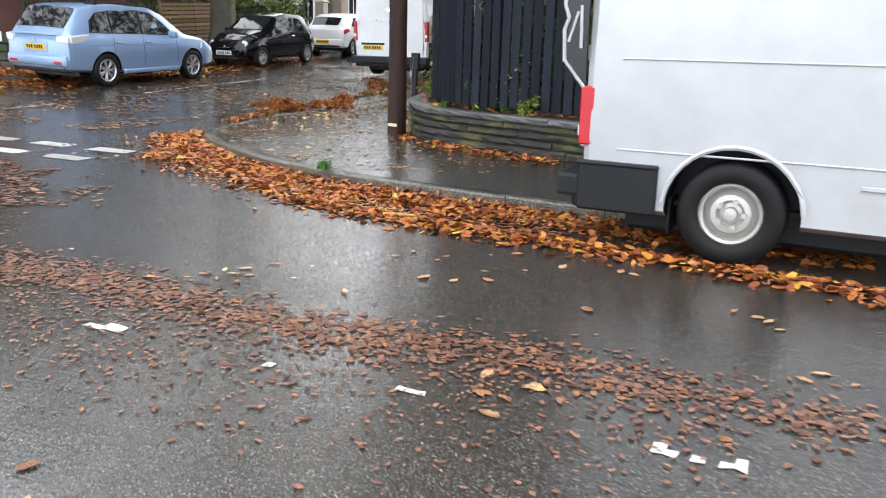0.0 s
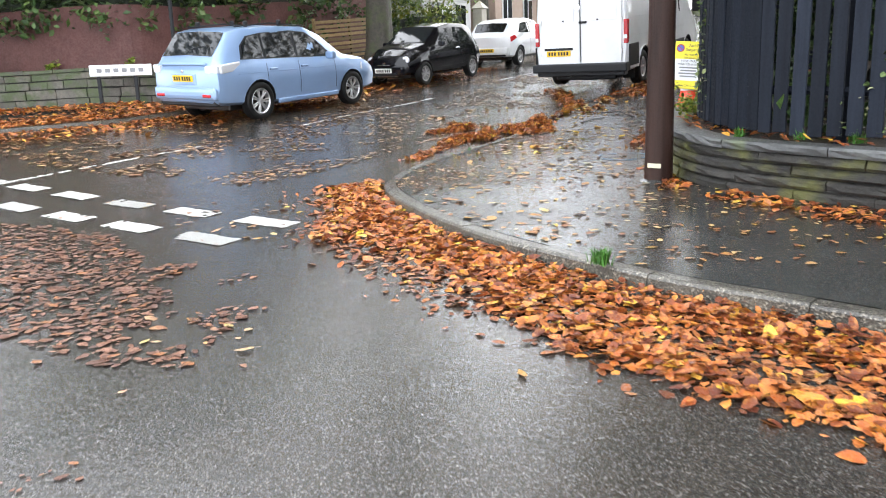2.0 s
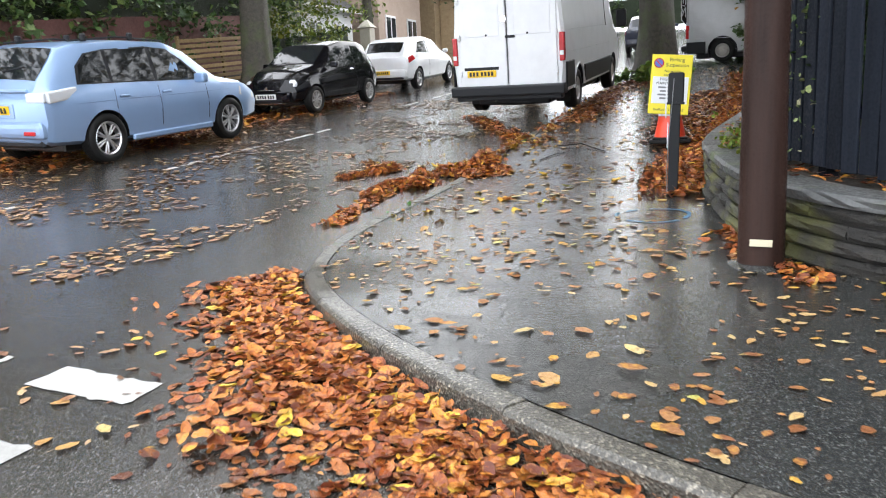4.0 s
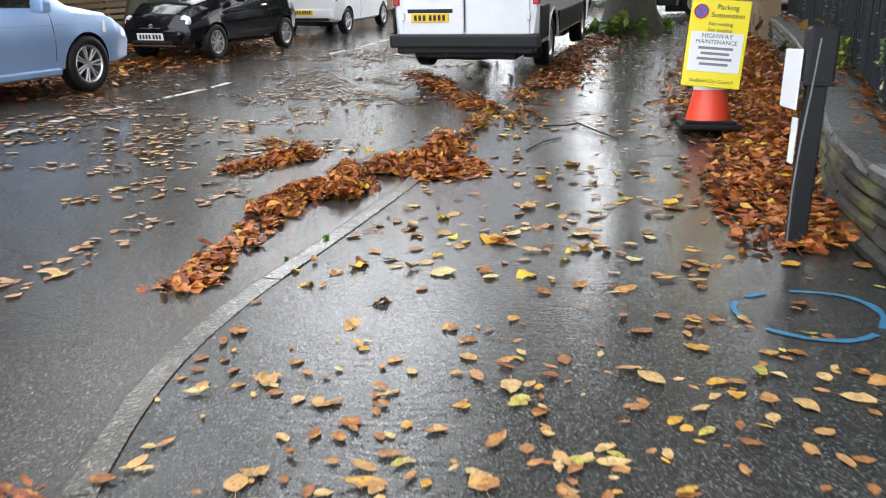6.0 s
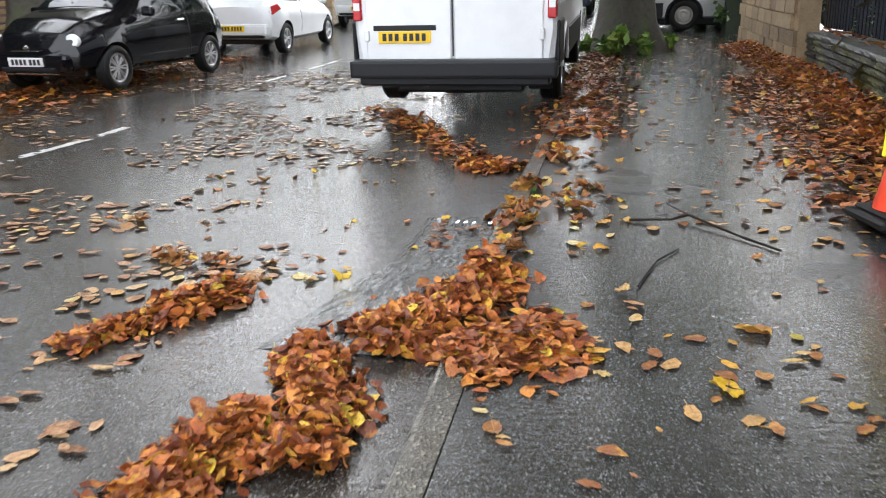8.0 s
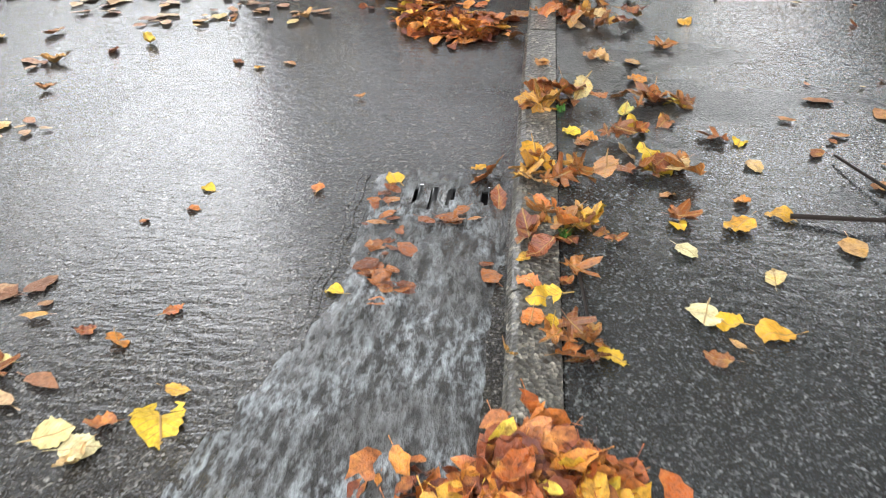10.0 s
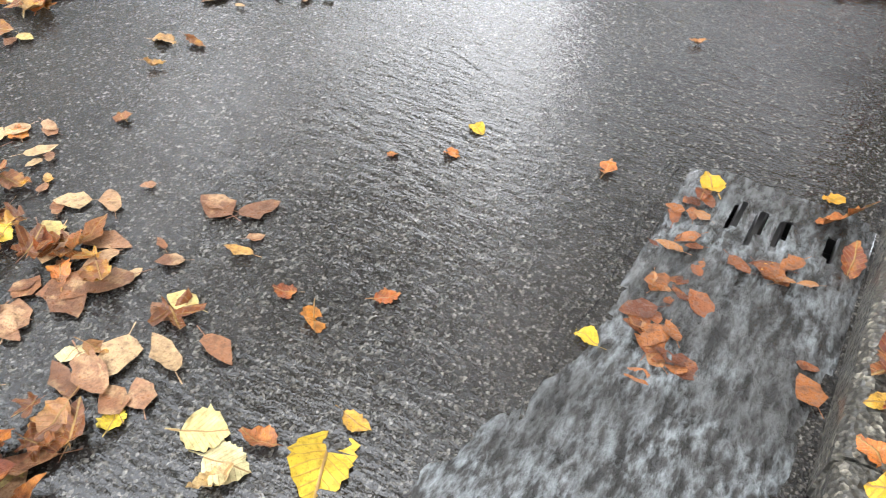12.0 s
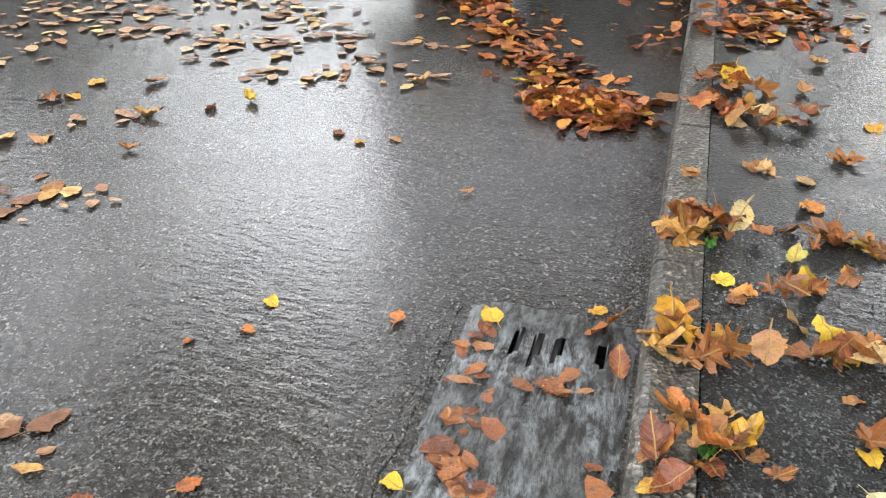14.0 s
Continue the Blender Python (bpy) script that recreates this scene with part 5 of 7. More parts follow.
def feet(xy):
    """foot() for many places at once."""
    xy = np.asarray(xy, float)
    out = np.zeros(len(xy))
    for a in range(0, len(xy), 4000):
        q = xy[a:a + 4000]
        d = (q[:, None, 0] - kpts[None, :, 0]) ** 2 + (q[:, None, 1] - kpts[None, :, 1]) ** 2
        i = d.argmin(1)
        off = ((q - kpts[i]) * kin[i]).sum(1)
        z = land(q[:, 0], q[:, 1])
        up = kerb_up(q[:, 0], q[:, 1])
        pave = pavement_height(q[:, 0], q[:, 1], np.maximum(off - KERB_W, 0))
        out[a:a + 4000] = np.where(off < 0, z, np.where(off < KERB_W, z + up + 0.002, pave))
    return out


def along_line(line, n, spread, seed, bias=0.0, taper=None):
    """Random places about a plan line; bias shifts them to the left of its run."""
    rng = np.random.RandomState(seed)
    p = resample(line, 0.05)
    inn = inward(p)
    i = rng.randint(0, len(p), n)
    if taper is not None:
        keep = rng.uniform(0, 1, n) < np.interp(i / len(p), *zip(*taper))
        i = i[keep]
    g = rng.normal(0, 1, len(i))
    q = p[i] - inn[i] * (bias + g * spread)[:, None] + rng.uniform(-0.05, 0.05, (len(i), 2))
    return q


def raised(xy, height, seed, base=0.006):
    rng = np.random.RandomState(seed)
    z = feet(xy) + base + rng.uniform(0, 1, len(xy)) ** 1.2 * height
    return np.concatenate([xy, z[:, None]], 1)


def clumped(xy, scale, cut, seed):
    """Keeps the places where a slow noise is high, so that leaves lie in patches."""
    keep = [noise.noise(Vector((x * scale, y * scale, seed))) + 0.5 * noise.noise(Vector((x * scale * 3.3, y * scale * 3.3, seed + 5))) > cut for x, y in xy]
    return xy[np.array(keep)]


def kerb_side(q):
    d = (q[:, None, 0] - kpts[None, :, 0]) ** 2 + (q[:, None, 1] - kpts[None, :, 1]) ** 2
    i = d.argmin(1)
    return ((q - kpts[i]) * kin[i]).sum(1)


def heap(name, line, n, spread, height, seed, label, size=0.075, tilt=0.5, mat=LITTER, bias=0.0, taper=None, road=True):
    """A drift of leaves along a line, thickest in its middle."""
    rng = np.random.RandomState(seed + 50)
    q = along_line(line, int(n * 1.5), spread, seed, bias, taper)
    if road:
        q = q[kerb_side(q) < -0.015]
    p = resample(line, 0.1)
    d = np.sqrt(((q[:, None] - p[None]) ** 2).sum(-1).min(1))
    hump = np.exp(-(d / (spread * 1.5 + 0.02)) ** 2)
    z = feet(q) + 0.006 + height * hump * rng.uniform(0, 1, len(q)) ** 0.7
    return scatter(name, np.concatenate([q, z[:, None]], 1), size * 0.84, tilt * 1.25, mat, label, seed)


corner = KERB_LINE[2:13]
heap("leaf_drift", corner, 5200, 0.17, 0.045, 1, "deep drift of wet brown leaves along the corner kerb", 0.080, 0.32, bias=0.23, taper=[(0, 0.4), (0.35, 0.7), (0.6, 1), (1, 1)])
heap("leaf_drift", KERB_LINE[4:13], 800, 0.2, 0.02, 2, "wet brown leaves spreading from the kerb drift", 0.085, 0.25, bias=0.48)
heap("leaf_drift", [(-1.9, 8.35), (-1.0, 7.35), (-0.1, 6.75), (0.9, 6.15), (2.2, 5.35), (3.4, 4.6)], 1100, 0.10, 0.03, 3, "ridge of orange leaves swept along the gutter", 0.085, 0.3)
heap("leaf_drift", [(-3.35, 9.6), (-3.42, 10.0), (-3.45, 10.7)], 150, 0.16, 0.04, 4, "heap of wet leaves at the kerb corner", 0.085, 0.35)
heap("leaf_drift", [(-5.2, 6.6), (-4.0, 6.12), (-2.82, 5.46), (-1.95, 5.05), (-1.4, 4.72), (-0.5, 4.3), (0.5, 4.0), (1.3, 3.55), (2.6, 3.0)], 4600, 0.15, 0.002, 5, "thin band of soaked leaves across the road", 0.045, 0.05, SOAKED, taper=[(0, 1), (0.6, 0.8), (1, 0.25)])
heap("leaf_drift", [(-4.4, 5.6), (-3.0, 4.75), (-1.6, 4.25), (-0.4, 3.75), (1.0, 3.2)], 3000, 0.34, 0.002, 6, "soaked leaves trodden into the road", 0.032, 0.05, SOAKED, taper=[(0, 1), (1, 0.3)])
heap("leaf_drift", KERB_LINE[3:11], 900, 0.16, 0.004, 23, "fringe of soaked leaves lying off the kerb drift", 0.070, 0.10, SOAKED_RUST, bias=0.72, taper=[(0, 1), (0.7, 0.7), (1, 0.3)])
# the dams of leaves in the water by the dropped kerb
heap("leaf_dam", [(-2.98, 16.12), (-2.93, 15.75), (-2.98, 15.40)], 750, 0.06, 0.12, 7, "dam of dark wet leaves standing in the gutter", 0.078, 0.7)
heap("leaf_dam", [(-3.16, 15.68), (-3.33, 15.42), (-3.40, 15.08)], 800, 0.07, 0.09, 8, "dam of dark wet leaves in the road", 0.078, 0.6)
heap("leaf_dam", [(-3.38, 14.9), (-3.5, 14.5), (-3.58, 14.1), (-3.62, 13.7)], 170, 0.06, 0.03, 9, "trail of wet leaves running from a leaf dam", 0.078, 0.35)
heap("leaf_dam", [(-2.72, 16.22), (-2.45, 16.4), (-2.28, 16.55), (-2.18, 16.72)], 1300, 0.10, 0.12, 10, "dam of piled wet leaves against the kerb", 0.08, 0.65, road=False)
heap("leaf_dam", [(-2.45, 15.95), (-2.2, 16.05), (-1.98, 16.05)], 420, 0.12, 0.03, 11, "wet leaves spread over the dropped kerb", 0.085, 0.3, road=False)
heap("leaf_dam", [(-3.62, 16.72), (-3.46, 16.82), (-3.38, 16.95)], 420, 0.06, 0.10, 12, "small dam of wet leaves in the road", 0.074, 0.5)
heap("leaf_dam", [(-3.95, 16.45), (-3.78, 16.58), (-3.66, 16.66)], 240, 0.05, 0.05, 13, "tail of wet leaves by a leaf dam", 0.075, 0.5)
# trail towards the parked van and drifts under it
heap("leaf_drift", [(-2.35, 22.6), (-2.0, 21.4), (-1.85, 20.3), (-1.72, 19.7), (-1.62, 19.15)], 430, 0.12, 0.02, 16, "trail of leaves in the gutter behind the van", 0.085, 0.3)
heap("leaf_drift", [(-1.85, 19.38), (-1.65, 19.32), (-1.50, 19.22)], 190, 0.055, 0.06, 17, "clump of wet leaves caught in the gutter", 0.085, 0.6)
# the bank of leaves against the garden wall
heap("leaf_bank", [(-0.35, 13.6), (-0.2, 14.6), (0.3, 15.8), (0.85, 17.0), (1.5, 18.4), (2.2, 20.0), (3.1, 22.3), (4.0, 25.0), (5.0, 27.6)], 5000, 0.17, 0.10, 18, "bank of rust-brown leaves against the garden wall", 0.085, 0.45, bias=0.20, road=False)
heap("leaf_drift", [(0.3, 17.0), (0.8, 18.6), (1.5, 20.4), (2.6, 23.0)], 1500, 0.28, 0.03, 19, "brown leaves spreading over the pavement", 0.085, 0.28, bias=0.0, road=False)
heap("leaf_drift", [(-1.1, 19.9), (-0.65, 21.1), (0.6, 24.5), (1.6, 27.3)], 1300, 0.25, 0.03, 20, "leaves along the kerb beside the van", 0.085, 0.3, bias=-0.30, road=False)
heap("leaf_drift", [(-0.62, 11.0), (-0.70, 11.65), (-0.72, 12.2)], 110, 0.06, 0.03, 21, "few brown leaves round the foot of the pole", 0.08, 0.4, road=False)
heap("leaf_drift", [(1.2, 9.35), (0.3, 10.2), (-0.25, 10.75)], 260, 0.12, 0.02, 22, "brown leaves along the foot of the wall", 0.08, 0.3, bias=0.1, road=False)


def field(x0, x1, y0, y1, n, scale, cut, seed, where):
    rng = np.random.RandomState(seed)
    q = np.stack([rng.uniform(x0, x1, n), rng.uniform(y0, y1, n)], -1)
    q = q[where(q)]
    return clumped(q, scale, cut, seed)


q = field(-12, -0.5, 6.0, 27.0, 30000, 0.9, 0.02, 31, lambda q: (kerb_side(q) < -0.35) & (aside(q[:, 0], q[:, 1]) > 1.0) & (aside(q[:, 0], q[:, 1]) < 8.2) & (along(q[:, 0], q[:, 1]) > -3.5))
scatter("leaf_litter", raised(q, 0.005, 31), 0.078, 0.07, ROAD_LITTER, "wet leaves strewn in patches over the road", 31)
q = field(-7.6, -3.3, 7.2, 10.4, 5200, 0.7, -0.18, 32, lambda q: (np.abs((q[:, 1] - 8.9) + 0.42 * (q[:, 0] + 5.4)) < 1.0) & (kerb_side(q) < -0.5))
scatter("leaf_litter", raised(q, 0.005, 32), 0.058, 0.06, SOAKED, "patch of soaked brown leaves at the give-way line", 32)
q = field(-14, 4.5, 1.5, 12.0, 2600, 0.6, 0.22, 33, lambda q: kerb_side(q) < -0.8)
scatter("leaf_litter", raised(q, 0.005, 33), 0.075, 0.08, ROAD_LITTER, "single wet leaves lying about the crossing", 33)
q = field(-4, 6, 6.0, 30.0, 4200, 0.5, -0.32, 34, lambda q: (kerb_side(q) > 0.1) & (kerb_side(q) < 3.6) & (aside(q[:, 0], q[:, 1]) > -3.3) & ((q[:, 1] > 20.0) | (q[:, 1] < 12.0)))
scatter("leaf_litter", raised(q, 0.006, 34), 0.085, 0.10, LITTER_MIXED, "yellow and brown leaves dotted over the pavement", 34)
q = field(-3.5, 3, 12.0, 20.0, 1700, 0.8, -0.15, 35, lambda q: (kerb_side(q) > 0.15) & (kerb_side(q) < 3.4) & ((q[:, 1] < 16.6) | (kerb_side(q) > 0.8)))
scatter("leaf_litter", raised(q, 0.004, 35), 0.072, 0.08, LITTER_MIXED, "small pale leaves dotted over the wet pavement", 35)
q = field(-3.6, 0.8, 8.6, 13.0, 1100, 0.8, -0.25, 36, lambda q: (kerb_side(q) > 0.12) & (kerb_side(q) < 2.5))
scatter("leaf_litter", raised(q, 0.003, 36), 0.055, 0.07, LITTER_MIXED, "small pale leaves flat on the corner pavement", 36)
# far side: thick leaves under the parked cars and on the other pavement
FAR_KERB = [(-40.0, 25.0), (-24.0, 17.4), (-16.0, 15.9), (-12.52, 16.64), (-10.92, 17.57), (-9.95, 18.7), (-9.42, 19.7), (-8.05, 23.4), (-5.6, 30.2), (0.5, 46.9), (12.0, 78.0)]


def far_feet(xy):
    v = aside(xy[:, 0], xy[:, 1])
    return land(xy[:, 0], xy[:, 1]) + np.where(far_side(xy) > 0, 0.10, 0.0)


fpts = resample(FAR_KERB, 0.25)
fin = -inward(fpts)


def far_side(q):
    d = (q[:, None, 0] - fpts[None, :, 0]) ** 2 + (q[:, None, 1] - fpts[None, :, 1]) ** 2
    i = d.argmin(1)
    return ((q - fpts[i]) * fin[i]).sum(1)


rng = np.random.RandomState(40)
q = np.concatenate([along_line(FAR_KERB[2:9], 7500, 0.5, 41, 0.15), along_line(FAR_KERB[2:9], 3500, 0.7, 42, 1.2), along_line(FAR_KERB[2:9], 2200, 0.4, 43, -1.0)])
scatter("leaf_litter", np.concatenate([q, (far_feet(q) + 0.008 + rng.uniform(0, 0.03, len(q)))[:, None]], 1), 0.095, 0.3, LITTER, "thick brown leaves along the far kerb under the cars", 44)
q = np.concatenate([along_line([(-11.5, 20.6), (-13, 20.2), (-16, 20.2), (-20, 20.9)], 2200, 0.35, 45, 0.0)])
scatter("leaf_litter", np.concatenate([q, (far_feet(q) + 0.01 + rng.uniform(0, 0.06, len(q)))[:, None]], 1), 0.095, 0.4, LITTER, "brown leaves banked against the far stone wall", 45)

# leaves lying in the planting bed
rng = np.random.RandomState(60)
ds = rng.uniform(0.5, wall_len[-1], 900)
pl = np.array([(*on_wall(d, u), wall_foot(d) + WALL_H + 0.01 + rng.uniform(0, 0.04)) for d, u in zip(ds, rng.uniform(0.10, 0.5, 900))])
scatter("leaf_litter", pl, 0.08, 0.4, LITTER, "brown leaves lying behind the wall coping", 60)

# single leaves on the pavement and round the gully, each a thing of its own
LEAF_MESHES = []
FINE = [leaf_template(k, True) for k in range(6)]
for k, (tv, tf) in enumerate(FINE):
    for flat in (1.0, 0.45):
        lm = tri_mesh("fallen_leaf", tv * np.array([1, 1, flat]), tf)
        lm.materials.append(LEAF_ONE)
        LEAF_MESHES.append(lm)
YELLOW_MESHES = []
for k in (0, 2, 4):
    lm = tri_mesh("fallen_leaf", FINE[k][0], FINE[k][1])
    lm.materials.append(leaf_material("bright_yellow_leaf", [(0.0, (0.60, 0.36, 0.025)), (0.35, (0.68, 0.46, 0.04)), (0.7, (0.62, 0.30, 0.03)), (0.85, (0.72, 0.56, 0.05))], "object"))
    YELLOW_MESHES.append(lm)


BROWN_MESHES = []
for k, (tv, tf) in enumerate(FINE):
    lm = tri_mesh("fallen_leaf", tv, tf)
    lm.materials.append(LEAF_BROWN)
    BROWN_MESHES.append(lm)


def leaf_at(x, y, size, mesh, rng, lift=0.004, tilt=10, label="fallen leaf lying flat on wet tarmac"):
    ob = new("fallen_leaf", mesh)
    z = foot(x, y) + lift + 0.03 * size
    ob.matrix_world = pose(x, y, z, rng.uniform(-tilt, tilt), rng.uniform(-tilt, tilt), rng.uniform(0, 360)) @ Matrix.Scale(size, 4)
    return tagged(ob, label, "leaf", "leaves on the pavement")


def lobed_leaf(kind):
    """Points and faces of one broad leaf with five lobes, crumpled, and its stalk; about 1 across."""
    rng = np.random.RandomState(kind + 21)
    n = 30
    ang = np.linspace(-math.pi, math.pi, n, endpoint=False)
    reach = np.zeros(n)
    for a0, r0 in ((0.0, 0.62), (0.95, 0.55), (-0.95, 0.55), (2.0, 0.36), (-2.0, 0.36)):
        reach = np.maximum(reach, r0 * np.exp(-((ang - a0) / 0.42) ** 2))
    reach = np.maximum(reach, 0.22) * rng.uniform(0.82, 1.14, n)
    reach[0] = 0.07
    fold, curl = rng.uniform(0.05, 0.55), rng.uniform(-0.5, 0.8)
    v = [(-0.05, 0.0, 0.0)]
    for share in (0.5, 1.0):
        for a, r in zip(ang, reach):
            x, y = r * share * math.cos(a) - 0.05, r * share * math.sin(a)
            z = abs(y) * fold + curl * x * x * 0.7 + 0.06 * share * math.sin(a * 5 + kind) + rng.uniform(-0.035, 0.035) * share
            v.append((x, y * (1 - 0.3 * fold), z))
    f = [(0, 1 + k, 1 + (k + 1) % n) for k in range(n)]
    for k in range(n):
        a, b = 1 + k, 1 + (k + 1) % n
        f += [(a, a + n, b + n), (a, b + n, b)]
    s0 = len(v)
    v += [(-0.10, 0.012, 0.0), (-0.10, -0.012, 0.0), (-0.42, 0.05, 0.03), (-0.42, 0.035, 0.03)]
    f += [(s0, s0 + 1, s0 + 2), (s0 + 1, s0 + 3, s0 + 2)]
    return np.array(v), np.array(f)


LEAF_PALE = leaf_material("pale_yellow_leaf", [(0.0, (0.60, 0.48, 0.20)), (0.5, (0.66, 0.56, 0.30))], "object")
LEAF_AMBER = leaf_material("amber_brown_leaf", [(0.0, (0.17, 0.060, 0.022)), (0.3, (0.36, 0.14, 0.035)), (0.6, (0.25, 0.085, 0.026)), (0.82, (0.50, 0.26, 0.055))], "object", 0.3)
LOBED = []
for k in range(6):
    tv, tf = lobed_leaf(k)
    lm = tri_mesh("fallen_leaf", tv, tf)
    lm.materials.append(LEAF_AMBER)
    LOBED.append(lm)
PALE_MESHES = []
for k in (0, 2, 4):
    lm = tri_mesh("fallen_leaf", FINE[k][0] * np.array([1, 1.3, 0.5]), FINE[k][1])
    lm.materials.append(LEAF_PALE)
    PALE_MESHES.append(lm)
TONES = {0: (BROWN_MESHES, "wet brown leaf"), 1: (LEAF_MESHES, "wet tan and yellow leaf"), 2: (YELLOW_MESHES, "bright yellow leaf"), 3: (PALE_MESHES, "pale yellow leaf"), 4: (LOBED, "broad amber lobed leaf")}

rng = random.Random(77)
made = 0
while made < 60:
    x, y = rng.uniform(-3.3, 0.2), rng.uniform(11.0, 16.9)
    s = float(kerb_side(np.array([[x, y]]))[0])
    if 0.12 < s < 2.7:
        leaf_at(x, y, rng.uniform(0.05, 0.105), rng.choice(LEAF_MESHES), rng, 0.003, 9, "wet autumn leaf lying flat on the pavement")
        made += 1


def lay(rows, where, lift=0.004, tilt=9):
    """Single leaves from rows of plan place, length and tone."""
    for x, y, size, tone in rows:
        meshes, words = TONES[tone]
        leaf_at(x, y, size, rng.choice(meshes), rng, lift, tilt, words + where)


# on the wet road round the gully
lay([(-2.755, 18.08, 0.055, 2), (-2.426, 18.00, 0.065, 0), (-2.20, 18.65, 0.05, 1), (-2.795, 17.967, 0.05, 0), (-2.93, 17.93, 0.034, 0), (-2.83, 17.48, 0.055, 0),
     (-2.95, 17.39, 0.07, 0), (-3.03, 17.45, 0.05, 0), (-2.443, 17.47, 0.06, 2), (-3.212, 17.347, 0.13, 4), (-3.346, 17.222, 0.055, 3), (-3.298, 17.241, 0.07, 1),
     (-3.442, 17.06, 0.075, 1), (-3.206, 17.108, 0.06, 2), (-3.047, 17.119, 0.085, 3), (-2.992, 17.07, 0.09, 3), (-2.956, 17.12, 0.07, 0), (-2.81, 17.19, 0.06, 1),
     (-2.84, 17.10, 0.15, 2), (-3.00, 17.03, 0.08, 1)], " lying in the film of water")
lay([(-3.676, 18.285, 0.08, 1), (-3.586, 18.283, 0.08, 1), (-3.64, 18.15, 0.06, 1), (-3.61, 17.91, 0.06, 1), (-3.81, 17.79, 0.06, 0), (-3.705, 17.62, 0.09, 1),
     (-2.318, 19.633, 0.11, 1), (-2.657, 19.648, 0.06, 0), (-3.012, 19.45, 0.11, 0), (-3.16, 19.395, 0.08, 0), (-2.64, 19.128, 0.06, 0), (-2.56, 19.05, 0.05, 2),
     (-2.43, 19.07, 0.06, 1), (-3.367, 19.015, 0.08, 1), (-3.534, 18.73, 0.10, 1), (-3.708, 19.108, 0.11, 1), (-3.84, 19.09, 0.12, 1), (-3.373, 19.31, 0.12, 1),
     (-3.684, 19.655, 0.10, 1), (-3.80, 19.47, 0.13, 4), (-3.73, 19.50, 0.09, 2), (-3.44, 19.67, 0.13, 1), (-4.17, 18.14, 0.09, 1)], " lying in the road above the gully")
# along the kerb top and on the pavement beside the gully
lay([(-1.896, 17.48, 0.06, 1), (-1.992, 17.324, 0.05, 1), (-2.016, 17.225, 0.07, 0), (-2.001, 17.162, 0.09, 2), (-2.05, 17.103, 0.07, 0), (-1.934, 17.203, 0.06, 0),
     (-1.524, 18.523, 0.07, 1), (-1.628, 17.957, 0.07, 2), (-1.591, 17.905, 0.07, 0), (-1.623, 17.876, 0.07, 1), (-1.763, 17.388, 0.05, 1), (-1.4, 18.049, 0.09, 1),
     (-1.241, 18.306, 0.09, 0), (-1.299, 18.564, 0.09, 1), (-1.304, 17.956, 0.10, 1), (-1.507, 17.529, 0.055, 1), (-1.59, 17.268, 0.07, 3), (-1.183, 18.469, 0.08, 1),
     (-1.001, 18.6, 0.13, 4), (-1.197, 18.092, 0.11, 2), (-1.53, 17.417, 0.12, 4), (-1.553, 17.384, 0.07, 2)], " on the kerb beside the gully")
lay([(-1.668, 17.037, 0.09, 3), (-1.639, 17.008, 0.08, 2), (-1.557, 16.95, 0.10, 2), (-1.648, 16.938, 0.045, 1), (-1.709, 16.91, 0.065, 1), (-1.922, 16.963, 0.08, 2),
     (-1.267, 17.36, 0.09, 1), (-1.407, 17.341, 0.10, 0), (-1.324, 17.457, 0.06, 0), (-1.179, 17.629, 0.08, 1), (-1.192, 17.816, 0.12, 4), (-1.138, 17.78, 0.07, 2),
     (-1.438, 17.13, 0.07, 1), (-1.285, 18.559, 0.10, 1), (-1.526, 18.531, 0.07, 1), (-0.969, 18.614, 0.12, 4), (-0.662, 19.483, 0.12, 1), (-0.922, 19.706, 0.12, 1),
     (-0.781, 20.019, 0.13, 4), (-0.703, 20.086, 0.12, 1), (-0.858, 19.198, 0.10, 1), (-0.935, 18.957, 0.09, 1), (-0.761, 18.861, 0.09, 0)], " lying flat on the pavement")
# on the pavement by the dropped kerb
lay([(-2.795, 13.891, 0.12, 2), (-2.78, 13.96, 0.10, 0), (-2.391, 13.681, 0.13, 3), (-2.398, 13.963, 0.065, 2), (-2.456, 13.856, 0.08, 1), (-2.91, 13.832, 0.09, 1),
     (-3.03, 14.024, 0.075, 1), (-3.025, 13.678, 0.075, 2), (-2.952, 13.642, 0.06, 1), (-3.10, 13.894, 0.07, 2), (-1.749, 13.848, 0.075, 2), (-1.869, 13.895, 0.065, 1),
     (-1.676, 13.838, 0.085, 1), (-1.984, 14.242, 0.11, 3), (-2.108, 14.136, 0.15, 2), (-2.07, 14.09, 0.10, 0), (-2.306, 14.267, 0.08, 2), (-2.352, 14.364, 0.11, 1),
     (-1.63, 14.134, 0.12, 3), (-1.461, 14.49, 0.15, 1)], " lying flat on the wet pavement")
lay([(-1.842, 14.313, 0.085, 1), (-1.807, 14.799, 0.13, 1), (-1.653, 14.797, 0.11, 1), (-1.202, 14.792, 0.08, 2), (-0.981, 14.645, 0.13, 2), (-1.318, 13.967, 0.085, 3),
     (-1.495, 13.654, 0.085, 3), (-2.184, 13.566, 0.075, 3), (-2.028, 13.535, 0.11, 2), (-2.717, 14.627, 0.10, 1), (-2.33, 14.69, 0.10, 2), (-2.497, 15.05, 0.10, 3),
     (-1.606, 15.513, 0.16, 2), (-2.397, 15.468, 0.10, 1), (-1.288, 15.915, 0.14, 1), (-1.809, 13.721, 0.065, 2)], " flat on the wet pavement")


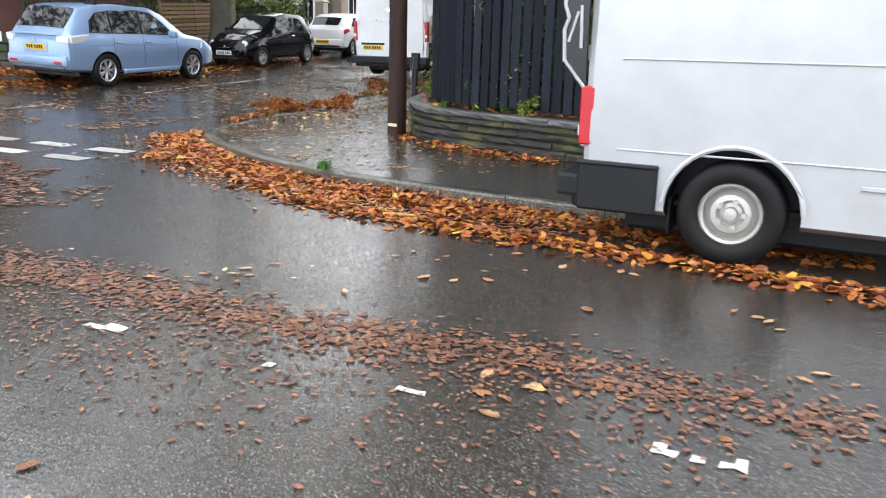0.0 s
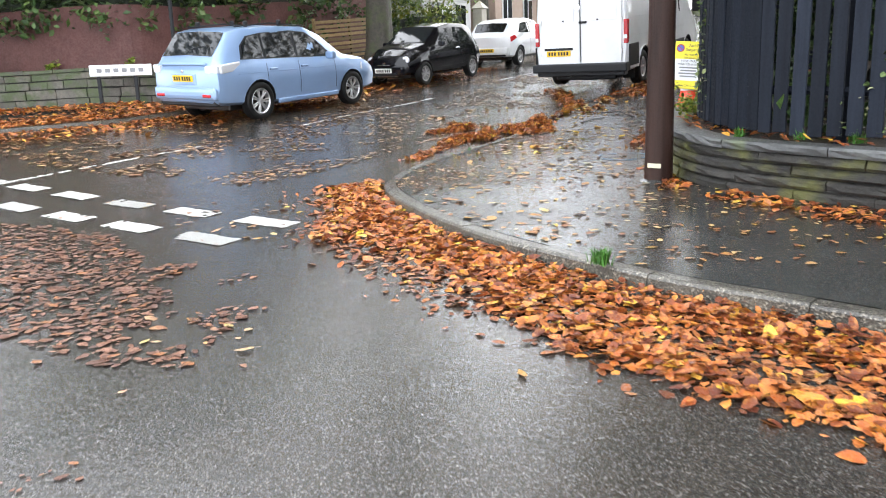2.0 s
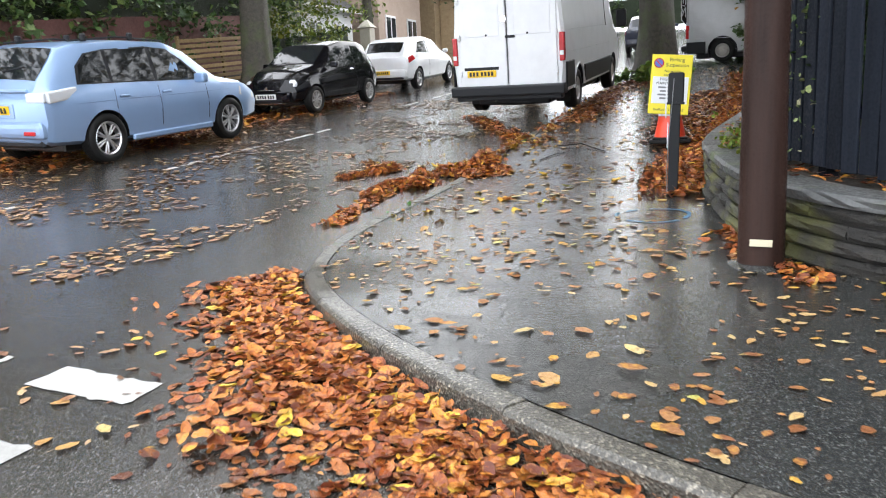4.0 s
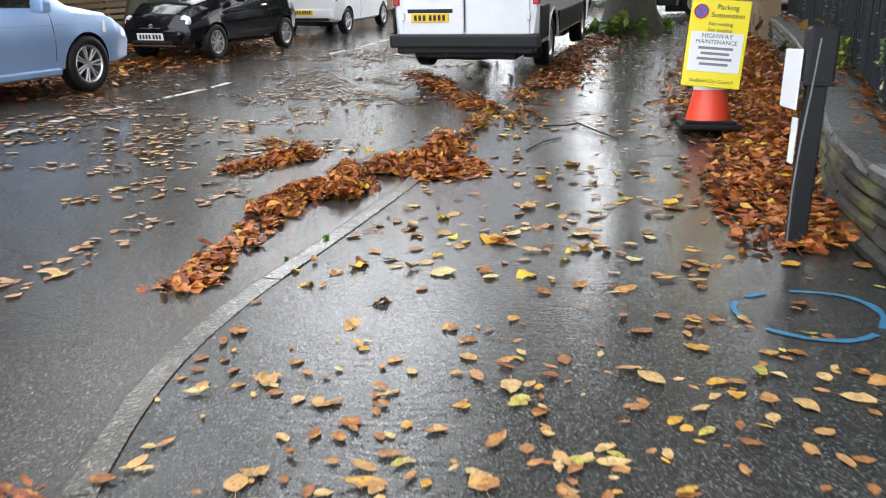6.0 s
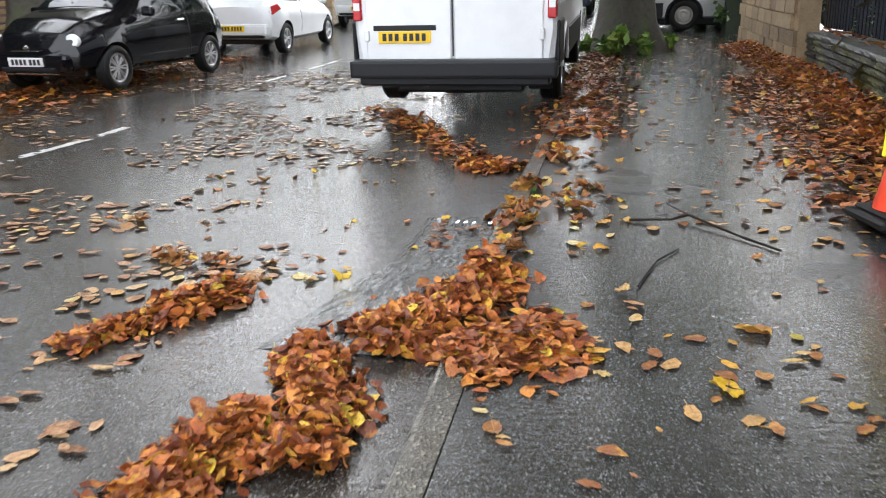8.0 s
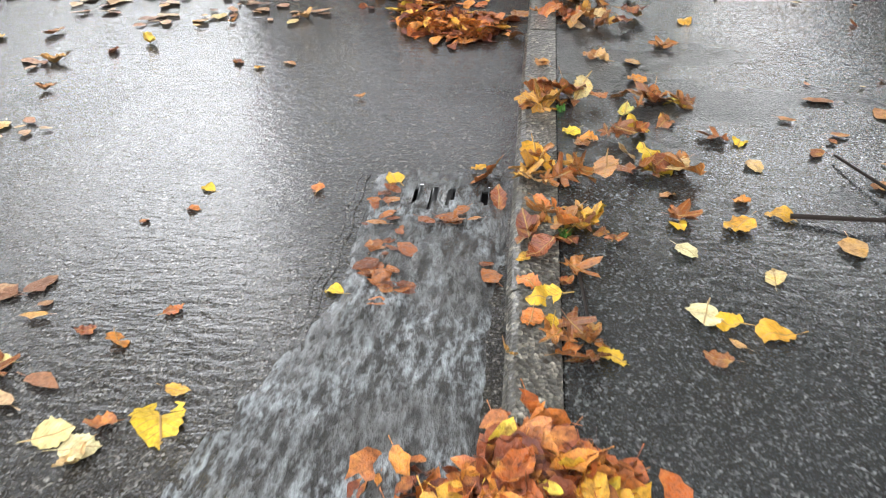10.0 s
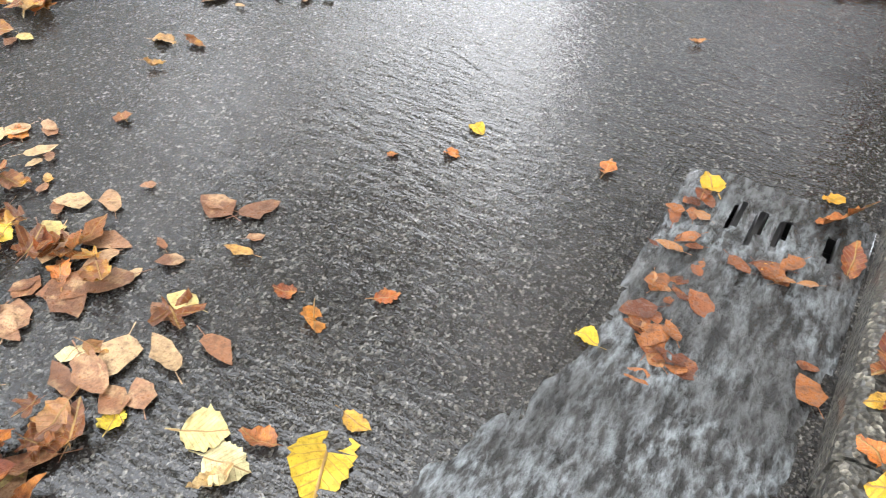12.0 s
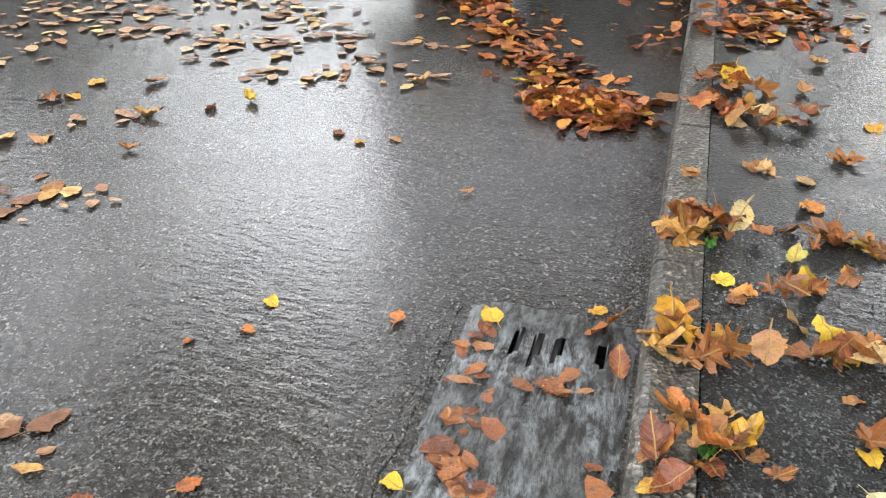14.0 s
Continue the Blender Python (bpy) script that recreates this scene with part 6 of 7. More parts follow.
def clump(x, y, n, rx, ry, h, seed, label, size=0.12):
    """A crumpled heap of broad leaves, longest up the street."""
    g = np.random.RandomState(seed)
    off = np.stack([g.normal(0, rx, n), g.normal(0, ry, n)], -1)
    q = np.array([x, y]) + off @ np.array([[RIDGE[0], RIDGE[1]], [DX, DY]])
    q = raised(q, h, seed)
    for px, py, pz in q:
        u = g.uniform()
        pool = LOBED if u < 0.5 else BROWN_MESHES if u < 0.75 else LEAF_MESHES if u < 0.94 else YELLOW_MESHES
        ob = new("fallen_leaf", pool[g.randint(len(pool))])
        ob.matrix_world = pose(px, py, pz + 0.006, g.normal(0, 20), g.normal(0, 20), g.uniform(0, 360)) @ Matrix.Scale(size * g.uniform(0.5, 1.15), 4)
        tagged(ob, label, "leaf", "leaves caught by the gully")


for i, (x, y, n_, rx, ry, s) in enumerate(((-1.601, 18.176, 14, 0.085, 0.045, 0.15), (-1.784, 17.703, 18, 0.075, 0.055, 0.13), (-1.861, 17.404, 14, 0.055, 0.065, 0.13), (-2.016, 16.998, 10, 0.05, 0.03, 0.11),
                                           (-1.147, 19.276, 14, 0.09, 0.05, 0.14), (-1.224, 18.986, 14, 0.09, 0.05, 0.13), (-1.07, 18.928, 8, 0.09, 0.04, 0.12))):
    clump(x, y, n_, rx, ry, 0.035, 100 + i, "wet crumpled leaf in a clump on the kerb", s)
for i, (x, y, n_, rx, ry, s) in enumerate(((-1.302, 18.137, 5, 0.06, 0.025, 0.13), (-1.456, 17.683, 9, 0.06, 0.035, 0.14), (-1.466, 17.886, 5, 0.05, 0.03, 0.11), (-1.196, 18.098, 4, 0.04, 0.03, 0.11))):
    clump(x, y, n_, rx, ry, 0.02, 130 + i, "wet folded leaf among others on the pavement", s)
for i, (x, y, n_, rx, ry, s) in enumerate(((-3.75, 17.53, 8, 0.07, 0.03, 0.12), (-3.60, 17.44, 14, 0.09, 0.03, 0.11), (-3.49, 17.46, 6, 0.04, 0.03, 0.10), (-3.29, 17.07, 5, 0.04, 0.02, 0.11), (-4.06, 18.27, 9, 0.10, 0.05, 0.12))):
    clump(x, y, n_, rx, ry, 0.025, 150 + i, "soaked leaf heaped with others in the road", s)
# ---- gully with its iron grating, half drowned ----
def gully():
    cx, cy = street(GULLY_A, GULLY_V)
    z = float(land(cx, cy))
    slope = math.degrees(math.atan2(float(land(*street(GULLY_A + 0.3, GULLY_V))) - float(land(*street(GULLY_A - 0.3, GULLY_V))), 0.6))
    m = pose(cx, cy, z, 0, 0, math.degrees(math.atan2(DY, DX))) @ pose(0, 0, 0, 0, -slope, 0)
    g = thing("gully_grate", m, "cast iron gully grating choked with leaves in the gutter", "drain grate")
    L, W = GULLY_L, GULLY_W
    bm = bmesh.new()
    t = 0.035
    for sx, sy, lx, ly in ((0, W / 2 - t / 2, L, t), (0, -W / 2 + t / 2, L, t), (L / 2 - t / 2, 0, t, W - 2 * t - 0.002), (-L / 2 + t / 2, 0, t, W - 2 * t - 0.002)):
        box(bm, sx, sy, -0.052, lx, ly, 0.05, 0.004)
    part("frame", bm, DARK_METAL, g)
    for k in range(8):
        y = -W / 2 + t + (W - 2 * t) * (k + 0.5) / 8
        part("bar", boxed(0, y, -0.032, L - 2 * t, 0.022, 0.035, 0.005), DARK_METAL, g)
    for x in (-0.07, 0.07):
        part("cross_bar", boxed(x, 0, -0.04, 0.02, W - 2 * t, 0.03, 0.004), DARK_METAL, g)
    bm = bmesh.new()
    box(bm, 0, 0, -0.30, L - 0.004, W - 0.004, 0.02)
    for sx, sy, lx, ly in ((0, W / 2, L, 0.02), (0, -W / 2, L, 0.02), (L / 2, 0, 0.02, W), (-L / 2, 0, 0.02, W)):
        box(bm, sx, sy, -0.19, lx, ly, 0.24)
    part("pit", bm, MORTAR, g)
    # the worn iron edging that runs on down the gutter from the frame
    for off, r in ((0.238, 0.007), (0.262, 0.005)):
        line = [(0.22 - 0.05 * k, off + 0.006 * math.sin(k * 1.7) + 0.004 * math.sin(k * 0.6), 0.001) for k in range(18)]
        part("edging", outline_strip(line, r), ROAD, g, "dark wet edging along the gutter")


gully()


def water_material():
    m = material("running_rain_water", (0.04, 0.037, 0.032), 0.1, spec=0.4)
    n = Nodes(m)
    p = n.turn(n.place(), 20)
    f1 = n.noise(p, 1.0, 5, 0.66, stretch=(40.0, 13.0, 20.0))
    f2 = n.noise(p, 1.0, 4, 0.6, stretch=(95.0, 40.0, 50.0))
    f3 = n.noise(p, 4.5, 3)
    mixd = n.math("ADD", n.math("MULTIPLY", f1, 0.6), n.math("MULTIPLY", f2, 0.4))
    foam = n.math("MULTIPLY", n.ramp(mixd, [(0.46, 0.0), (0.66, 0.62)]), n.ramp(f3, [(0.40, 0.2), (0.60, 1.0)]))
    bed = n.mix(n.ramp(f1, [(0.38, 0.0), (0.60, 1.0)]), (0.026, 0.025, 0.023), (0.085, 0.082, 0.076))
    n.color(n.mix(foam, bed, (0.50, 0.54, 0.55)))
    n.rough(n.mix(foam, 0.06, 0.25))
    n.normal(n.bump(mixd, 1.0, 0.030))
    n.b.inputs["Coat Weight"].default_value = 0.35
    n.b.inputs["Coat Roughness"].default_value = 0.03
    return m


WATER = water_material()


def running_water():
    """The stream that runs down the gutter and over the grating."""
    verts, faces = [], []
    aa = np.arange(1.05, 3.06, 0.014)
    n = 34
    for a in aa:
        w0 = 0.04
        w1 = np.interp(a, [1.05, 1.9, 2.3, 2.6, 2.85, 3.06], [0.85, 0.66, 0.52, 0.475, 0.475, 0.475])
        for j in range(n + 1):
            v = w0 + (w1 - w0) * j / n
            x, y = street(a, v)
            rush = np.interp(a, [1.0, 2.2, 2.6, 2.95], [0.35, 0.8, 1.0, 0.5])
            h = 0.008 * noise.noise(Vector((a * 9, v * 24, 0))) + 0.006 * noise.noise(Vector((a * 28, v * 45, 3)))
            edge = min(1.0, j / 4, (n - j) / 9)
            z = float(land(x, y)) + edge * (0.007 + rush * h) - (1 - edge) * 0.004
            # over the grating the water falls between the bars and stands in ridges
            if a > 2.62:
                slot = max(0.0, math.sin((v - 0.05) * 2 * math.pi / 0.055)) ** 1.5
                z -= np.interp(a, [2.62, 2.80, 2.88, 2.95, 2.975], [0.0, 0.004, 0.014, 0.016, 0.0]) * edge * slot * (0.7 + 0.8 * noise.noise(Vector((v * 22, 4, 8))))
            verts.append((x, y, z))
    k = n + 1
    for i in range(len(aa) - 1):
        for j in range(n):
            b = i * k + j
            # the black slots between the bars at the upper end
            v = 0.04 + 0.46 * (j + 0.5) / n
            if 2.87 + 0.09 * noise.noise(Vector((v * 40, 1, 5))) < aa[i] < 2.955 + 0.03 * noise.noise(Vector((v * 33, 3, 1))) and math.sin((v - 0.05) * 2 * math.pi / 0.055) > 0.35 and 0.09 < v < 0.40 and noise.noise(Vector((v * 19, 7, 2))) > -0.2:
                continue
            faces.append((b, b + 1, b + k + 1, b + k))
    tagged(data_ob("water", verts, faces, WATER, smooth=True), "rain water rushing over the gully and down the gutter", "water", kind="structure")


running_water()


WET_TWIG = material("wet_dark_twig", (0.016, 0.011, 0.008), 0.5, spec=0.2)


def twig(points, r, label):
    bm = bmesh.new()
    for a, b in zip(points, points[1:]):
        cyl(bm, (a[0], a[1], foot(a[0], a[1]) + a[2]), (b[0], b[1], foot(b[0], b[1]) + b[2]), r, r * 0.75, 6)
    return tagged(mesh_ob("twig", bm, WET_TWIG), label, "twig")


twig([(-1.25, 17.35, 0.01), (-1.05, 17.25, 0.03), (-0.93, 17.30, 0.035), (-0.80, 16.95, 0.012), (-0.72, 16.72, 0.01)], 0.008, "dark forked twig lying on the pavement")
twig([(-0.93, 17.30, 0.035), (-0.92, 17.62, 0.015)], 0.006, "side shoot of a twig on the pavement")
twig([(-1.55, 16.45, 0.008), (-1.35, 16.72, 0.012), (-1.18, 16.86, 0.008)], 0.006, "thin bent twig on the pavement")
twig([(-1.885, 17.25, 0.010), (-1.905, 17.17, 0.012), (-1.93, 17.07, 0.008)], 0.005, "brown twig on the kerb")


def tuft(x, y, n, h, seed, label, lift=0.0):
    """A tuft of grass blades."""
    g = np.random.RandomState(seed)
    V, F = [], []
    z = foot(x, y) + lift
    for k in range(n):
        a, lean = g.uniform(0, 6.283), g.uniform(0.1, 0.9)
        L, w = h * g.uniform(0.5, 1.1), 0.004
        bx, by = x + g.normal(0, h * 0.22), y + g.normal(0, h * 0.22)
        dx, dy = math.cos(a), math.sin(a)
        b = len(V)
        V += [(bx - dy * w, by + dx * w, z), (bx + dy * w, by - dx * w, z), (bx + dx * L * lean * 0.4 - dy * w, by + dy * L * lean * 0.4 + dx * w, z + L * 0.6),
              (bx + dx * L * lean * 0.4 + dy * w, by + dy * L * lean * 0.4 - dx * w, z + L * 0.6), (bx + dx * L * lean, by + dy * L * lean, z + L * (1 - lean * 0.4))]
        F += [(b, b + 1, b + 3), (b, b + 3, b + 2), (b + 2, b + 3, b + 4)]
    me = tri_mesh("grass_tuft", V, F)
    me.materials.append(GRASS)
    return tagged(new("grass_tuft", me), label, "grass", kind="stuff")


tuft(-1.30, 8.66, 110, 0.13, 1, "green grass tuft growing at the kerb joint")
tuft(-3.18, 14.15, 14, 0.025, 2, "moss and grass in the kerb joint")
tuft(-3.0, 14.42, 60, 0.03, 3, "small green weed on the pavement")
tuft(-1.60, 18.12, 16, 0.028, 4, "small green weed on the kerb")
tuft(-1.86, 17.40, 16, 0.026, 5, "small green weed on the kerb")
tuft(-0.12, 11.05, 40, 0.10, 6, "grass growing over the wall coping", WALL_H)
tuft(0.30, 10.75, 40, 0.10, 7, "grass growing over the wall coping", WALL_H)
tuft(0.65, 10.45, 50, 0.12, 8, "grass growing over the wall coping", WALL_H)

# ivy in the gaps of the fence
g = np.random.RandomState(9)
iv = []
while len(iv) < 2000:
    d, zz = g.uniform(1.0, wall_len[-1]), g.uniform(0.0, 1.95)
    if noise.noise(Vector((d * 1.6, zz * 0.7, 2))) > 0.12:
        k = round((d - 0.3) / 0.155) + 0.5
        x, y = on_wall(0.3 + k * 0.155 + g.normal(0, 0.02), 0.30 - 0.018 + g.normal(0, 0.012))
        iv.append((x, y, wall_foot(d) + WALL_H + 0.05 + zz))
scatter("ivy", iv, 0.042, 1.2, IVY, "green ivy leaves poking through the fence boards", 70, category="ivy")

# leaves held under the water against the grating
for k, (a, v, n_, up) in enumerate(((2.87, 0.41, 7, 0.004), (2.72, 0.38, 7, 0.004), (2.62, 0.38, 9, 0.004), (2.48, 0.36, 12, 0.004), (2.42, 0.33, 6, 0.004), (2.75, 0.20, 9, 0.016), (2.55, 0.09, 2, 0.004))):
    x, y = street(a, v)
    gg = np.random.RandomState(300 + k)
    qq = np.array([x, y]) + gg.normal(0, 0.026, (n_, 2))
    zz = land(qq[:, 0], qq[:, 1]) + up + gg.uniform(0.002, 0.010, n_)
    scatter("leaf_clump", np.concatenate([qq, zz[:, None]], 1), 0.052, 0.08, SOAKED_RUST, "soaked leaves caught on the gully grating", 300 + k)
lay([(-2.19, 17.98, 0.075, 2), (-1.92, 17.985, 0.06, 2), (-2.085, 17.72, 0.05, 2), (-2.06, 17.69, 0.05, 0), (-2.21, 17.94, 0.05, 0)], " caught on the gully grating", 0.016, 12)
# ---- the far side of the street and the distance ----
class Run:
    """A line in plan with places along it and off it to its left."""

    def __init__(self, line, step=0.1):
        self.p = resample(line, step)
        self.l = np.concatenate([[0], np.cumsum(np.hypot(*np.diff(self.p, axis=0).T))])
        self.n = -inward(self.p)

    def at(self, d, off=0.0):
        return (float(np.interp(d, self.l, self.p[:, 0]) + off * np.interp(d, self.l, self.n[:, 0])),
                float(np.interp(d, self.l, self.p[:, 1]) + off * np.interp(d, self.l, self.n[:, 1])))

    def slab(self, d0, d1, o0, o1, z0, z1, step=0.4, tops=0.10):
        """A solid strip between two offsets and two heights over the land."""
        bm = bmesh.new()
        n = max(2, int((d1 - d0) / step) + 1)
        rings = []
        for d in np.linspace(d0, d1, n):
            x0, y0 = self.at(d, o0)
            x1, y1 = self.at(d, o1)
            g = float(land(*self.at(d))) + tops
            rings.append([bm.verts.new(c) for c in ((x0, y0, g + z0), (x1, y1, g + z0), (x1, y1, g + z1), (x0, y0, g + z1))])
        for a, b in zip(rings, rings[1:]):
            for k in range(4):
                bm.faces.new((a[k], a[(k + 1) % 4], b[(k + 1) % 4], b[k]))
        bm.faces.new(rings[0])
        bm.faces.new(rings[-1][::-1])
        bmesh.ops.recalc_face_normals(bm, faces=bm.faces)
        return bm


far_run = Run(FAR_KERB, 0.2)
FAR_WALL = [(-34.0, 25.4), (-26.0, 22.7), (-20.0, 21.4), (-15.3, 20.85), (-12.7, 20.9), (-11.6, 21.5), (-10.9, 22.9), street(8.0, 10.2), street(20.0, 10.2), street(40.0, 10.2), street(64.0, 10.2)]
far_wall = Run(FAR_WALL, 0.1)

bm = far_run.slab(4, far_run.l[-1] - 2, 0.12, 5.5, -0.3, -0.004, 0.5)
tagged(mesh_ob("pavement_far", bm, PAVE), "far pavement of wet tarmac buried in leaves", "pavement", kind="structure")
far_kerb = tagged(new("kerb_far"), "grey far kerb behind the parked cars", "kerb", kind="structure")
d = 6.0
while d < 60:
    part("kerb_stone", far_run.slab(d + 0.004, d + 0.91, 0.0, 0.125, -0.3, 0.0, 0.45), KERB, far_kerb)
    d += 0.915


def far_stone_wall():
    rng = random.Random(14)
    wall = tagged(new("wall_far"), "low rough stone wall grown with moss beside the far pavement", "wall", kind="structure")
    part("wall_core", far_wall.slab(2, 33.5, 0.05, 0.32, -0.3, 0.72), MORTAR, wall)
    for z0, z1 in ((-0.05, 0.19), (0.20, 0.42), (0.43, 0.62), (0.63, 0.80)):
        d = 8.0 + rng.uniform(0, 0.4)
        while d < 27:
            L = rng.uniform(0.35, 0.85)
            part("stone", far_wall.slab(d + 0.012, d + L - 0.012, -0.02 + rng.uniform(-0.02, 0.02), 0.3, z0 + 0.008, z1 - rng.uniform(0.002, 0.02), 0.3), FAR_STONE, wall)
            d += L
    for d in np.arange(8, 27, 0.8):
        part("coping_stone", far_wall.slab(d + 0.01, d + 0.79, -0.06, 0.36, 0.80, 0.87 + rng.uniform(-0.01, 0.02), 0.4), FAR_STONE, wall)


FAR_STONE = stony("far_rough_stone", (0.09, 0.085, 0.07), (0.17, 0.155, 0.125), 5, 0.02, (0.4, 0.85), (0.06, 0.085, 0.03), 0.52)
far_stone_wall()
tagged(mesh_ob("wall_red", far_wall.slab(3, 34.0, 0.75, 0.95, -0.2, 2.35), RED_WALL), "dull red rendered wall behind the low stone wall", "wall", kind="structure")


def leafy(name, centres, radius, n, size, mat, label, seed, category="shrub", squash=(1, 1, 1), kind="stuff"):
    """Leaves in many small uneven clumps about the given centres."""
    g = np.random.RandomState(seed)
    c = np.asarray(centres, float)
    subs = c[g.randint(0, len(c), max(20, n // 45))] + g.normal(0, 1, (max(20, n // 45), 3)) * radius * 0.62 * np.array(squash)
    p = subs[g.randint(0, len(subs), n)] + g.normal(0, 1, (n, 3)) * radius * 0.20
    return scatter(name, p, size, 1.0, mat, label, seed, kind, BLADES, category)


# evergreen hedge over the red wall
cs = []
for d in np.arange(3, 35, 0.6):
    for z in (2.1, 2.7, 3.4, 4.2, 4.9):
        x, y = far_wall.at(d, 0.7 if z < 3 else 1.2)
        cs.append((x, y, float(land(x, y)) + z))
leafy("hedge", cs, 0.75, 24000, 0.16, FOLIAGE, "dense dark evergreen hedge hanging over a red wall", 200, "hedge")
# plain slab within the leaves; its near-black colour paints the hedge's inner shade
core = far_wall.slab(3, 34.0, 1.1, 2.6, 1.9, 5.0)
tagged(mesh_ob("hedge_core", core, HEDGE_DARK := stony("hedge_shade", (0.010, 0.016, 0.006), (0.02, 0.032, 0.012), 6, 0.05, (0.8, 0.95))), "solid core with the evergreen hedge's inner shade put into its colour", "hedge", kind="stuff")
cs = [(*far_wall.at(d, 0.45), float(land(*far_wall.at(d, 0.45))) + 0.98) for d in np.arange(6, 28, 0.35)]
leafy("undergrowth", cs, 0.22, 1800, 0.10, LIME, "yellowing weeds growing on the stone wall", 201, "weeds")


def street_nameplate():
    x, y = -12.05, 20.55
    m = pose(x, y, float(land(x, y)) + 0.10, 0, 0, 22)
    sign = thing("street_nameplate", m, "white street nameplate on two short posts before a stone wall", "sign")
    part("plate", boxed(0.1, -0.03, 0.78, 1.35, 0.03, 0.25, 0.01), SIGN_WHITE, sign)
    for k in range(6):
        part("text_bar", boxed(-0.36 + 0.18 * k, -0.047, 0.78, 0.11, 0.004, 0.09), SIGN_GREY, sign)
    for sx in (-0.4, 0.4):
        part("leg", boxed(sx, 0.025, 0.4, 0.08, 0.08, 0.95, 0.01), TRIM, sign)


street_nameplate()


def parking_post():
    x, y = -10.75, 20.9
    m = pose(x, y, float(land(x, y)) + 0.10, 0, 0, 25)
    post = thing("sign_post", m, "dark steel post with a white and a yellow parking plate", "sign")
    bm = bmesh.new()
    cyl(bm, (0, 0, 0), (0, 0, 3.4), 0.045, seg=12)
    part("pole", bm, TRIM, post)
    p = part("plate", boxed(0, -0.06, 3.12, 0.42, 0.012, 0.42, 0.01), SIGN_WHITE, post, "white parking plate")
    bm = bmesh.new()
    cyl(bm, (0, -0.067, 3.15), (0, -0.071, 3.15), 0.11, seg=20)
    part("disc", bm, SIGN_BLUE, p)
    part("plate", boxed(0, -0.06, 2.74, 0.26, 0.012, 0.30, 0.01), PLATE_YELLOW, post, "small yellow plate")


parking_post()


def slat_fence():
    d0 = street(8.6, 10.0)
    fence = thing("slat_fence", pose(d0[0], d0[1], float(land(*d0)) + 0.1, 0, -5.0, 70), "weathered fence of horizontal timber slats", "fence")
    for k in range(12):
        part("slat", boxed(1.75, 0, 0.25 + 0.13 * k, 3.5, 0.022, 0.085, 0.004), SLAT_WOOD, fence)
    for x in (0.05, 1.75, 3.45):
        part("post", boxed(x, 0.05, 0.85, 0.09, 0.07, 1.9, 0.005), SLAT_WOOD, fence)


slat_fence()


def tree(name, x, y, r, h, seed, label, mat, crown=3.0, leaves=6000, size=0.16, lift=0.10):
    """A tapered trunk with roots and limbs, and a loose crown of leaves."""
    rng = random.Random(seed)
    z = float(land(x, y)) + lift
    t = thing(name, pose(x, y, z), label, "tree")
    bm = bmesh.new()
    seg, rings = 18, []
    for k in range(16):
        u = k / 15
        zz = -0.1 + u * h
        rr = r * (1.0 + 0.55 * math.exp(-zz * 2.2)) * (1 - 0.45 * u)
        cx, cy = 0.12 * math.sin(u * 2.2 + seed), 0.1 * math.sin(u * 3 + seed * 2)
        ring = []
        for j in range(seg):
            a = 2 * math.pi * j / seg
            q = rr * (1 + 0.08 * math.sin(a * 4 + seed) * (1.3 - u) + 0.05 * math.sin(a * 9 + zz * 2.5) + rng.uniform(-0.02, 0.02))
            ring.append(bm.verts.new((cx + q * math.cos(a), cy + q * math.sin(a), zz)))
        rings.append(ring)
    for a, b in zip(rings, rings[1:]):
        for j in range(seg):
            bm.faces.new((a[j], a[(j + 1) % seg], b[(j + 1) % seg], b[j]))
    part("trunk", bm, BARK, t, smooth=True)
    ends = []
    for k in range(9):
        a = k * 2.4 + rng.uniform(-0.4, 0.4)
        p = Vector((0, 0, h * rng.uniform(0.62, 0.97)))
        d = Vector((math.cos(a), math.sin(a), rng.uniform(0.5, 1.1))).normalized()
        bm = bmesh.new()
        rr = r * 0.36
        for s in range(5):
            q = p + d * crown * rng.uniform(0.22, 0.34)
            cyl(bm, p, q, rr, rr * 0.7, 8)
            rr *= 0.7
            p = q
            d = (d + Vector((rng.uniform(-0.3, 0.3), rng.uniform(-0.3, 0.3), rng.uniform(-0.25, 0.2)))).normalized()
            ends.append((p.x + x, p.y + y, p.z + z))
        part("limb", bm, BARK, t)
    c = leafy("crown", ends, crown * 0.42, leaves, size, mat, "", seed, "tree")
    del c["category"], c["kind"]
    c.parent = t
    c.matrix_parent_inverse = t.matrix_world.inverted()
    return t


tree("street_tree", 2.45, 27.3, 0.42, 9.0, 3, "stout street tree with furrowed bark by the kerb", AUTUMN, 5.0, 44000, 0.22)
tx, ty = street(10.8, 9.2)
tree("street_tree", tx, ty, 0.40, 14.0, 5, "dark street tree with rusty leaves on the far pavement", AUTUMN, 4.8, 26000, 0.22)
for i, (a, v, h, c) in enumerate(((4.0, 14.5, 6.0, 4.0), (15.0, 16.0, 6.5, 4.2), (24.0, 12.5, 5.0, 3.2), (38.0, 12.0, 6.0, 4.0), (-3.0, 17.5, 6.5, 4.5), (-11.0, 21.0, 7.0, 4.5), (33.0, -4.0, 6.0, 4.0), (52.0, 9.5, 6.5, 4.4))):
    tx, ty = street(a, v)
    tree("garden_tree", tx, ty, 0.28, h, 20 + i, "tall garden tree with thinning autumn leaves", (FOLIAGE, AUTUMN, LIME)[i % 3], c, 8000, 0.19)
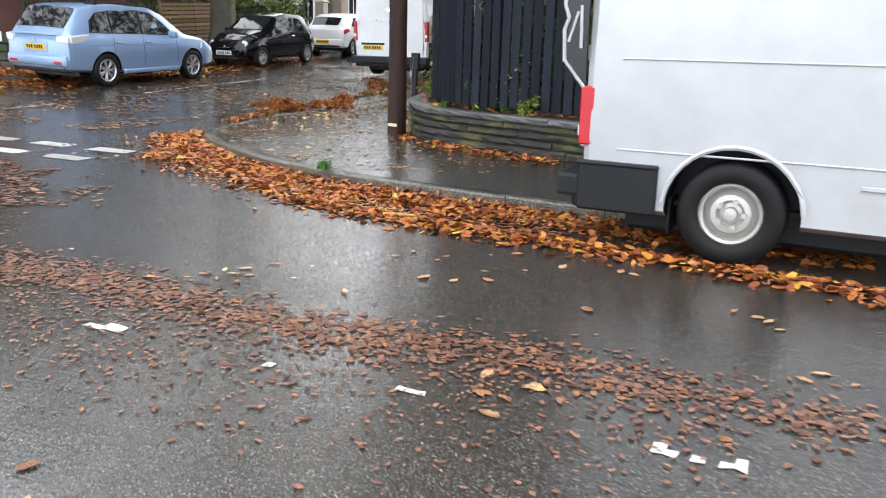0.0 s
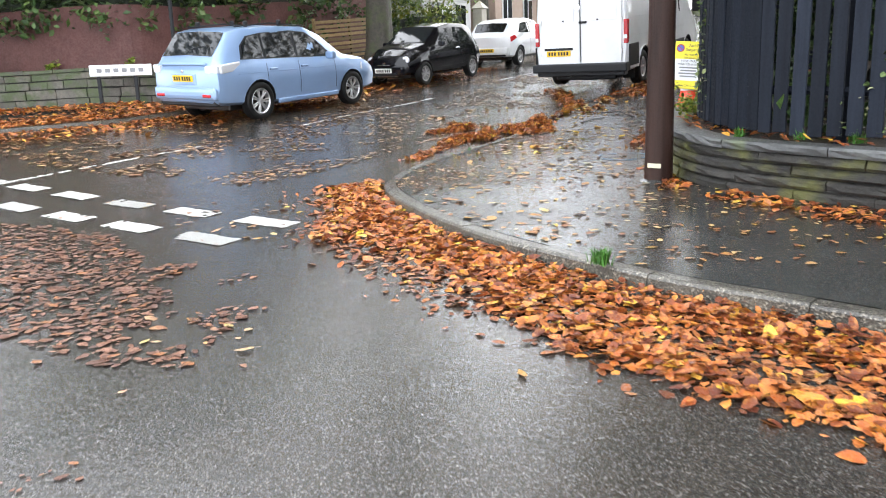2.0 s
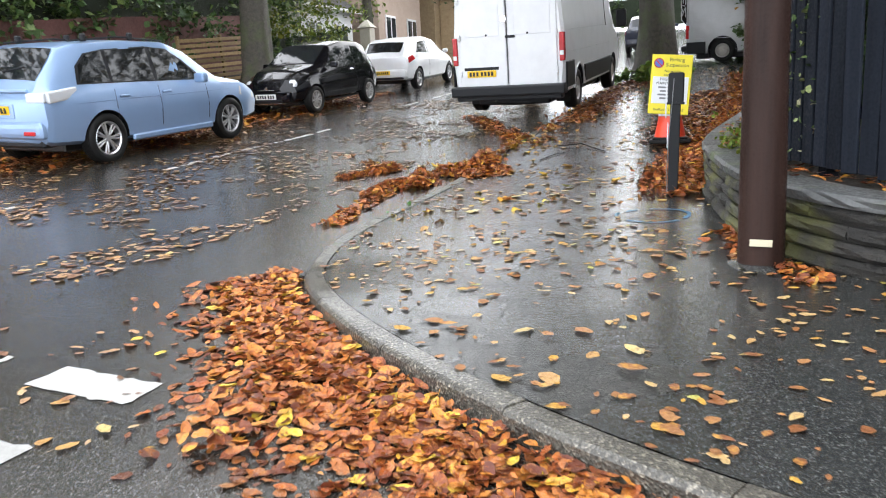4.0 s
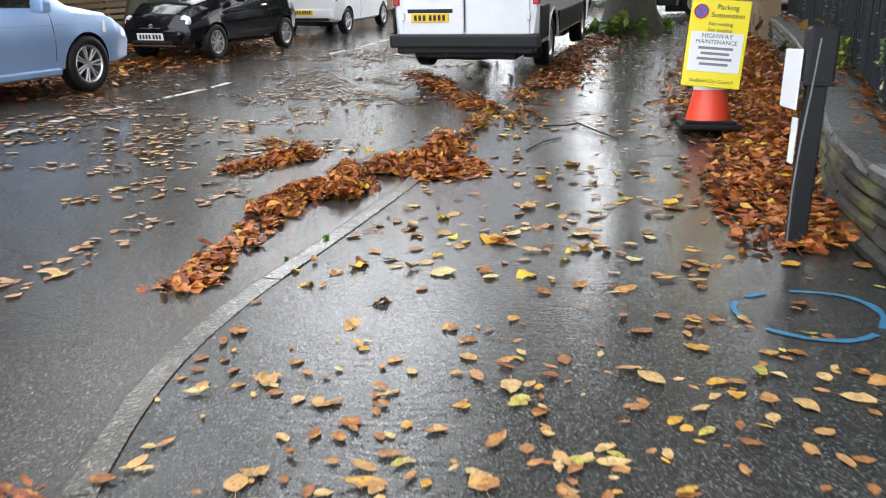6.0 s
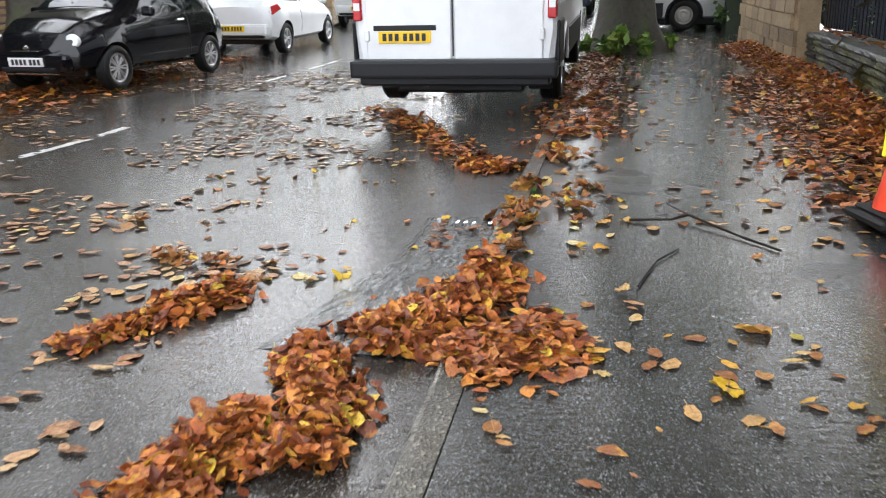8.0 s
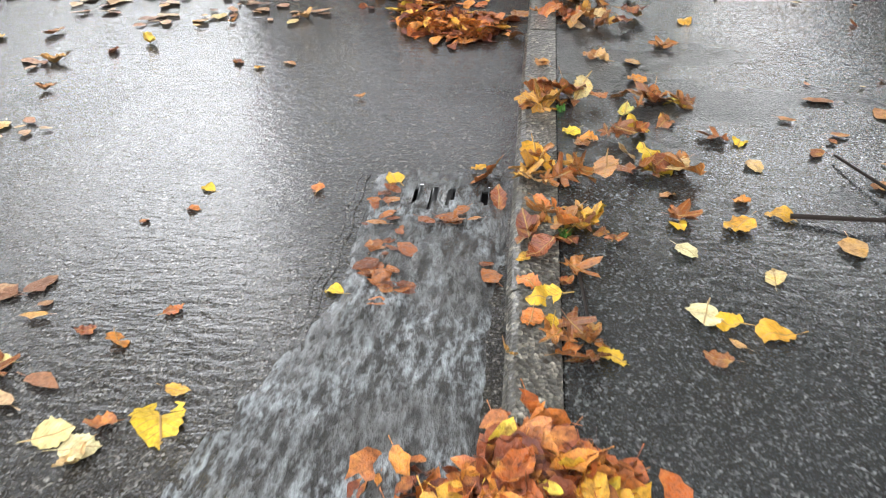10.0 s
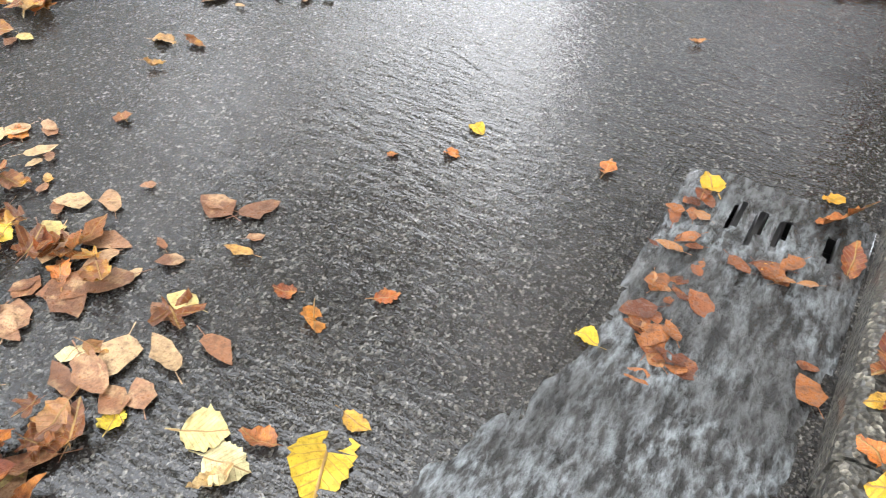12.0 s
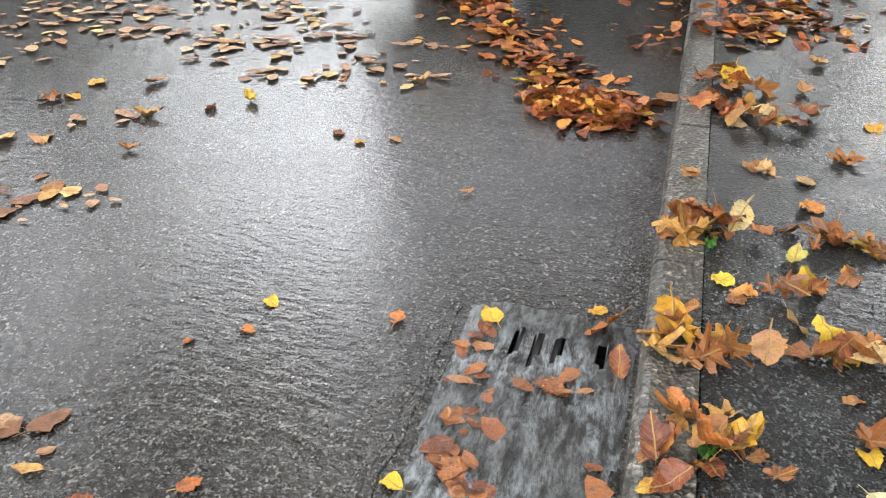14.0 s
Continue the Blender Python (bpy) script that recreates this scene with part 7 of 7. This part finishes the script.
# old trees whose crowns reach over the street and the pavement
for x, y, h, c, sd, n in ((*street(5.0, 13.5), 6.0, 4.2, 40, 9000), (*street(6.5, -4.8), 5.8, 5.2, 41, 20000), (3.2, 13.2, 6.0, 5.0, 42, 28000), (*street(-5.0, 16.0), 6.0, 4.0, 43, 7000)):
    tree("garden_tree", x, y, 0.36, h, sd, "old garden tree with a wide thinning autumn crown", AUTUMN, c, n, 0.21)
# dark evergreens that close the view up the street, and an added hedge behind the fence
for k, (a, v) in enumerate(((25.0, -5.0), (31.0, -5.5), (66.0, -3.0), (67.0, 2.0), (66.0, 7.0))):
    x, y = street(a, v)
    tree("garden_tree", x, y, 0.25, 3.6, 60 + k, "dark evergreen garden tree up the street", FOLIAGE, 3.6, 9000, 0.22)
# hedge added to block the bright sky behind the gaps between the boards
cs = [(*on_wall(d, o), wall_foot(d) + WALL_H + z) for d in np.arange(0.8, wall_len[-1], 0.4) for o in (0.85, 1.2) for z in (0.3, 0.8, 1.3, 1.8)]
leafy("hedge", cs, 0.30, 16000, 0.12, FOLIAGE, "dark hedge added behind the fence to keep its gaps dark", 215, "hedge")
for k, line in enumerate(([street(64.0, -12.0), street(64.0, 12.0)], [street(17.5, -3.6), street(40.0, -3.2)])):
    end_line = Run(line)
    cs = [(*end_line.at(d, o), float(land(*end_line.at(d))) + z) for d in np.arange(0, end_line.l[-1], 0.5) for o in (0.0, 0.6) for z in (0.4, 1.0, 1.6, 2.2)]
    leafy("hedge", cs, 0.4, 9000, 0.16, FOLIAGE, "tall dark hedge up the street", 230 + k, "hedge")
    # filler slab behind the leaves, coloured as the shade inside the hedge
    tagged(mesh_ob("hedge_core", end_line.slab(0.2, end_line.l[-1] - 0.2, 0.05, 0.6, 0.0, 2.2), HEDGE_DARK), "solid core with the tall hedge's inner shade put into its colour", "hedge", kind="stuff")
# shrubs and hedges in the far gardens
sx, sy = street(15.0, 11.6)
leafy("shrub", [(sx, sy, float(land(sx, sy)) + z) for z in (1.2, 2.0, 3.0, 3.8)] + [(sx + 1.2, sy + 1.6, float(land(sx, sy)) + z) for z in (1.2, 2.2, 3.4)], 1.0, 6000, 0.13, LIME, "loose yellow-green shrub in a front garden", 210)
hedge_line = Run([street(13.5, 10.8), street(19.0, 10.8)])
cs = [(*hedge_line.at(d, o), float(land(*hedge_line.at(d))) + z) for d in np.arange(0, 5.5, 0.3) for o in (0.0, 0.5) for z in (0.5, 0.9, 1.3, 1.6)]
leafy("hedge", cs, 0.24, 7000, 0.085, FOLIAGE, "clipped green garden hedge", 211, "hedge")
# same shade-coloured filler inside the clipped hedge, so it isn't seen through
tagged(mesh_ob("hedge_core", hedge_line.slab(0.2, 5.3, 0.05, 0.5, 0.0, 1.6), HEDGE_DARK), "solid core with the clipped hedge's inner shade put into its colour", "hedge", kind="stuff")
gx, gy = 2.0, 26.6
leafy("undergrowth", [(gx + dx, gy + dy, float(land(gx, gy)) + 0.22 + dz) for dx, dy, dz in ((0, 0, 0), (0.3, 0.1, 0.1), (-0.25, 0.2, 0.05), (0.6, 0.25, 0.08), (-0.5, 0.5, 0), (0.9, 0.5, 0))], 0.26, 420, 0.22, GRASS_LEAF, "bright green weeds round the foot of a tree", 212, "weeds")
for k, (d, s) in enumerate(((7.0, 0.10), (10.3, 0.14), (10.8, 0.14), (15.5, 0.12))):
    gx, gy = on_wall(d, 0.2)
    leafy("undergrowth", [(gx, gy, wall_foot(d) + WALL_H + 0.1)], s, 220, 0.045, LIME, "green weeds growing between wall and fence", 220 + k, "weeds")


def gate_post():
    x, y = street(19.1, 10.2)
    g = thing("gate_post", pose(x, y, float(land(x, y)) + 0.1, 0, 0, -20), "cream painted gate post with a pyramid cap", "gate post")
    part("shaft", boxed(0, 0, 0.85, 0.42, 0.42, 1.7, 0.02), CREAM, g)
    bm = bmesh.new()
    bmesh.ops.create_cone(bm, cap_ends=True, segments=4, radius1=0.38, radius2=0.05, depth=0.28, matrix=pose(0, 0, 1.86, 0, 0, 45))
    part("cap", bm, CREAM, g)


CREAM = stony("cream_paint", (0.48, 0.44, 0.36), (0.58, 0.54, 0.45), 6, 0.004, (0.5, 0.8))
gate_post()


# ---- houses up the street ----
def window(parent, x, z, w, h, y, mat_frame):
    fr = part("window", boxed(x, y - 0.03, z, w, 0.08, h, 0.01), mat_frame, parent, "white framed sash window")
    for sx in (-0.25, 0.25):
        part("pane", boxed(x + sx * w, y - 0.075, z, w * 0.40, 0.012, h * 0.86), WINDOW_GLASS, fr)
    part("sill", boxed(x, y - 0.09, z - h / 2 - 0.05, w + 0.2, 0.16, 0.09, 0.01), COPING, fr)


WINDOW_GLASS = material("dark_window_glass", (0.02, 0.022, 0.025), 0.05, spec=0.7)
ROOF_SLATE = stony("grey_slate_roof", (0.05, 0.052, 0.058), (0.09, 0.09, 0.095), 4, 0.01, (0.3, 0.6))
WHITE_WOOD = stony("white_painted_wood", (0.70, 0.70, 0.68), (0.78, 0.78, 0.76), 6, 0.003, (0.4, 0.7))
PINK_RENDER = stony("buff_pink_render", (0.42, 0.31, 0.24), (0.50, 0.38, 0.30), 3, 0.005, (0.6, 0.9))


def house(a, v, width, depth, height, wall_mat, label, bay=True, porch=False, turn=None):
    """A two-storey house that fronts the street: local x up the street, y away from it."""
    x, y = street(a, v)
    h = thing("house", pose(x, y, float(land(x, y)) - 0.1, 0, 0, 70 if turn is None else turn), label, "house")
    part("wall", boxed(width / 2, depth / 2, height / 2, width, depth, height, 0.01), wall_mat, h)
    bm = bmesh.new()
    e = 0.35
    vs = [bm.verts.new(c) for c in ((-e, -e, height), (width + e, -e, height), (width + e, depth + e, height), (-e, depth + e, height), (-e, depth / 2, height + 2.4), (width + e, depth / 2, height + 2.4))]
    for f in ((0, 1, 5, 4), (2, 3, 4, 5), (0, 4, 3), (1, 2, 5), (3, 2, 1, 0)):
        bm.faces.new([vs[k] for k in f])
    bmesh.ops.recalc_face_normals(bm, faces=bm.faces)
    roof = part("roof", bm, ROOF_SLATE, h)
    part("chimney", boxed(width * 0.8, depth / 2, height + 2.6, 0.9, 0.6, 1.8, 0.02), wall_mat, roof)
    part("gutter", boxed(width / 2, -0.4, height - 0.06, width + 0.7, 0.12, 0.12, 0.02), WHITE_WOOD, h, "white gutter board")
    n = max(2, int(width / 2.4))
    for k in range(n):
        xx = (k + 0.5) * width / n
        window(h, xx, height - 1.5, 1.1, 1.6, 0.0, WHITE_WOOD)
        if not bay and not (porch and k == 0):
            window(h, xx, 1.7, 1.2, 1.7, 0.0, WHITE_WOOD)
    if bay:
        b = part("bay", boxed(width * 0.32, -0.55, 1.6, 2.3, 1.1, 3.2, 0.03), wall_mat, h)
        for xx in (-0.7, 0.0, 0.7):
            part("pane", boxed(width * 0.32 + xx, -1.115, 1.9, 0.58, 0.03, 1.6), WINDOW_GLASS, b)
        for xx in (-1.05, -0.35, 0.35, 1.05):
            part("mullion", boxed(width * 0.32 + xx, -1.12, 1.9, 0.10, 0.06, 1.9), WHITE_WOOD, b, "white mullion")
        part("bay_roof", boxed(width * 0.32, -0.6, 3.28, 2.6, 1.4, 0.16, 0.04), WHITE_WOOD, b)
        part("door", boxed(width * 0.8, -0.02, 1.15, 0.95, 0.08, 2.1, 0.02), NAVY_PAINT, h, "dark front door")
    if porch:
        p = part("porch_roof", boxed(2.0, -1.1, 2.9, 4.2, 2.2, 0.35, 0.03), WHITE_WOOD, h, "white porch roof")
        for xx in (0.3, 1.75, 3.6):
            bm = bmesh.new()
            lathe(bm, [(0.26, 0.0), (0.26, 0.12), (0.20, 0.2), (0.185, 2.4), (0.22, 2.55), (0.26, 2.72)], 20, Matrix.Translation((xx, -2.0, 0)))
            part("column", bm, WHITE_WOOD, p, "white round porch column", True)
        part("door", boxed(2.0, -0.03, 1.1, 1.1, 0.08, 2.2, 0.02), NAVY_PAINT, h, "dark front door")
    return h


house(12.5, 16.0, 8.0, 8.0, 6.0, SANDSTONE, "stone house with a white columned porch behind trees", False, True)
house(24.0, 16.0, 5.0, 6.0, 3.2, WHITE_WOOD, "low white house with a slate roof", False)
house(30.0, 15.0, 5.5, 8.0, 6.4, PINK_RENDER, "buff rendered house with sash windows", False)
for k in range(4):
    house(36.5 + 6.2 * k, 14.5, 6.1, 8.0, 6.4, SANDSTONE, "stone terraced house with a white bay window", True)
for k in range(3):
    house(26.0 + 8.0 * k, -17.0 - 6.0, 7.0, 8.0, 6.4, SANDSTONE, "stone house across the side road", True, False, 70 + 180) if k else None


def sandstone_wall():
    rng = random.Random(3)
    run = Run([(3.95, 24.45), (4.6, 26.3), (5.75, 29.5)])
    wall = tagged(new("wall_sandstone"), "taller wall of coursed buff sandstone blocks", "wall", kind="structure")
    part("wall_core", run.slab(0.02, run.l[-1], -0.05, -0.35, -0.3, 1.85), SANDSTONE, wall)
    for c in range(8):
        z0 = -0.02 + c * 0.235
        d = rng.uniform(0.0, 0.3)
        while d < run.l[-1] - 0.2:
            L = rng.uniform(0.35, 0.75)
            e = min(d + L, run.l[-1])
            part("stone", run.slab(d + 0.006, e - 0.006, rng.uniform(-0.01, 0.02), -0.3, z0 + 0.006, z0 + 0.227, 0.3), SANDSTONE, wall)
            d = e
    for d in np.arange(0, run.l[-1] - 0.6, 0.9):
        part("coping_stone", run.slab(d, d + 0.89, 0.06, -0.42, 1.86, 1.97, 0.4), COPING, wall)


sandstone_wall()
panel_van("panel_van", parked(4.73, 32.66, -20.0, 3.5, 0.1), "white panel van parked in the side road uphill", 5.2, (1.02, 4.3), 2.35, 0.345, False, True, "old")
cx, cy = street(25.5, 1.1)
white_hatch("hatchback", parked(cx, cy, 70.0), "dark blue hatchback parked beyond the tree", NAVY_PAINT)
